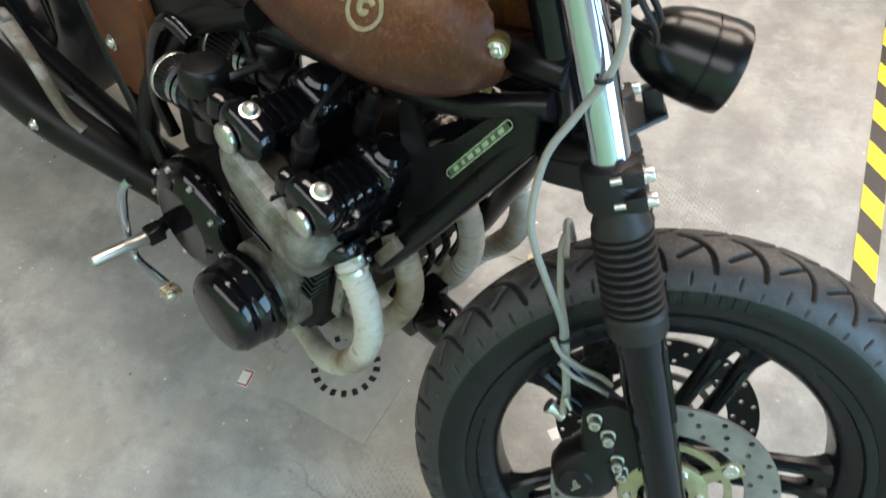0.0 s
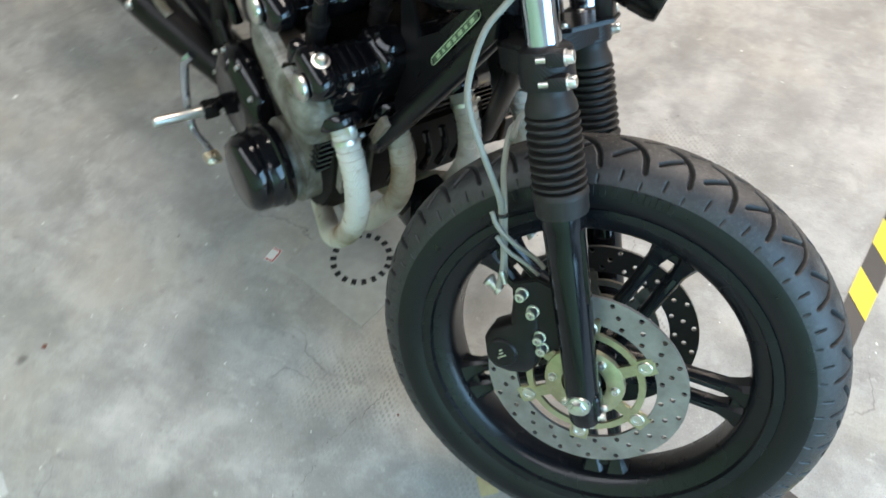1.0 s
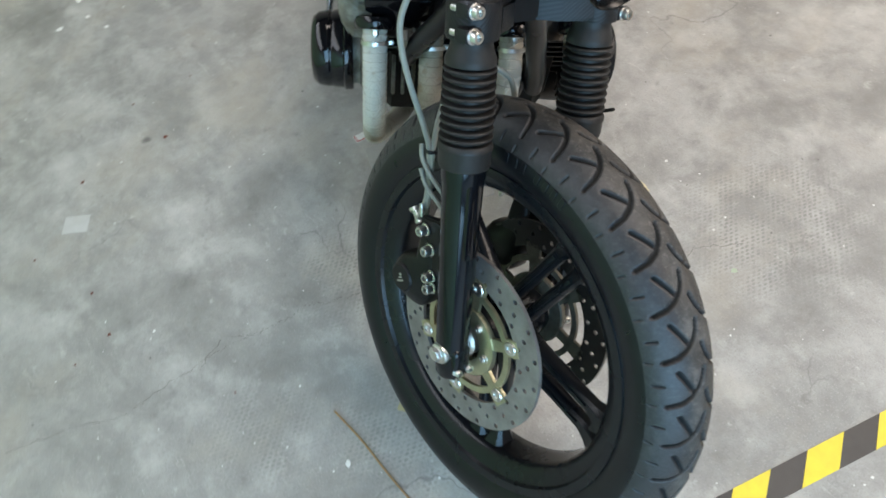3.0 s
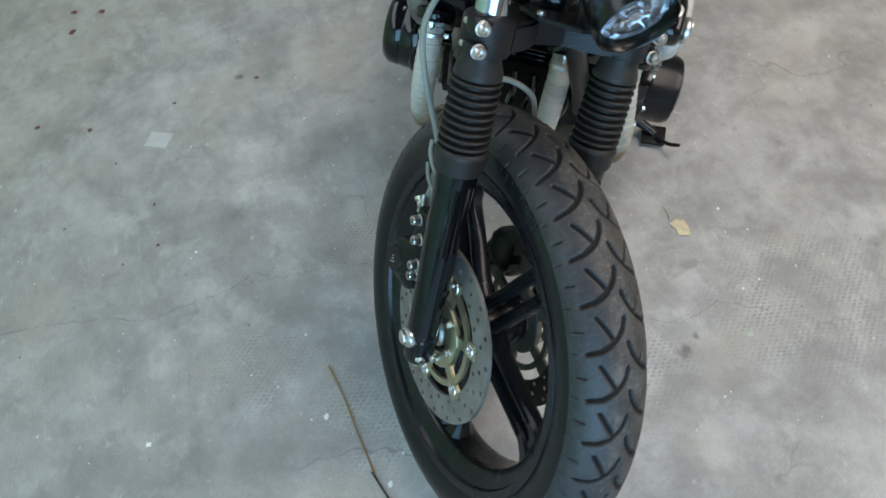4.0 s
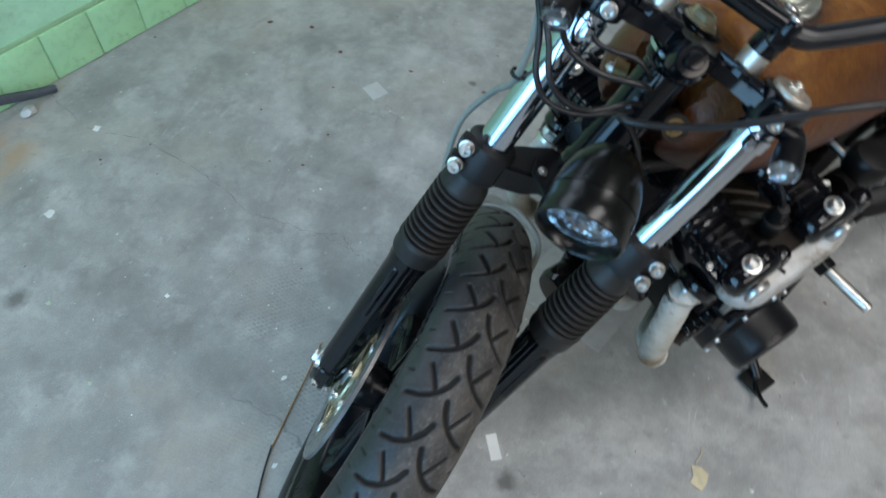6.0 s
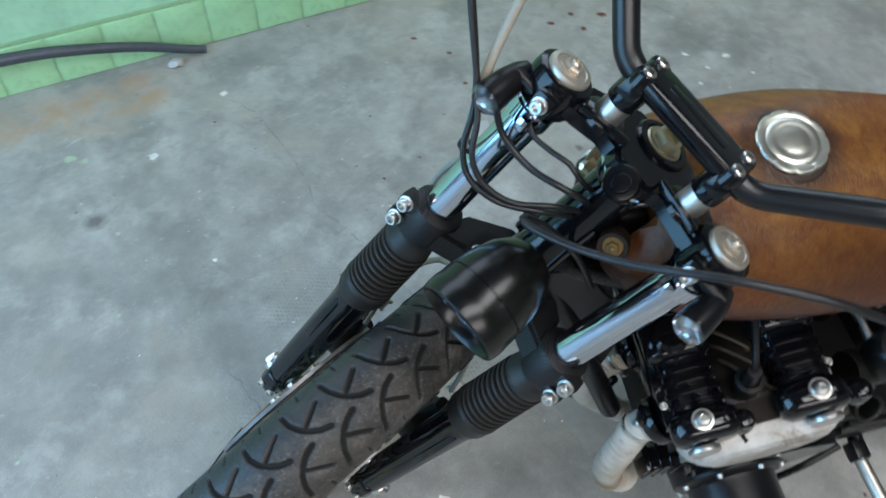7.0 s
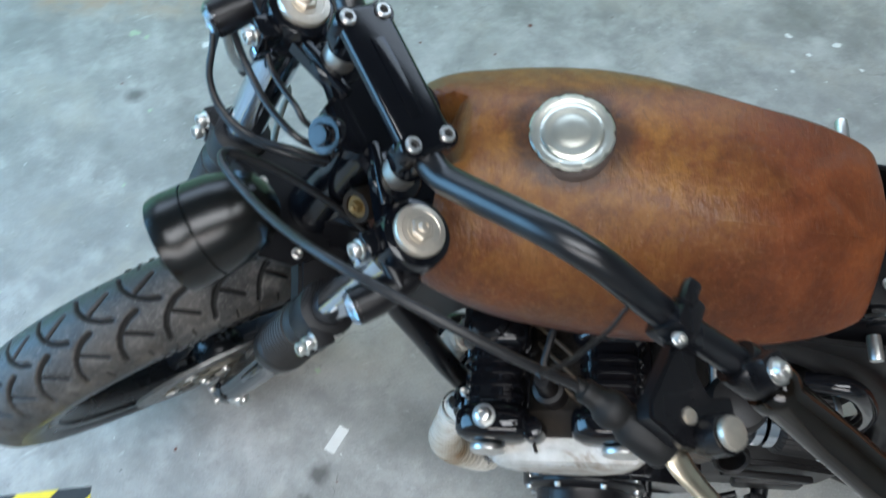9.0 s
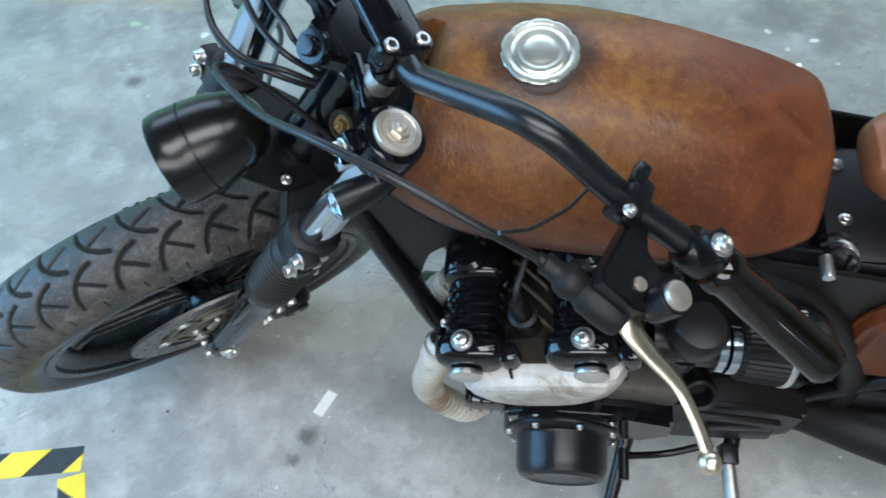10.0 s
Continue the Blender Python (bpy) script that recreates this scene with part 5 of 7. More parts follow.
lamp_ob = part("headlight", bm, HEADLIGHT_PAINT, moto, "black bullet headlight with clear lens", HL)
bm = bmesh.new()
rings = []
for k, r in enumerate((0.007, 0.012, 0.018, 0.024, 0.030, 0.036, 0.0425)):
    z = 0.054 + 15.5 * r * r + 0.001 * (k % 2)
    rings.append([Vector((r * math.cos(a), r * math.sin(a), z + 0.0020 * (j % 3 == 0))) for j, a in enumerate(2 * math.pi * i / 30 for i in range(30))])
loft(bm, rings, caps=False)
part("reflector", bm, REFLECTOR, lamp_ob, "faceted mirror reflector", crease=8)
bm = bmesh.new()
lathe(bm, [(0.0432, 0.0815), (0.041, 0.0860), (0.030, 0.0905), (0.0, 0.0930), (0.0, 0.0905), (0.029, 0.0885), (0.040, 0.0840), (0.0422, 0.0805)], 48)
part("lens", bm, GLASS, lamp_ob, "clear glass lens")
bm = bmesh.new()
lathe(bm, [(0, 0.052), (0.0060, 0.052), (0.0066, 0.062), (0.0056, 0.074), (0, 0.077)], 16)
part("bulb", bm, GLASS, lamp_ob, "small clear bulb")
bm = bmesh.new()
lathe(bm, [(0, 0.0775), (0.0075, 0.0770), (0.0080, 0.0740), (0.0076, 0.0735), (0.0070, 0.0765), (0, 0.0765)], 18)
for k in range(3):
    box(bm, (0.032, 0.0016, 0.0016), pose(0, 0, 0, 0, 0, 120 * k + 90) @ shift(0.023, 0, 0.0755) @ pose(0, 0, 0, 0, -14, 0))
part("bulb_shield", bm, CHROME, lamp_ob, "bright bulb shield on three struts")
bm = bmesh.new()
plate(bm, [(-0.020, -0.050), (0.020, -0.050), (0.060, -0.018), (0.060, 0.018), (0.020, 0.050), (-0.020, 0.050), (-0.035, 0.030), (-0.035, -0.030)], 0.005, bevel=0.001)
moved(bm, shift(-0.002, 0, 0.446))
box(bm, (0.020, 0.026, 0.030), shift(0.046, 0, 0.462), 0.003)
bracket = part("headlight_bracket", bm, SATIN, moto, "black sheet headlight bracket on the lower yoke", S)
for sgn in (-1, 1):
    part("bracket_screw", socket_bolt(0.0048, 0.004), STEEL, bracket, m=shift(0.008, 0.040 * sgn, 0.4505))

# -- turn signals --
for sgn in (-1, 1):
    tip, tail = Vector((0.052, 0.127 * sgn, 0.612)), Vector((0.003, 0.128 * sgn, 0.636))
    bm = bmesh.new()
    lathe(bm, [(0.0, 0.0), (0.0060, 0.002), (0.0105, 0.012), (0.0136, 0.026), (0.0150, 0.042), (0.0152, 0.055), (0.0143, 0.055), (0.0130, 0.048), (0.0, 0.040)], 30, along(tail, tip))
    lathe(bm, [(0, 0), (0.006, 0), (0.006, 0.026), (0, 0.026)], 12, shift(0.022, 0.104 * sgn, 0.634) @ pose(0, 0, 0, -90 * sgn, 0, 0))
    sig = part("turn_signal", bm, SATIN, moto, "small black bullet turn signal with clear lens", S)
    d = (tip - tail).normalized()
    bm = bmesh.new()
    lathe(bm, [(0.0152, 0.0), (0.0150, 0.004), (0.0110, 0.0085), (0.0, 0.0105), (0.0, 0.007), (0.0100, 0.005), (0.0135, 0.0)], 30, along(tail + d * 0.052, tip + d * 0.05))
    part("lens", bm, GLASS, sig, "clear plastic lens")
    bm = bmesh.new()
    lathe(bm, [(0.0, -0.004), (0.008, -0.003), (0.0140, 0.001)], 24, along(tail + d * 0.051, tip + d * 0.05))
    part("reflector", bm, PALE_BOWL, sig)
    bm = bmesh.new()
    lathe(bm, [(0.0192, 0.598), (0.0215, 0.598), (0.0215, 0.614), (0.0192, 0.614)], 30, shift(0, 0.0995 * sgn, 0))
    box(bm, (0.016, 0.010, 0.014), shift(0.026, 0.094 * sgn, 0.608), 0.003)
    part("clamp", bm, CHROME, sig, "bright clamp ring round the fork tube")

# -- cables and hoses --


def cable(name, pts, r, material, label, res=8, m=S):
    bm = bmesh.new()
    sweep(bm, pts, r, 10, res)
    return part(name, bm, material, moto, label, m)


cable("clutch_cable", [(-0.013, 0.248, 0.730), (0.030, 0.206, 0.735), (0.068, 0.155, 0.727), (0.092, 0.100, 0.694), (0.092, 0.056, 0.645), (0.090, 0.018, 0.611), (0.088, -0.018, 0.588), (0.080, -0.031, 0.580), (0.064, -0.026, 0.574), (0.030, -0.006, 0.556), (-0.020, 0.030, 0.520), (-0.07, 0.07, 0.47)], 0.0035, CABLE_BLACK, "black sheathed clutch cable")
cable("throttle_cable", [(0.030, -0.300, 0.765), (0.044, -0.245, 0.710), (0.042, -0.208, 0.676), (0.041, -0.178, 0.645), (0.041, -0.147, 0.611), (0.044, -0.130, 0.588), (0.052, -0.114, 0.560), (0.052, -0.090, 0.542), (0.045, -0.056, 0.545), (0.020, -0.020, 0.560), (-0.030, 0.005, 0.550)], 0.0030, CABLE_BLACK, "black throttle cable looping ahead of the fork")
cable("throttle_cable", [(0.036, -0.302, 0.760), (0.050, -0.247, 0.705), (0.048, -0.204, 0.674), (0.047, -0.174, 0.644), (0.047, -0.142, 0.612), (0.052, -0.120, 0.590), (0.058, -0.102, 0.566), (0.054, -0.078, 0.552), (0.040, -0.048, 0.552), (0.016, -0.018, 0.570), (-0.030, 0.010, 0.560)], 0.0030, CABLE_BLACK, "black throttle cable looping ahead of the fork")
cable("wiring", [(0.040, -0.121, 0.612), (0.036, -0.112, 0.598), (0.032, -0.094, 0.586), (0.030, -0.061, 0.584), (0.026, -0.026, 0.594), (0.010, -0.010, 0.590), (-0.02, 0, 0.57)], 0.0032, CABLE_BLACK, "thin black wire from the turn signal")
cable("wiring", [(0.022, -0.096, 0.614), (0.022, -0.080, 0.604), (0.022, -0.062, 0.606), (0.021, -0.041, 0.611), (0.016, -0.025, 0.606), (-0.01, -0.01, 0.59)], 0.0026, CABLE_BLACK, "thin black wire from the turn signal")
cable("switch_wire", [(-0.070, 0.219, 0.756), (-0.064, 0.215, 0.752), (-0.041, 0.222, 0.750), (-0.025, 0.224, 0.750), (0.002, 0.226, 0.752), (0.019, 0.224, 0.757), (0.036, 0.222, 0.762)], 0.0016, CABLE_BLACK, "thin black wire looping from the switch")
cable("brake_hose", [(0.020, -0.250, 0.80), (0.028, -0.185, 0.760), (0.030, -0.170, 0.718), (0.030, -0.162, 0.677), (0.031, -0.153, 0.639), (0.033, -0.142, 0.605)], 0.0046, CABLE_TAN, "tan braided brake hose from the master cylinder")
cable("wiring", [(0.014, -0.252, 0.80), (0.022, -0.188, 0.757), (0.024, -0.172, 0.716), (0.023, -0.164, 0.676), (0.025, -0.155, 0.638), (0.030, -0.146, 0.605)], 0.0028, CABLE_BLACK, "black wire beside the brake hose")
cable("brake_hose", [(0.033, -0.142, 0.605), (0.030, -0.130, 0.570), (0.014, -0.123, 0.535), (-0.022, -0.120, 0.500), (-0.053, -0.126, 0.471), (-0.075, -0.135, 0.424), (-0.079, -0.136, 0.392), (-0.077, -0.125, 0.345), (-0.075, -0.099, 0.278), (-0.080, -0.086, 0.244), (-0.089, -0.079, 0.180), (-0.099, -0.084, 0.142)], 0.0038, CABLE_GREY, "pale grey brake hose down the fork")
cable("brake_hose", [(-0.062, -0.040, 0.345), (-0.066, -0.056, 0.338), (-0.073, -0.074, 0.300), (-0.076, -0.083, 0.250), (-0.084, -0.079, 0.200), (-0.092, -0.076, 0.150)], 0.0038, CABLE_GREY, "pale grey brake hose to the caliper")
cable("brake_hose", [(-0.090, -0.090, 0.252), (-0.084, -0.092, 0.232), (-0.068, -0.084, 0.205), (-0.050, -0.074, 0.182), (-0.040, -0.070, 0.165)], 0.0032, CABLE_GREY, "pale grey hose end tied to the fork leg")
cable("brake_hose", [(-0.088, -0.092, 0.220), (-0.076, -0.092, 0.200), (-0.058, -0.084, 0.178), (-0.046, -0.078, 0.160)], 0.0030, CABLE_GREY, "pale grey hose end tied to the fork leg")
cable("brake_hose", [(-0.062, -0.062, 0.332), (-0.060, -0.050, 0.341), (-0.060, -0.022, 0.348), (-0.060, 0.014, 0.335), (-0.062, 0.036, 0.312), (-0.066, 0.052, 0.252), (-0.084, 0.068, 0.19), (-0.098, 0.078, 0.140)], 0.0038, CABLE_GREY, "pale grey brake hose crossing over the wheel")
for pts in ((-0.079, -0.085, 0.246), (0.006, -0.1225, 0.528)):
    bm = bmesh.new()
    lathe(bm, [(0.0062, -0.002), (0.0078, -0.002), (0.0078, 0.002), (0.0062, 0.002), (0.0062, -0.002)], 14, shift(*pts) @ pose(0, 0, 0, 0, 10, 0))
    part("cable_tie", bm, CABLE_BLACK, moto, "black cable tie", S)

# -- frame --


def frame_tube(name, pts, r, label="", material=None, seg=16, res=6):
    bm = bmesh.new()
    sweep(bm, pts, r, seg, res)
    return part(name, bm, material or SATIN, moto, label, F)


# steering head along the steering axis
HEAD = S @ shift(-0.032, 0.002, 0)
bm = bmesh.new()
lathe(bm, [(0.012, 0.448), (0.027, 0.448), (0.029, 0.452), (0.029, 0.470), (0.0265, 0.474), (0.0258, 0.54), (0.0262, 0.602), (0.0300, 0.606), (0.0310, 0.608), (0.0310, 0.613), (0.0300, 0.615), (0.0300, 0.622), (0.0290, 0.628), (0.012, 0.626)], 40)
head_ob = part("steering_head", bm, GLOSS, moto, "black steering head tube", HEAD)
bm = bmesh.new()
lathe(bm, [(0.0305, 0.616), (0.0335, 0.617), (0.0338, 0.619), (0.0335, 0.621), (0.0305, 0.622)], 40)
part("bearing_ring", bm, CHROME, head_ob, "bright bearing dust ring")
for sgn in (-1, 1):
    lower = [(-0.070, -0.054, -0.050), (-0.112, -0.080, -0.130), (-0.150, -0.100, -0.196), (-0.166, -0.104, -0.222)] if sgn < 0 else [(-0.070, 0.054, -0.056), (-0.089, 0.066, -0.105), (-0.116, 0.080, -0.166), (-0.141, 0.094, -0.224), (-0.164, 0.102, -0.280)]
    frame_tube("down_tube", [(-0.030, 0.028 * sgn, 0.030)] + lower, 0.0150, "satin black frame down tube")
    bm = bmesh.new()
    front, rear = [(-0.024, 0.066), (-0.016, 0.030), (-0.092, -0.110)], [(-0.205, -0.020), (-0.190, 0.004), (-0.150, -0.046), (-0.116, -0.018), (-0.060, 0.060)]
    tail = [(-0.166, -0.222), (-0.176, -0.205), (-0.168, -0.120)] if sgn < 0 else [(-0.106, -0.160), (-0.127, -0.174), (-0.136, -0.130), (-0.142, -0.112), (-0.160, -0.094), (-0.186, -0.087)]
    plate(bm, front + tail + rear, 0.006, bevel=0.001)
    moved(bm, shift(0, 0.046 * sgn, 0) @ pose(0, 0, 0, 9 * sgn, 0, 0) @ Matrix(((1, 0, 0, 0), (0, 0, 1, -0.003), (0, 1, 0, 0), (0, 0, 0, 1))))
    gus = part("gusset", bm, SATIN, moto, "flat black frame gusset plate", F)
    if sgn < 0:
        mm = shift(-0.079, -0.0530, -0.005) @ pose(0, 0, 0, 81, 0, 0) @ pose(0, 0, 0, 0, 0, 60)
        bm = bmesh.new()
        for y in (-0.0050, 0.0050):
            box(bm, (0.110, 0.0012, 0.0006), shift(0, y, 0))
        for side in (-1, 1):
            sweep(bm, [(side * (0.055 + 0.0050 * math.sin(a)), 0.0050 * math.cos(a), 0.0) for a in (math.pi * k / 6 for k in range(7))], 0.0006, 6, 2, flat=0.5)
        for k, w in enumerate((0.010, 0.006, 0.012, 0.009, 0.012, 0.007, 0.011)):
            box(bm, (w * 0.8, 0.0050, 0.0006), shift(-0.042 + 0.014 * k, 0, 0))
        back = bmesh.new()
        box(back, (0.110, 0.0100, 0.0004), shift(0, 0, -0.0003))
        part("decal_backing", back, simple("dim_green_print", (0.05, 0.085, 0.05), 0.45, scale=200, grain=0.4), gus, "dim green decal ground", mm)
        part("decal", bm, DECAL_GREEN, gus, "pale green outlined decal with worn letters", mm)
    frame_tube("top_rail", [(-0.020, 0.020 * sgn, 0.070), (-0.14, 0.042 * sgn, 0.020), (-0.30, 0.060 * sgn, 0.000), (-0.48, 0.076 * sgn, -0.022), (-0.60, 0.070 * sgn, -0.052), (-0.80, 0.074 * sgn, -0.050), (-1.00, 0.076 * sgn, -0.04)], 0.0150, "satin black upper frame rail")
    frame_tube("rear_tube", [(-0.42, 0.088 * sgn, 0.010), (-0.50, 0.098 * sgn, -0.028), (-0.572, 0.106 * sgn, -0.075), (-0.640, 0.112 * sgn, -0.155), (-0.700, 0.116 * sgn, -0.255), (-0.735, 0.118 * sgn, -0.345), (-0.748, 0.118 * sgn, -0.430), (-0.735, 0.116 * sgn, -0.500)], 0.0190, "matt black main frame tube curving down behind the engine", MATT)
    bm = bmesh.new()
    plate(bm, [(-0.430, 0.022), (-0.560, 0.000), (-0.680, -0.022), (-0.672, -0.085), (-0.640, -0.135), (-0.560, -0.060), (-0.490, -0.016)], 0.006, bevel=0.0015)
    moved(bm, Matrix(((1, 0, 0, 0), (0, 0, 1, 0.104 * sgn - 0.003), (0, 1, 0, 0), (0, 0, 0, 1))))
    part("frame_web", bm, MATT, moto, "flat matt black web between the frame tubes", F)
    frame_tube("breather_hose", [(-0.520, 0.128 * sgn, -0.060), (-0.556, 0.136 * sgn, -0.045), (-0.590, 0.140 * sgn, -0.085), (-0.622, 0.138 * sgn, -0.150), (-0.642, 0.132 * sgn, -0.225), (-0.628, 0.124 * sgn, -0.285)], 0.0110, "glossy black breather hose", ENGINE_BLACK)
    frame_tube("seat_stay", [(-0.660, 0.122 * sgn, -0.430), (-0.76, 0.124 * sgn, -0.28), (-0.88, 0.120 * sgn, -0.10), (-0.95, 0.114 * sgn, -0.02)], 0.0125, "satin black rear frame stay")
    frame_tube("swing_arm", [(-0.660, 0.100 * sgn, -0.395), (-0.80, 0.112 * sgn, -0.395), (-1.00, 0.122 * sgn, -0.39), (-1.20, 0.124 * sgn, -0.385)], 0.022, "black swing arm tube")
frame_tube("backbone", [(-0.02, 0, 0.100), (-0.16, 0, 0.075), (-0.36, 0, 0.050), (-0.56, 0, 0.010)], 0.0200, "black backbone tube under the tank")

# -- fuel tank --


def fuel_tank():
    # station: x, half width, z of the lower rim, z of the widest line, z of the top, half width of the top face
    st = [
        (-0.068, 0.038, 0.086, 0.100, 0.113, 0.026),
        (-0.073, 0.053, 0.080, 0.102, 0.126, 0.034),
        (-0.086, 0.072, 0.069, 0.104, 0.146, 0.045),
        (-0.108, 0.091, 0.057, 0.105, 0.173, 0.058),
        (-0.140, 0.108, 0.046, 0.096, 0.1925, 0.064),
        (-0.185, 0.123, 0.039, 0.086, 0.197, 0.067),
        (-0.240, 0.132, 0.036, 0.083, 0.198, 0.070),
        (-0.300, 0.136, 0.035, 0.081, 0.195, 0.072),
        (-0.370, 0.131, 0.036, 0.078, 0.186, 0.071),
        (-0.430, 0.122, 0.037, 0.075, 0.173, 0.067),
        (-0.474, 0.112, 0.039, 0.075, 0.159, 0.063),
        (-0.502, 0.101, 0.041, 0.074, 0.149, 0.058),
        (-0.518, 0.091, 0.045, 0.072, 0.139, 0.052),
        (-0.525, 0.078, 0.054, 0.073, 0.125, 0.044),
    ]

    def outline(x):
        return [float(np.interp(-x, [-q[0] for q in st], [q[c] for q in st])) for c in range(1, 6)]

    def flank(x, z):
        """Half width of the tank on the flank above its widest line."""
        w, z0, zm, z1, f = outline(x)
        q = 1 - (1 - min(max((z - zm) / (z1 - 0.021 - zm), 0), 1)) ** 0.8
        return w + (f - w) * q**1.7

    def slim(x, z):
        """How much the right flank is drawn in."""
        return 0.10 * min(max((x + 0.46) / 0.16, 0), 1) * min(max((z - 0.06) / 0.06, 0), 1)

    def smooth_stations(n=4):
        q = np.array(st)
        q = np.vstack([2 * q[0] - q[1], q, 2 * q[-1] - q[-2]])
        out = []
        for i in range(1, len(q) - 2):
            for k in range(n):
                t = k / n
                a, b, c, d = q[i - 1 : i + 3]
                out.append(0.5 * (2 * b + (c - a) * t + (2 * a - 5 * b + 4 * c - d) * t * t + (3 * b - a - 3 * c + d) * t**3))
        return [[float(v) for v in row] for row in out + [q[-2]]]

    rings = []
    for x, w, z0, zm, z1, f in smooth_stations():
        # the upper edge turns from a soft shoulder at the front into a crease at the rear
        hard = min(max((-x - 0.22) / 0.20, 0), 1)
        hard = hard * hard * (3 - 2 * hard)
        drop = 0.021 * (1 - hard) + 0.005 * hard
        z1 -= 0.002 * hard
        half = []
        for k in range(29):
            t = k / 28
            if t < 10 / 28:
                a = t * 2.8 * math.pi / 2
                y, z = w * (0.78 + 0.22 * math.sin(a)), zm - (zm - z0) * math.cos(a)
            elif t < 20 / 28:
                q = (t * 28 - 10) / 10
                ys = (1 - hard) * q**1.7 + hard * (0.40 * q**1.7 + 0.60 * q)
                zs = (1 - hard) * (1 - (1 - q) ** 1.25) + hard * q
                y, z = w + (f - 0.012 * hard - w) * ys, zm + (z1 - drop - zm) * zs
            else:
                q = (t * 28 - 20) / 8
                y, z = (f - 0.012 * hard) * (1 - q), z1 - drop * (1 - q) ** 2.2
            half.append((y, z))
        rings.append([Vector((x, y, z)) for y, z in half] + [Vector((x, -y, z)) for y, z in half[-2::-1]])
    # a notch clears the steering head
    for ring in rings:
        for p in ring:
            near = min(max((0.046 - abs(p.y)) / 0.018, 0), 1)
            near = near * near * (3 - 2 * near)
            rear = min(max((-p.x - 0.28) / 0.16, 0), 1)
            p.y += 0.012 * rear * rear * (3 - 2 * rear)
            if p.y < 0:
                p.y *= 1 - slim(p.x, p.z)
            if p.x > -0.175:
                p.x -= 0.62 * (p.x + 0.175) * near
    bm = bmesh.new()
    loft(bm, rings)
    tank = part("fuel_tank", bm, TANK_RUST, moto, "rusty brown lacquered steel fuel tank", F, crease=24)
    # filler cap: scalloped chrome lid on a dark ring
    cm = shift(-0.245, 0.008, 0.1930) @ pose(0, 0, 0, -4, 2, 0)
    bm = bmesh.new()
    lathe(bm, [(0.0, -0.003), (0.041, -0.003), (0.040, -0.0008), (0.037, 0.0012), (0.034, 0.003), (0.0, 0.003)], 40)
    part("filler_ring", bm, simple("blackened_rust_ring", (0.030, 0.016, 0.010), 0.6, scale=90, grain=0.5), tank, "stained dark filler ring", cm)
    bm = bmesh.new()
    rings = []
    for r, z in ((0.0300, 0.003), (0.0318, 0.005), (0.0325, 0.011), (0.0312, 0.0140), (0.0275, 0.0150), (0.0262, 0.0136), (0.0240, 0.0134), (0.0226, 0.0156), (0.0182, 0.0164), (0.0170, 0.0156), (0.0132, 0.0156), (0.0120, 0.0164), (0.006, 0.0172), (0.001, 0.0174)):
        k = 1.0 if r > 0.029 else 0.35 if r > 0.027 else 0.0
        rings.append([Vector((1.07 * (r - 0.0013 * k * (0.5 + 0.5 * math.cos(10 * a)) ** 8) * math.cos(a), 1.07 * (r - 0.0013 * k * (0.5 + 0.5 * math.cos(10 * a)) ** 8) * math.sin(a), 0.003 + (z - 0.003) * 0.5)) for a in (2 * math.pi * j / 120 for j in range(120))])
    loft(bm, rings)
    part("filler_cap", bm, NICKEL, tank, "scalloped chrome filler cap", cm)
    # round emblem and bars for the worn lettering, laid on the right flank
    def on_flank(bm):
        for v in bm.verts:
            x, z = -0.205 + v.co.x, 0.122 + v.co.y * 0.92
            v.co = Vector((x, -flank(x, z) * (1 - slim(x, z)) - 0.0008 - v.co.z, z))
        return bm

    bm = bmesh.new()
    lathe(bm, [(0.0178, 0.0), (0.0222, 0.0), (0.0222, 0.0008), (0.0178, 0.0008), (0.0178, 0)], 40)
    sweep(bm, [(0.0115 * (1 - 0.13 * t) * math.cos(t), 0.0115 * (1 - 0.13 * t) * math.sin(t), 0.0006) for t in (0.6 + 0.5 * k for k in range(12))], 0.0034, 8, 3, flat=0.25)
    part("emblem", on_flank(bm), EMBLEM_GOLD, tank, "round pale gold emblem")
    bm = bmesh.new()
    for k, w in enumerate((0.005, 0.008, 0.006)):
        box(bm, (w, 0.009, 0.0008), shift(-0.029 - 0.011 * k, 0.002, 0.0004))
    tagged(part("lettering", on_flank(bm), EMBLEM_GOLD, tank, "worn pale lettering"), kind="stuff")
    mt = shift(-0.0825, -0.0455, 0.1165) @ pose(0, 0, 0, 90, 0, 34)
    bm = bmesh.new()
    lathe(bm, [(0, -0.012), (0.0125, -0.012), (0.0125, 0.004), (0.0, 0.004)], 24)
    box(bm, (0.014, 0.050, 0.007), shift(-0.002, -0.026, 0.0) @ pose(0, 0, 0, 0, 0, -6), 0.002)
    part("tank_bracket", bm, BRASS, tank, "yellow-passivated front tank mount", mt)
    part("tank_bolt", flange_nut(0.0062, 0.006), STEEL, tank, m=mt @ shift(0, 0, 0.004))
    mt = shift(-0.068, 0.056, 0.138) @ pose(0, 0, 0, -40, 40, 0)
    bm = bmesh.new()
    lathe(bm, [(0, -0.020), (0.0150, -0.020), (0.0155, -0.002), (0.0145, 0.002), (0.0105, 0.002), (0.0095, -0.002), (0.0, -0.002)], 30)
    part("tank_bracket", bm, GRIME, tank, "grimy cup of the front tank mount", mt)
    part("tank_bolt", flange_nut(0.0066, 0.008), BRASS, tank, m=mt @ shift(0, 0, -0.002))
    part("rear_screw", socket_bolt(0.0045, 0.010), BRASS, tank, m=shift(-0.524, 0.02, 0.10) @ pose(0, 0, 0, 0, -90, 0))
    return tank


fuel_tank()

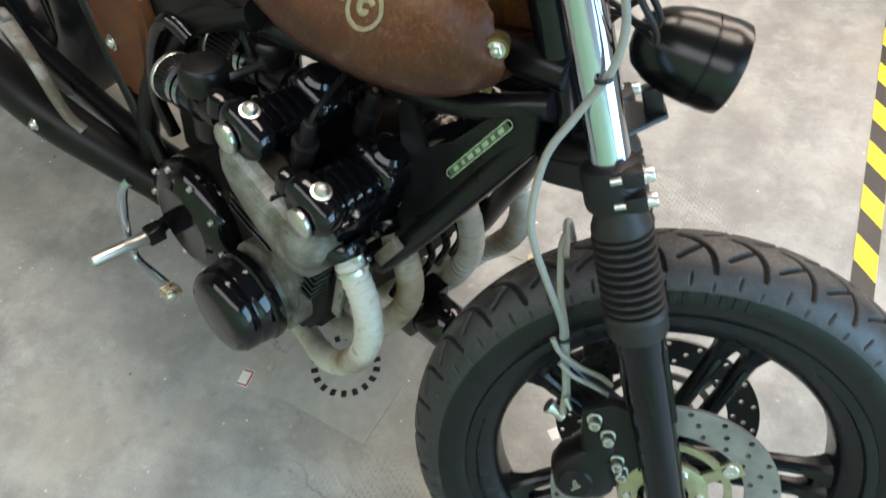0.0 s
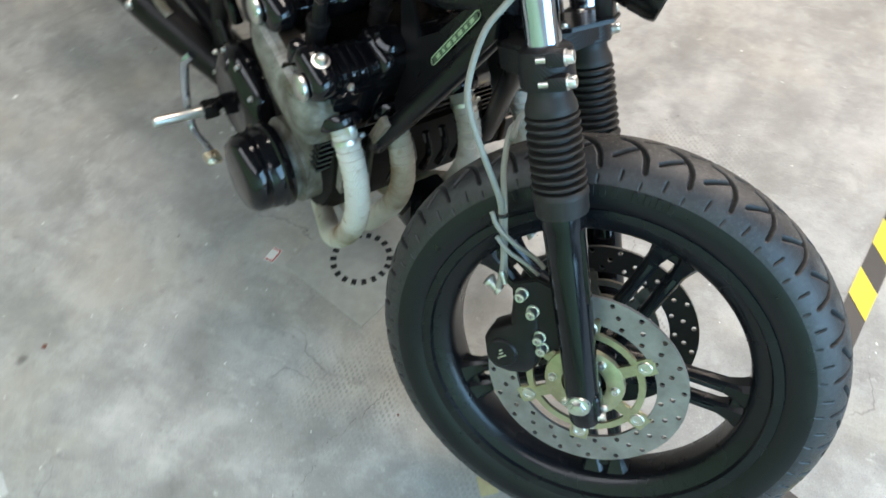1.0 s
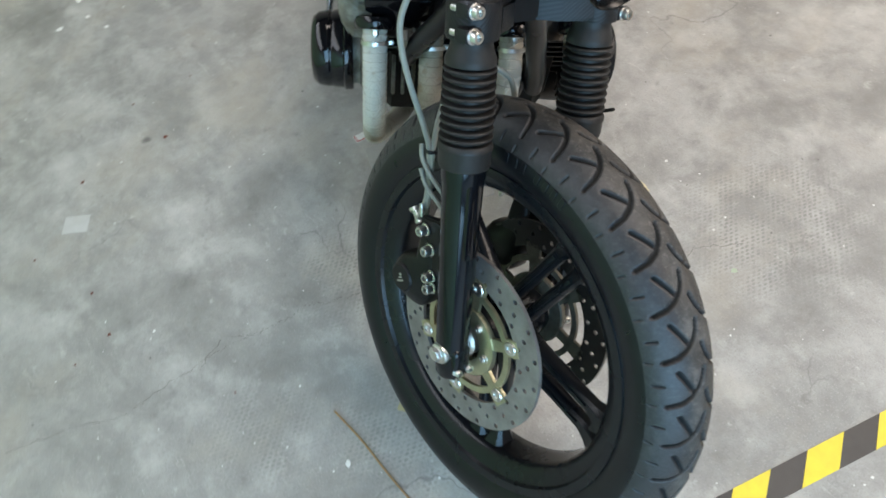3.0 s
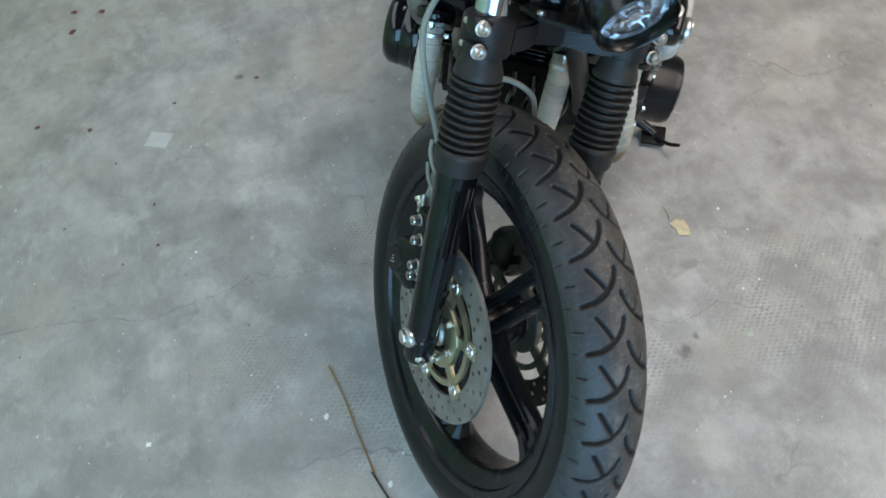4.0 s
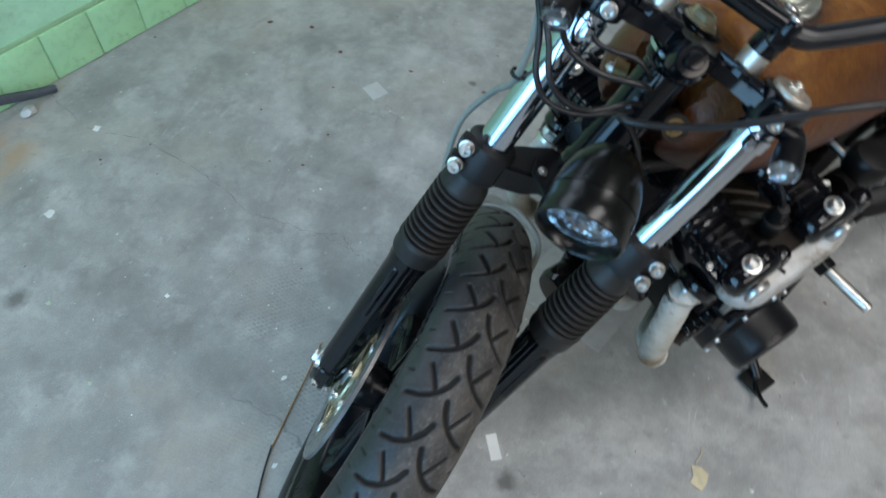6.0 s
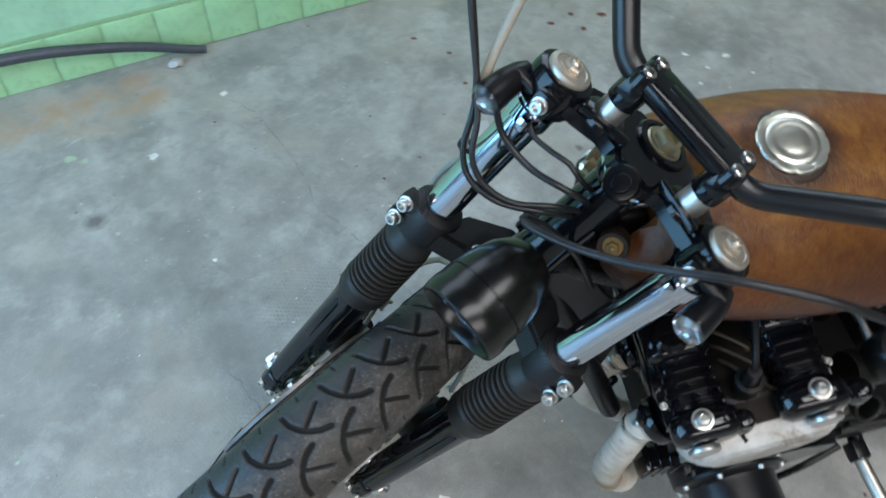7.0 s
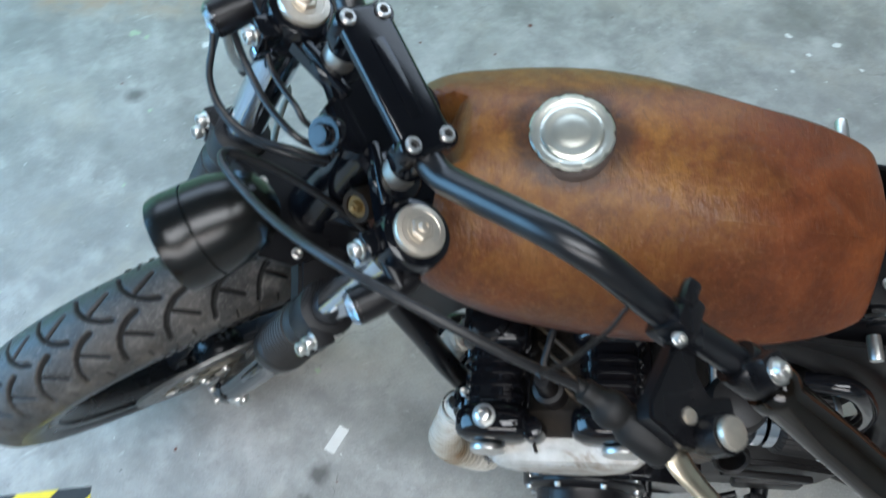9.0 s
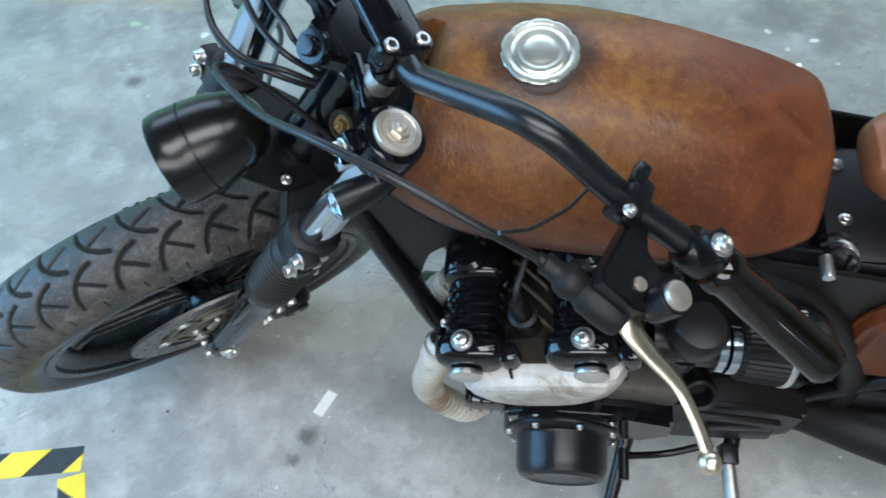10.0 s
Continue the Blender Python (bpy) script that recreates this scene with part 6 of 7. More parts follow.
# -- engine --
ENG = F @ shift(-0.255, 0.004, -0.057) @ pose(0, 0, 0, 0, 16, 0)
bm = bmesh.new()
rings = []
for y, k in ((-0.150, 0.90), (-0.135, 1.0), (0.135, 1.0), (0.150, 0.90)):
    out = [(-0.215, -0.255), (-0.228, -0.37), (-0.270, -0.445), (-0.40, -0.485), (-0.55, -0.485), (-0.645, -0.43), (-0.640, -0.33), (-0.55, -0.285), (-0.42, -0.265), (-0.30, -0.240)]
    cx, cz = -0.42, -0.38
    rings.append([Vector((cx + (x - cx) * k, y, cz + (z - cz) * k)) for x, z in out])
loft(bm, rings)
bmesh.ops.bevel(bm, geom=list(bm.edges), offset=0.010, segments=2, affect="EDGES")
engine = part("engine", bm, SOOTY, moto, "black four-cylinder engine with raw aluminium head", F)
EI = F.inverted() @ ENG

# cylinder block with cooling fins
bm = bmesh.new()
box(bm, (0.150, 0.320, 0.150), shift(-0.004, 0, -0.185), 0.010)
part("cylinder_block", bm, ENGINE_BLACK, engine, "black finned cylinder block", EI)
first = None
for k in range(8):
    mk = EI @ shift(-0.004, 0, -0.136 - 0.0145 * k)
    if first is None:
        bm = bmesh.new()
        box(bm, (0.186, 0.346, 0.0045), EYE4, 0.0015, 1)
        first = part("fin", bm, ENGINE_BLACK, engine, m=mk)
    else:
        again(first, mk)

# black head with raw cast ends
bm = bmesh.new()
box(bm, (0.206, 0.350, 0.094), shift(0, 0, -0.084), 0.008)
part("cylinder_head", bm, ENGINE_BLACK, engine, "black cylinder head", EI)
for sgn in (-1, 1):
    bm = bmesh.new()
    rings = []
    for y, k, q in ((0.160, 1.0, 1.0), (0.186, 1.0, 0.985), (0.199, 0.95, 0.93), (0.208, 0.86, 0.83), (0.214, 0.74, 0.70), (0.216, 0.60, 0.58)):
        out = [(-0.096, -0.044), (-0.100, -0.066), (-0.090, -0.090), (-0.066, -0.108), (-0.030, -0.120), (0.030, -0.132), (0.070, -0.148), (0.096, -0.146), (0.106, -0.115), (0.108, -0.080), (0.098, -0.050), (0.070, -0.042), (-0.070, -0.040)]
        if sgn > 0:
            out = [(-0.106, -0.050), (-0.109, -0.074), (-0.100, -0.100), (-0.072, -0.122), (-0.030, -0.136), (0.024, -0.139), (0.058, -0.131), (0.084, -0.112), (0.096, -0.088), (0.092, -0.064), (0.076, -0.046), (0.030, -0.043), (-0.070, -0.042)]
        rings.append([Vector((x * q, (y + (0.12 * (y - 0.160) if sgn > 0 else 0.0)) * sgn, -0.085 + (z + 0.085) * k)) for x, z in out])
    loft(bm, rings)
    bmesh.ops.bevel(bm, geom=[e for e in bm.edges if e.calc_length() > 0.018], offset=0.004, segments=2, affect="EDGES")
    part("head_end_casting", bm, CAST_ALU if sgn < 0 else PALE_CAST, engine, "raw cast aluminium head end, stained" if sgn < 0 else "pale cast aluminium head end with brown stains", EI)
    for k in range(3):
        bm = bmesh.new()
        box(bm, (0.034, 0.010, 0.005), shift(0.070, 0.196 * sgn, -0.116 - 0.013 * k), 0.0015)
        part("casting_rib", bm, CAST_ALU, engine, m=EI)



def cover_section(y, half, top, c):
    """A rounded, flat-bottomed section of a cam cover, across the bike's length."""
    ring = []
    for k in range(28):
        a = 2 * math.pi * k / 28
        u, v = math.cos(a), math.sin(a)
        ring.append(Vector((c + half * math.copysign(abs(u) ** 0.72, u), y, -0.046 + (top + 0.046) * (0.5 + 0.5 * math.copysign(abs(v) ** 0.78, v)))))
    return ring


for xs in (-1, 1):
    bm = bmesh.new()
    prof = [(0.0, 0.029, -0.004), (0.050, 0.030, -0.003), (0.054, 0.037, 0.003), (0.060, 0.039, 0.005), (0.094, 0.039, 0.005), (0.100, 0.037, 0.002), (0.104, 0.031, -0.006), (0.110, 0.0300, -0.007), (0.164, 0.0300, -0.007), (0.168, 0.034, -0.002), (0.172, 0.039, 0.002), (0.178, 0.0410, 0.004), (0.193, 0.0410, 0.003), (0.199, 0.038, -0.001), (0.203, 0.030, -0.010)]
    both = [(-y, h, z) for y, h, z in prof[:0:-1]] + prof
    loft(bm, [cover_section(y, h, z, 0.062 * xs) for y, h, z in both])
    for y in (-0.190, 0.190):
        lathe(bm, [(0, -0.040), (0.013, -0.040), (0.0135, -0.018), (0.012, -0.012), (0.008, -0.010), (0, -0.0095)], 22, shift(0.066 * xs - 0.046, y, 0))
    for y in (-0.077, 0.077):
        lathe(bm, [(0, -0.01), (0.024, -0.01), (0.023, 0.009), (0.018, 0.014), (0, 0.015)], 26, shift(0.066 * xs, y, 0))
    part("cam_cover", bm, ENGINE_BLACK, engine, "gloss black ribbed cam cover", EI)
    first = None
    for y in (-0.157, -0.1435, -0.130, -0.1165, -0.040, -0.025, 0.025, 0.040, 0.1165, 0.130, 0.1435, 0.157):
        mk = EI @ shift(0, y, 0)
        if first is None:
            bm = bmesh.new()
            loft(bm, [cover_section(q, h, z, 0.062 * xs) for q, h, z in ((-0.0036, 0.0302, -0.0066), (-0.0020, 0.0330, -0.0032), (0.0020, 0.0330, -0.0032), (0.0036, 0.0302, -0.0066))])
            first = part("cover_rib", bm, ENGINE_BLACK, engine, m=mk)
        else:
            again(first, mk)
    for y in (-0.182, 0.182):
        part("cover_bolt", dome_bolt(0.0092, 0.008), STEEL, engine, m=EI @ shift(0.066 * xs, y, 0.0035))
    for sgn in (-1, 1):
        bm = bmesh.new()
        lathe(bm, [(0, 0), (0.0185, 0), (0.0195, 0.002), (0.0190, 0.006), (0.0160, 0.0085), (0, 0.0095)], 30)
        part("cam_end_cap", bm, STEEL, engine, "plated cam end plug", EI @ at_y(0.070 * xs, 0.206 * sgn, -0.033, sgn < 0))
        for dx in (-0.028, 0.030):
            part("cover_screw", socket_bolt(0.0040, 0.006), STEEL, engine, m=EI @ shift(0.068 * xs + dx, 0.150 * sgn, -0.026))
            part("cover_screw", socket_bolt(0.0040, 0.006), STEEL, engine, m=EI @ shift(0.068 * xs + dx, 0.020 * sgn, -0.026))

bm = bmesh.new()
box(bm, (0.060, 0.388, 0.012), shift(0, 0, -0.043), 0.003)
part("plug_valley", bm, GRIME, engine, "greasy brown plug valley", EI)
for sgn in (-1, 1):
    bm = bmesh.new()
    box(bm, (0.0035, 0.030, 0.060), shift(0.024, 0.196 * sgn, -0.072) @ pose(0, 0, 0, 0, 0, 18 * sgn), 0.001)
    part("casting_joint", bm, GRIME, engine, "dark greasy joint in the head casting", EI)
# plug caps and leads in the valley
for y in (-0.152, -0.054, 0.054, 0.152):
    bm = bmesh.new()
    lathe(bm, [(0, -0.05), (0.014, -0.05), (0.0145, -0.015), (0.0120, -0.010), (0.0095, 0.010), (0.0095, 0.030), (0.0075, 0.036), (0, 0.037)], 18, shift(0, y, 0))
    lathe(bm, [(0.012, -0.004), (0.0165, -0.004), (0.0165, 0.002), (0.0115, 0.004)], 18, shift(0, y, 0))
    part("plug_cap", bm, PLUG_RUBBER, engine, "dusty black spark plug cap", EI)
    bm = bmesh.new()
    sweep(bm, [(0, y, 0.030), (-0.004, y * 0.92, 0.050), (-0.020, y * 0.6, 0.062), (-0.030, y * 0.3, 0.066)], 0.0038, 8, 6)
    part("plug_lead", bm, PLUG_RUBBER if abs(y) > 0.1 else WIRE_BROWN, engine, "spark plug lead", EI)
for k in range(3):
    bm = bmesh.new()
    sweep(bm, [(-0.040 + 0.012 * k, 0.168 - 0.030 * k, -0.044), (-0.018, 0.150 - 0.022 * k, -0.030), (0.004 + 0.006 * k, 0.128 - 0.026 * k, -0.026), (0.022, 0.100 - 0.014 * k, -0.048)], 0.0024, 7, 5)
    part("valley_wire", bm, WIRE_BROWN, engine, "dirty brown wire in the plug valley", EI)

# crank end covers
bm = bmesh.new()
lathe(bm, [(0, -0.030), (0.082, -0.030), (0.084, 0.004), (0.082, 0.040), (0.074, 0.046), (0.066, 0.047), (0.0635, 0.051), (0.0625, 0.088), (0.058, 0.099), (0.049, 0.103), (0.046, 0.101), (0.030, 0.1015), (0, 0.1015)], 48, at_y(-0.335, 0.176, -0.362))
part("alternator_cover", bm, SATIN, engine, "black round alternator cover")
first = None
for k in range(8):
    m = at_y(-0.335 + 0.076 * math.cos(k * 0.785 + 0.2), 0.219, -0.362 + 0.076 * math.sin(k * 0.785 + 0.2))
    if first is None:
        first = part("case_screw", socket_bolt(0.0045, 0.005), STEEL, engine, m=m)
    else:
        again(first, m)
bm = bmesh.new()
plate(bm, [(-0.250, -0.285), (-0.262, -0.36), (-0.45, -0.37), (-0.480, -0.33), (-0.470, -0.275), (-0.41, -0.255), (-0.28, -0.262)], 0.040, bevel=0.004)
moved(bm, shift(0, 0.150, 0) @ Matrix(((1, 0, 0, 0), (0, 0, 1.6, 0), (0, 1, 0, 0), (0, 0, 0, 1))))
part("case_flange", bm, ENGINE_BLACK, engine)
bm = bmesh.new()
box(bm, (0.10, 0.045, 0.060), shift(-0.425, 0.165, -0.245) @ pose(0, 0, 0, 0, -6, 0), 0.012, 3)
part("upper_case", bm, simple("grimy_grey_case", (0.055, 0.047, 0.037), 0.6, scale=70, grain=0.6, bump=0.4), engine, "dull grey upper crankcase casting")
bm = bmesh.new()
box(bm, (0.060, 0.034, 0.050), shift(-0.225, 0.178, -0.325), 0.007)
for k in range(4):
    box(bm, (0.004, 0.037, 0.054), shift(-0.248 + 0.015 * k, 0.178, -0.325), 0.001, 1)
part("terminal_block", bm, ENGINE_BLACK, engine, "ribbed black terminal cover")
bm = bmesh.new()
plate(bm, [(-0.44, -0.30), (-0.45, -0.43), (-0.52, -0.475), (-0.62, -0.46), (-0.67, -0.40), (-0.66, -0.31), (-0.58, -0.275), (-0.50, -0.270)], 0.040, bevel=0.006)
moved(bm, shift(0, 0.140, 0) @ Matrix(((1, 0, 0, 0), (0, 0, 1, 0), (0, 1, 0, 0), (0, 0, 0, 1))))
part("gearbox_cover", bm, MATT, engine, "grimy black gearbox cover")
bm = bmesh.new()
lathe(bm, [(0, -0.020), (0.072, -0.020), (0.073, 0.010), (0.060, 0.014), (0.058, 0.030), (0, 0.030)], 44, at_y(-0.326, -0.166, -0.355, True))
box(bm, (0.070, 0.040, 0.110), shift(-0.285, -0.150, -0.285) @ pose(0, 0, 0, 0, 14, 0), 0.010)
part("ignition_housing", bm, CAST_ALU, engine, "raw aluminium ignition housing")
bm = bmesh.new()
lathe(bm, [(0, 0.026), (0.0700, 0.026), (0.0715, 0.030), (0.0715, 0.040), (0.0680, 0.043), (0.0670, 0.060), (0.0655, 0.062), (0.0655, 0.066), (0.0665, 0.068), (0.0640, 0.086), (0.056, 0.096), (0.042, 0.0995), (0, 0.1015)], 44, at_y(-0.326, -0.166, -0.355, True))
part("ignition_cover", bm, ENGINE_BLACK, engine, "gloss black ignition cover")
bm = bmesh.new()
lathe(bm, [(0, 0.0), (0.100, 0.0), (0.102, 0.006), (0.100, 0.022), (0.092, 0.034), (0.070, 0.042), (0.064, 0.044), (0.060, 0.0425), (0, 0.044)], 52, at_y(-0.520, -0.150, -0.365, True))
part("clutch_cover", bm, ENGINE_BLACK, engine, "gloss black round clutch cover")
first = None
for k in range(10):
    m = at_y(-0.520 + 0.093 * math.cos(k * 0.628), -0.182, -0.365 + 0.093 * math.sin(k * 0.628), True)
    if first is None:
        first = part("case_screw", socket_bolt(0.0045, 0.006), STEEL, engine, m=m)
    else:
        again(first, m)
bm = bmesh.new()
lathe(bm, [(0, -0.060), (0.020, -0.060), (0.020, 0.000), (0.022, 0.003), (0.022, 0.008), (0.019, 0.010), (0.016, 0.008), (0.015, -0.020), (0, -0.020)], 30, shift(-0.488, 0.182, -0.215) @ pose(0, 0, 0, -48, 0, 0))
box(bm, (0.090, 0.016, 0.050), shift(-0.590, 0.184, -0.385) @ pose(0, 0, 0, 0, 12, 0), 0.006)
box(bm, (0.120, 0.010, 0.016), shift(-0.560, 0.190, -0.300) @ pose(0, 0, 0, 0, -8, 0), 0.004)
part("sprocket_cover", bm, MATT, engine)
bm = bmesh.new()
lathe(bm, [(0, -0.016), (0.0055, -0.016), (0.0055, -0.004), (0.0075, -0.003), (0.0075, 0.004), (0.0050, 0.006), (0.0050, 0.014), (0, 0.014)], 14, shift(-0.392, 0.158, -0.128) @ pose(0, 0, 0, -30, 20, 0))
part("pipe_union", bm, LEVER, engine, "small brass pipe union")

bm = bmesh.new()
for k in range(4):
    box(bm, (0.016, 0.006, 0.085), shift(-0.206, -0.140 + 0.016 * k, -0.300) @ pose(0, 0, 0, 0, 8, 0), 0.002)
part("case_ribs", bm, CAST_ALU, engine, "dirty raw aluminium case ribs")
bm = bmesh.new()
box(bm, (0.017, 0.010, 0.062), shift(-0.144, -0.113, -0.176) @ pose(0, 0, 0, 0, 29, 0), 0.002)
box(bm, (0.003, 0.012, 0.050), shift(-0.144, -0.114, -0.176) @ pose(0, 0, 0, 0, 29, 0), 0.001)
part("engine_mount", bm, simple("tan_worn_plate", (0.15, 0.12, 0.09), 0.55, scale=120, grain=0.4), engine, "worn tan engine mount plate")
# oil cooler hoses and clutter ahead of the block
bm = bmesh.new()
box(bm, (0.040, 0.080, 0.070), shift(-0.175, 0.0, -0.40), 0.008)
lathe(bm, [(0, 0), (0.034, 0), (0.036, 0.004), (0.036, 0.050), (0.030, 0.060), (0, 0.062)], 32, shift(-0.165, 0.0, -0.40) @ pose(0, 0, 0, 0, 90, 0))
part("oil_filter", bm, ENGINE_BLACK, engine, "black oil filter housing ahead of the crankcase")
for k in range(6):
    bm = bmesh.new()
    sweep(bm, [(-0.168, 0.030 * (k - 2.5), -0.235), (-0.158, 0.030 * (k - 2.5) + 0.004, -0.27), (-0.168, 0.030 * (k - 2.5), -0.31)], 0.006, 8, 4)
    part("oil_pipe", bm, ENGINE_BLACK, engine)

# -- exhaust --


def header(y, label):
    """A wrapped header: the wrap's overlapping turns stand out as low ridges."""
    back = 0.014 if y > 0 else 0.0
    pts = [(-0.178, y, -0.176), (-0.160, y, -0.198), (-0.138 - back, y * (1 + 4 * back), -0.236), (-0.128 - back, y * (1 + 9 * back), -0.285), (-0.136 - back, y * (1 + 11 * back), -0.335), (-0.156 - back, y * (1 + 11 * back), -0.378), (-0.186 - back, y * (0.99 + 10 * back), -0.420), (-0.236, y * 0.92, -0.468), (-0.300, y * 0.76, -0.512), (-0.37, y * 0.6, -0.545), (-0.44, y * 0.45, -0.556)]
    if abs(y) < 0.1:
        wide = 1.25 if y < 0 else 1.0
        pts = [(-0.186, y * wide, -0.190), (-0.168, y * wide, -0.212), (-0.150, y * wide, -0.240), (-0.141, y * wide, -0.282), (-0.149, y * wide, -0.325), (-0.167, y * wide, -0.366), (-0.197, y * wide, -0.413), (-0.226, y * wide, -0.456), (-0.268, y * 1.1, -0.502), (-0.36, y * 0.8, -0.545), (-0.44, y * 0.6, -0.556)]
    path = spline(pts, 40)
    bm = bmesh.new()
    length, rad = 0.0, []
    for i, p in enumerate(path):
        length += (p - path[max(i - 1, 0)]).length
        f = (length / 0.0125) % 1.0
        rad.append((0.0180 + 0.0013 * (1 - f) if f < 0.85 else 0.0176) * (1.10 if y > 0.1 else 1.0))
    sweep(bm, path, rad, 24, 1)
    pipe = part("exhaust_header", bm, WRAP, moto, label, F, crease=60)
    bm = bmesh.new()
    lathe(bm, [(0.0195, -0.003), (0.0215, -0.003), (0.0215, 0.003), (0.0195, 0.003), (0.0195, -0.003)], 28, along(pts[1], pts[2]) @ shift(0, 0, -0.006))
    box(bm, (0.010, 0.009, 0.007), along(pts[1], pts[2]) @ shift(0.023, 0, -0.006), 0.0015)
    part("wrap_clamp", bm, STEEL, pipe, "bright steel wrap clamp")
    bm = bmesh.new()
    lathe(bm, [(0.016, -0.006), (0.030, -0.006), (0.031, -0.002), (0.031, 0.008), (0.028, 0.012), (0.016, 0.012), (0.016, -0.006)], 28, along(pts[0], pts[1]) @ shift(0, 0, -0.008))
    part("port_flange", bm, ENGINE_BLACK, pipe, "black port flange")
    for s in (-1, 1):
        part("flange_nut", flange_nut(0.0055, 0.009), STEEL, pipe, m=along(pts[0], pts[1]) @ shift(0.026 * s * 0, 0.026 * s, 0.004))
    return pipe


for y in (-0.155, 0.155):
    header(y, "outer exhaust header in pale heat wrap, scorched brown")
for y in (-0.055, 0.055):
    header(y, "inner exhaust header in tan heat wrap, scorched brown")
for sgn in (-1, 1):
    frame_tube("collector", [(-0.40, 0.0, -0.556), (-0.50, 0.02 * sgn, -0.552), (-0.58, 0.06 * sgn, -0.525), (-0.66, 0.11 * sgn, -0.485)], [0.045, 0.040, 0.034, 0.034], "matt black exhaust collector", MATT, 20)
bm = bmesh.new()
sweep(bm, [(-0.64, -0.100, -0.49), (-0.72, -0.130, -0.455), (-0.80, -0.165, -0.420), (-0.92, -0.205, -0.385), (-1.10, -0.230, -0.355), (-1.35, -0.245, -0.325)], [0.030, 0.032, 0.038, 0.044, 0.046, 0.044], 26, 6)
muffler = part("muffler", bm, MATT, moto, "matt black muffler behind the foot peg", F)
bm = bmesh.new()
sweep(bm, [(-0.64, 0.100, -0.49), (-0.72, 0.130, -0.455), (-0.80, 0.165, -0.420), (-0.92, 0.205, -0.385), (-1.10, 0.230, -0.355), (-1.35, 0.245, -0.325)], [0.030, 0.032, 0.038, 0.044, 0.046, 0.044], 26, 6)
part("muffler", bm, MATT, moto, "matt black muffler behind the gear lever", F)
part("muffler_bolt", dome_bolt(0.008, 0.007), STEEL, muffler, m=at_y(-0.880, -0.250, -0.358, True))

# -- carburettors with pod filters --
for y in (-0.158, -0.054, 0.054, 0.158):
    bm = bmesh.new()
    cm = shift(-0.400, y, -0.098) @ pose(0, 0, 0, 0, -94, 0)
    lathe(bm, [(0, 0.0), (0.024, 0.0), (0.024, 0.030), (0.021, 0.032), (0.021, 0.050), (0.026, 0.052), (0.026, 0.075), (0, 0.075)], 26, cm)
    lathe(bm, [(0, 0), (0.030, 0), (0.032, 0.004), (0.031, 0.030), (0.026, 0.036), (0.014, 0.038), (0, 0.0385)], 28, shift(-0.445, y, -0.080))
    lathe(bm, [(0, 0), (0.022, 0), (0.022, 0.034), (0.018, 0.040), (0, 0.040)], 22, shift(-0.445, y, -0.120) @ pose(0, 0, 0, 180, 0, 0))
    box(bm, (0.030, 0.044, 0.020), shift(-0.440, y, -0.10), 0.004)
    carb = part("carburettor", bm, simple("black_carb_casting", (0.008, 0.0075, 0.0075), 0.32, scale=120, grain=0.35, bump=0.2, spec=0.3), moto, "black constant-velocity carburettor", F)
    bm = bmesh.new()
    lathe(bm, [(0.026, 0), (0.0305, 0), (0.0305, 0.009), (0.026, 0.009)], 28, cm @ shift(0, 0, 0.072))
    lathe(bm, [(0.026, 0.013), (0.0315, 0.013), (0.0315, 0.023), (0.026, 0.023)], 28, cm @ shift(0, 0, 0.072))
    part("hose_clamp", bm, CHROME, carb, "bright steel hose clamp")
    bm = bmesh.new()
    n = 36
    rings = []
    # the filter on the far right is a short stub of the same bore
    cut, thin = (0.030, 0.86) if y < -0.1 else (0.0, 1.0)
    for z, r in ((0.094, 0.028), (0.098, 0.033 * thin), (0.102, 0.035 * thin), (0.150 - cut, 0.038 * thin), (0.156 - cut, 0.036 * thin), (0.158 - cut, 0.030 * thin)):
        rings.append([cm @ Vector(((r + (0.0022 if j % 2 and 0.1 < z < 0.155 - cut else 0)) * math.cos(2 * math.pi * j / (2 * n)), (r + (0.0022 if j % 2 and 0.1 < z < 0.155 - cut else 0)) * math.sin(2 * math.pi * j / (2 * n)), z)) for j in range(2 * n)])
    loft(bm, rings)
    ring = bmesh.new()
    lathe(ring, [(r * thin, z - cut) for r, z in ((0.031, 0.1575), (0.0370, 0.1575), (0.0405, 0.155), (0.0410, 0.150), (0.0395, 0.1485))], 36, cm)
    part("end_ring", ring, STEEL, carb, "bright rim of the filter end")
    part("air_filter", bm, MATT, carb, "pleated black pod air filter", crease=20)
bm = bmesh.new()
lathe(bm, [(0, -0.18), (0.006, -0.18), (0.006, 0.18), (0, 0.18)], 10, shift(-0.430, 0, -0.070) @ ACROSS)
part("throttle_rod", bm, STEEL, moto, "plated throttle linkage rod", F)

# -- dark block with lid and strap, added to hide the floor behind --
bm = bmesh.new()
box(bm, (0.110, 0.165, 0.280), shift(-0.632, 0, -0.225), 0.010, 3)
infill = part("battery_box", bm, MATT, moto, "plain matt black block filling the dark gap between the frame tubes", F)
bm = bmesh.new()
box(bm, (0.118, 0.174, 0.014), shift(-0.632, 0, -0.088), 0.004)
part("lid", bm, SATIN, infill, "black box lid")
bm = bmesh.new()
sweep(bm, [(-0.632, -0.0880, -0.235), (-0.632, -0.0905, -0.100), (-0.632, -0.0890, -0.082), (-0.632, -0.0800, -0.0785), (-0.632, 0.0800, -0.0785), (-0.632, 0.0890, -0.082), (-0.632, 0.0905, -0.100), (-0.632, 0.0880, -0.235)], 0.005, 8, 4)
part("strap", bm, RUBBER, infill, "black rubber strap")

# -- pegs, pedals and stand --


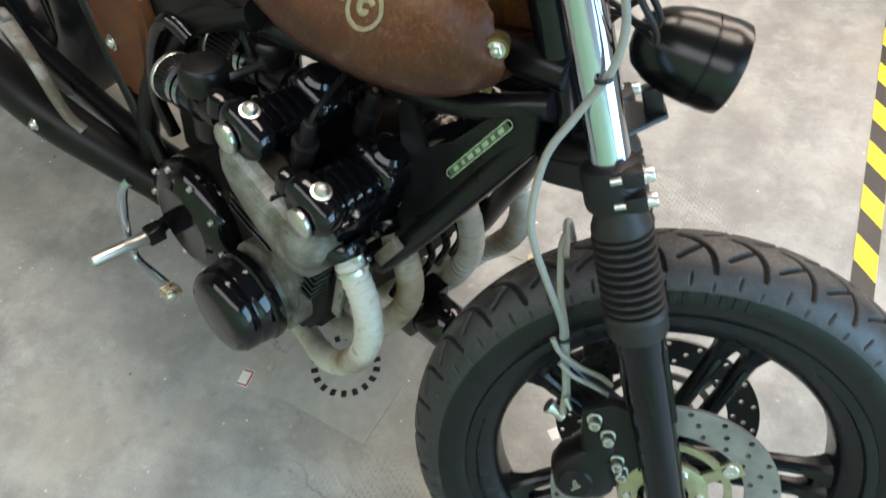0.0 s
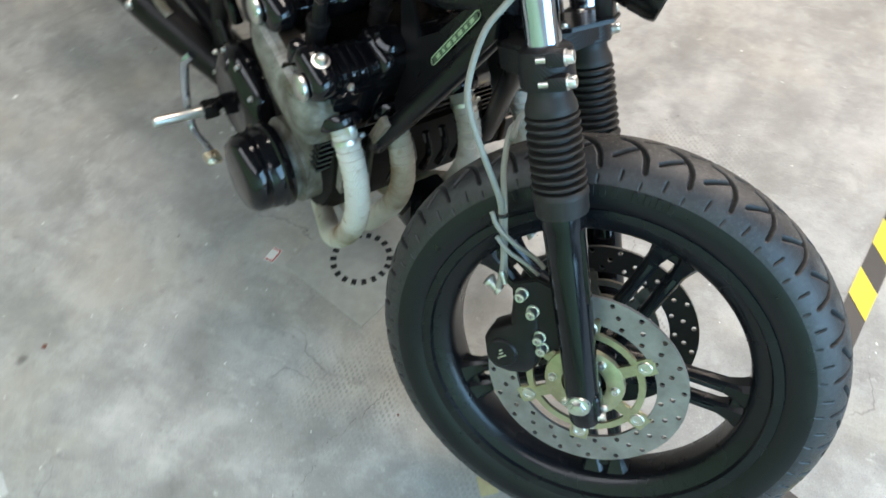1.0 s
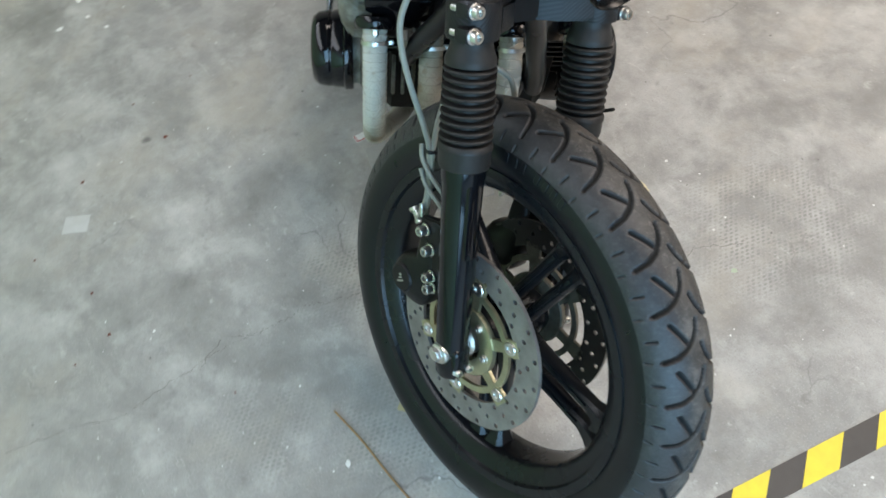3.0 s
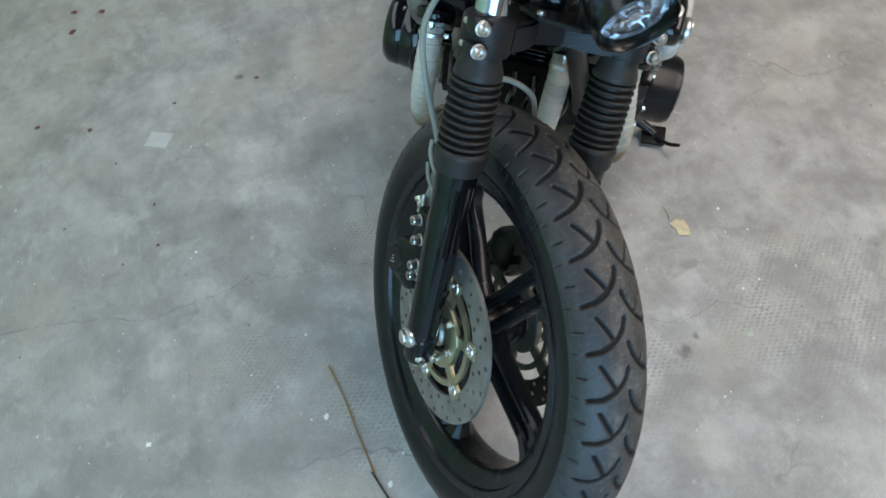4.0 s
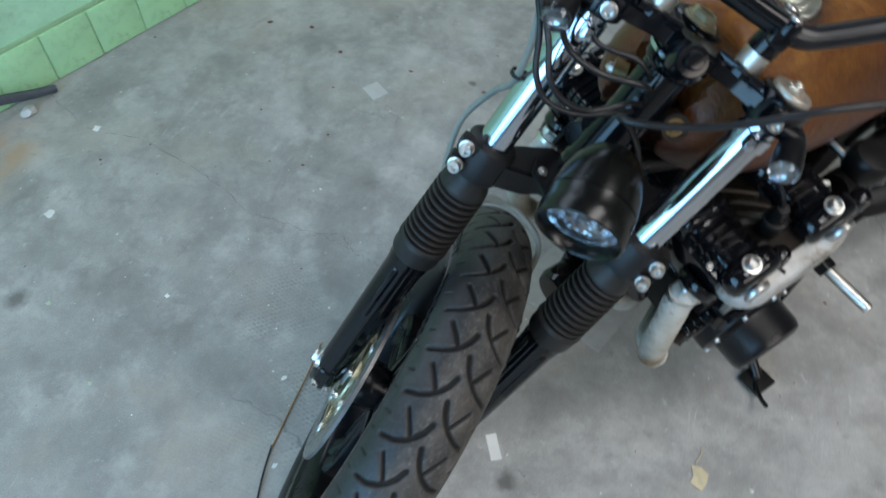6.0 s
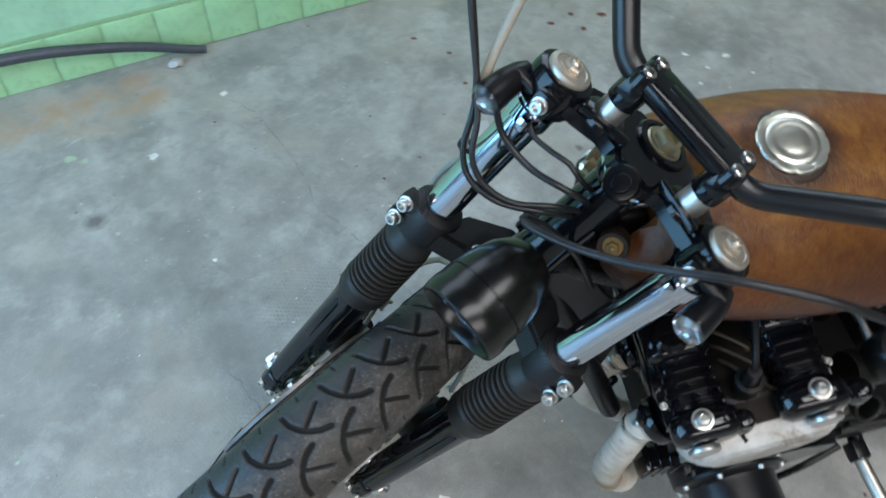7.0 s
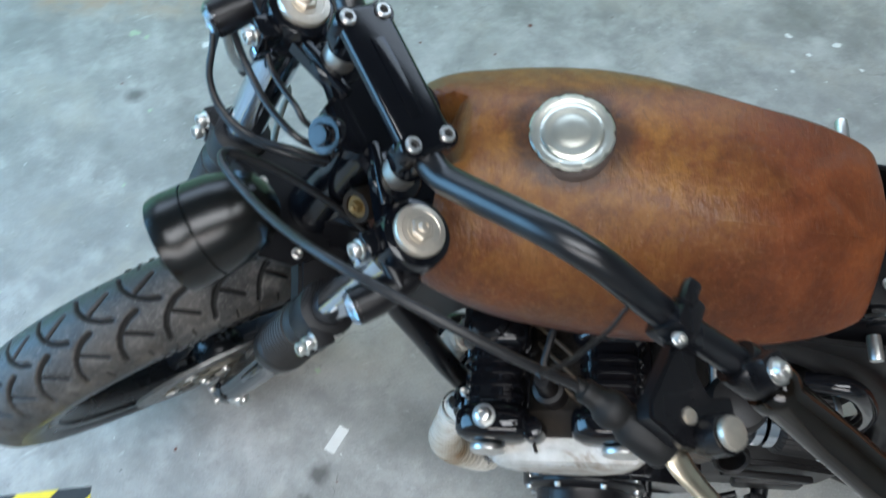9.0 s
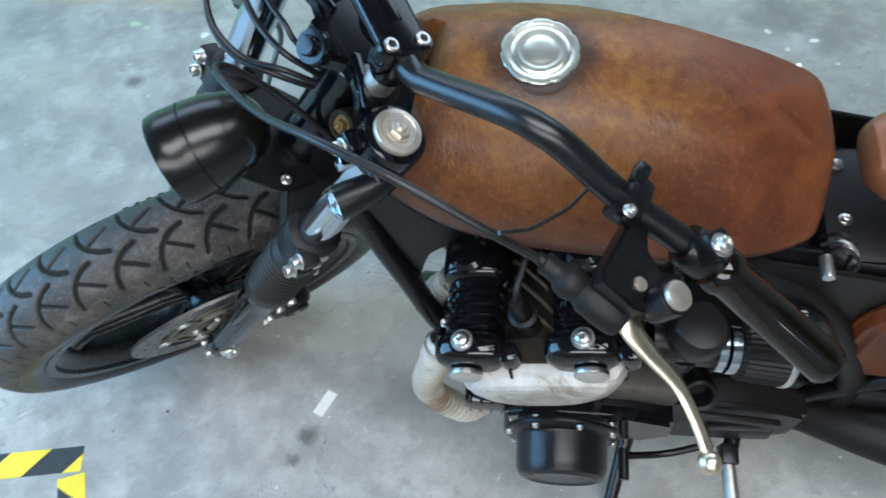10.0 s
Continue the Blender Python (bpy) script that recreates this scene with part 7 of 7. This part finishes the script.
def knurled_peg(sgn):
    root, tip = Vector((-0.585, 0.225 * sgn, -0.422)), Vector((-0.588, 0.318 * sgn, -0.418))
    bm = bmesh.new()
    n = 20
    rings = []
    for i in range(33):
        h = 0.095 * i / 32
        r0 = 0.0108 if 0 < i < 32 else 0.0095
        rings.append([along(root, tip) @ Vector(((r0 - 0.0020 * ((j + i) % 2)) * math.cos(2 * math.pi * j / n), (r0 - 0.0020 * ((j + i) % 2)) * math.sin(2 * math.pi * j / n), h)) for j in range(n)])
    loft(bm, rings)
    peg = part("foot_peg", bm, POLISHED, moto, "knurled aluminium foot peg", F)
    bm = bmesh.new()
    box(bm, (0.024, 0.030, 0.030), shift(-0.586, 0.213 * sgn, -0.422), 0.004)
    sweep(bm, [(-0.590, 0.205 * sgn, -0.422), (-0.600, 0.170 * sgn, -0.420), (-0.620, 0.130 * sgn, -0.415)], 0.012, 12, 4)
    part("peg_mount", bm, SATIN, peg, "black peg hinge")


knurled_peg(-1)
knurled_peg(1)
bm = bmesh.new()
sweep(bm, [(-0.580, -0.232, -0.292), (-0.590, -0.242, -0.310), (-0.600, -0.246, -0.356), (-0.606, -0.248, -0.412), (-0.603, -0.248, -0.458), (-0.588, -0.248, -0.468), (-0.551, -0.248, -0.460), (-0.512, -0.248, -0.452), (-0.490, -0.248, -0.444)], [0.0075, 0.0080, 0.0080, 0.0075, 0.0075, 0.0075, 0.0070, 0.0070, 0.0070], 12, 6)
pedal = part("brake_pedal", bm, CHROME, moto, "bright chrome rear brake pedal", F)
bm = bmesh.new()
box(bm, (0.034, 0.026, 0.014), shift(-0.474, -0.256, -0.438) @ pose(0, 0, 0, 0, -18, 0), 0.003)
for k in range(4):
    box(bm, (0.003, 0.024, 0.003), shift(-0.484 + 0.007 * k, -0.256, -0.4305 + 0.0022 * k), 0.0008, 1)
part("pedal_pad", bm, LEVER, pedal, "ribbed dull brass-coloured pedal pad")
bm = bmesh.new()
sweep(bm, [(-0.560, 0.200, -0.42), (-0.500, 0.215, -0.44), (-0.44, 0.225, -0.430)], 0.0055, 10, 5)
lathe(bm, [(0, 0), (0.008, 0), (0.008, 0.045), (0, 0.046)], 14, at_y(-0.435, 0.215, -0.430))
part("gear_lever", bm, SATIN, moto, "black gear lever with rubber toe piece", F)
bm = bmesh.new()
sweep(bm, [(-0.470, 0.120, -0.500), (-0.455, 0.200, -0.545), (-0.437, 0.290, -0.583), (-0.432, 0.305, -0.590)], [0.014, 0.012, 0.010, 0.010], 14, 5)
stand = part("side_stand", bm, SATIN, moto, "black side stand folded out to the floor", F)
bm = bmesh.new()
box(bm, (0.050, 0.050, 0.010), shift(-0.432, 0.307, -0.5945) @ pose(0, 0, 0, 10, 0, 0), 0.003)
sweep(bm, [(-0.420, 0.310, -0.585), (-0.400, 0.335, -0.575), (-0.385, 0.352, -0.555)], 0.0042, 8, 4)
part("stand_foot", bm, MATT, stand, "black stand foot with a hooked tab")

# -- side covers --
for sgn in (-1, 1):
    bm = bmesh.new()
    rings = []
    for k, q in ((0, 1.0), (1, 0.97), (2, 0.86)):
        y = (0.105 + 0.012 * k) * sgn
        out = [(-0.655, -0.055), (-0.640, -0.10), (-0.655, -0.205), (-0.70, -0.275), (-0.76, -0.285), (-0.83, -0.20), (-0.85, -0.10), (-0.82, -0.055), (-0.74, -0.045)]
        rings.append([Vector((-0.745 + (x + 0.745) * q, y, -0.165 + (z + 0.165) * q)) for x, z in out])
    loft(bm, rings)
    bmesh.ops.bevel(bm, geom=list(bm.edges), offset=0.008, segments=2, affect="EDGES")
    cov = part("side_cover", bm, TANK_RUST, moto, "rusty brown side cover", F)
    part("cover_bolt", dome_bolt(0.010, 0.006), STEEL, cov, m=at_y(-0.765, 0.130 * sgn, -0.185, sgn < 0))
bm = bmesh.new()
box(bm, (0.15, 0.15, 0.040), shift(-0.660, 0, -0.052) @ pose(0, 0, 0, 0, 3, 0), 0.010)
seat_pan = part("seat_pan", bm, MATT, moto, "matt black pan behind the tank", F)
for y in (-0.06, 0.03, 0.075):
    part("pan_bolt", dome_bolt(0.0055, 0.006), STEEL, seat_pan, m=shift(-0.606, y * 0.8, -0.034))
bm = bmesh.new()
rings = []
for x, w, z0, z1 in ((-0.585, 0.018, 0.050, 0.072), (-0.590, 0.034, 0.040, 0.082), (-0.605, 0.046, 0.034, 0.088), (-0.64, 0.062, 0.028, 0.090), (-0.72, 0.090, 0.020, 0.088), (-0.84, 0.112, 0.014, 0.090), (-0.98, 0.120, 0.012, 0.098), (-1.10, 0.112, 0.016, 0.108), (-1.16, 0.085, 0.026, 0.104), (-1.175, 0.05, 0.04, 0.09)):
    rings.append([Vector((x, w * math.copysign(abs(math.cos(a)) ** 0.7, math.cos(a)), (z0 + z1) / 2 + (z1 - z0) / 2 * math.copysign(abs(math.sin(a)) ** 0.7, math.sin(a)))) for a in (2 * math.pi * k / 28 for k in range(28))])
loft(bm, rings)
part("seat", bm, simple("worn_brown_leather", (0.17, 0.07, 0.03), 0.45, scale=60, grain=0.25, bump=0.2), moto, "worn brown leather seat", F)
for k in range(3):
    bm = bmesh.new()
    sweep(bm, [(-0.565, 0.060 + 0.010 * k, -0.010), (-0.572, 0.070 + 0.008 * k, 0.018), (-0.590, 0.078 + 0.010 * k, 0.010), (-0.592, 0.090 + 0.006 * k, -0.020), (-0.62, 0.095, -0.05)], 0.0022, 8, 6)
    part("loop_wire", bm, (CABLE_BLACK, STEEL, CABLE_BLACK)[k], seat_pan)
bm = bmesh.new()
box(bm, (0.14, 0.16, 0.20), shift(-0.735, 0, -0.17), 0.01)
part("battery_box", bm, MATT, moto, "matt black box between the side covers", F)
for sgn in (-1, 1):
    cable("fuel_hose", [(-0.42, 0.07 * sgn, 0.03), (-0.45, 0.09 * sgn, -0.02), (-0.44, 0.09 * sgn, -0.06)], 0.005, CABLE_BLACK, "black fuel hose", m=F)
    bm = bmesh.new()
    lathe(bm, [(0, -0.012), (0.006, -0.012), (0.0065, -0.009), (0.0065, 0.009), (0.006, 0.012), (0, 0.012)], 12, shift(-0.545, 0.118 * sgn, 0.035) @ ACROSS)
    part("rail_bolt", bm, STEEL, moto, "plated bolt at the rear of the tank", F)


# -- rear wheel, hanger and shocks --
def rear_wheel():
    mw = F @ shift(-1.405, 0, -0.335)
    bm = bmesh.new()
    lathe(bm, [(0.205, -0.055), (0.232, -0.068), (0.270, -0.072), (0.297, -0.060), (0.310, -0.036), (0.315, 0.0), (0.310, 0.036), (0.297, 0.060), (0.270, 0.072), (0.232, 0.068), (0.205, 0.055), (0.205, -0.055)], 90, ACROSS)
    tyre = part("rear_wheel", bm, SIDEWALL, moto, "dusty black rear tyre on a black cast wheel", mw)
    bm = bmesh.new()
    lathe(bm, [(0.204, -0.054), (0.218, -0.058), (0.214, -0.048), (0.195, -0.040), (0.190, 0.0), (0.195, 0.040), (0.214, 0.048), (0.218, 0.058), (0.204, 0.054)], 72, ACROSS)
    part("rim", bm, WHEEL_PAINT, tyre)
    bm = bmesh.new()
    lathe(bm, [(0, -0.07), (0.05, -0.07), (0.055, -0.04), (0.055, 0.04), (0.05, 0.07), (0, 0.07)], 36, ACROSS)
    part("hub", bm, WHEEL_PAINT, tyre)
    first = None
    for k in range(5):
        turn = pose(0, 0, 0, 0, 72 * k, 0)
        if first is None:
            bm = bmesh.new()
            for sg in (-1, 1):
                box(bm, (0.15, 0.030, 0.014), shift(0.120, 0, 0.016 * sg), 0.004)
            first = part("spoke", bm, WHEEL_PAINT, tyre, m=turn)
        else:
            again(first, turn)


rear_wheel()
for sgn in (-1, 1):
    bm = bmesh.new()
    sweep(bm, [(-1.01, 0.205 * sgn, -0.231), (-0.932, 0.204 * sgn, -0.269), (-0.865, 0.202 * sgn, -0.342), (-0.83, 0.190 * sgn, -0.37)], [0.016, 0.012, 0.010, 0.010], 12, 5, flat=0.5)
    lathe(bm, [(0, 0), (0.016, 0), (0.017, 0.004), (0.017, 0.014), (0, 0.015)], 20, at_y(-1.01, 0.196 * sgn, -0.231, sgn < 0))
    part("peg_hanger", bm, CAST_ALU, moto, "dull aluminium passenger peg hanger", F)
    bm = bmesh.new()
    lathe(bm, [(0, 0), (0.016, 0), (0.016, 0.05), (0.026, 0.052), (0.026, 0.30), (0.014, 0.302), (0.014, 0.35), (0, 0.35)], 24, along((-1.30, 0.150 * sgn, -0.33), (-1.02, 0.135 * sgn, 0.0)))
    for k in range(9):
        lathe(bm, [(0.024, 0.0), (0.031, 0.004), (0.031, 0.010), (0.024, 0.014)], 24, along((-1.30, 0.150 * sgn, -0.33), (-1.02, 0.135 * sgn, 0.0)) @ shift(0, 0, 0.075 + 0.024 * k))
    part("rear_shock", bm, SATIN, moto, "black coil-over rear shock", F)
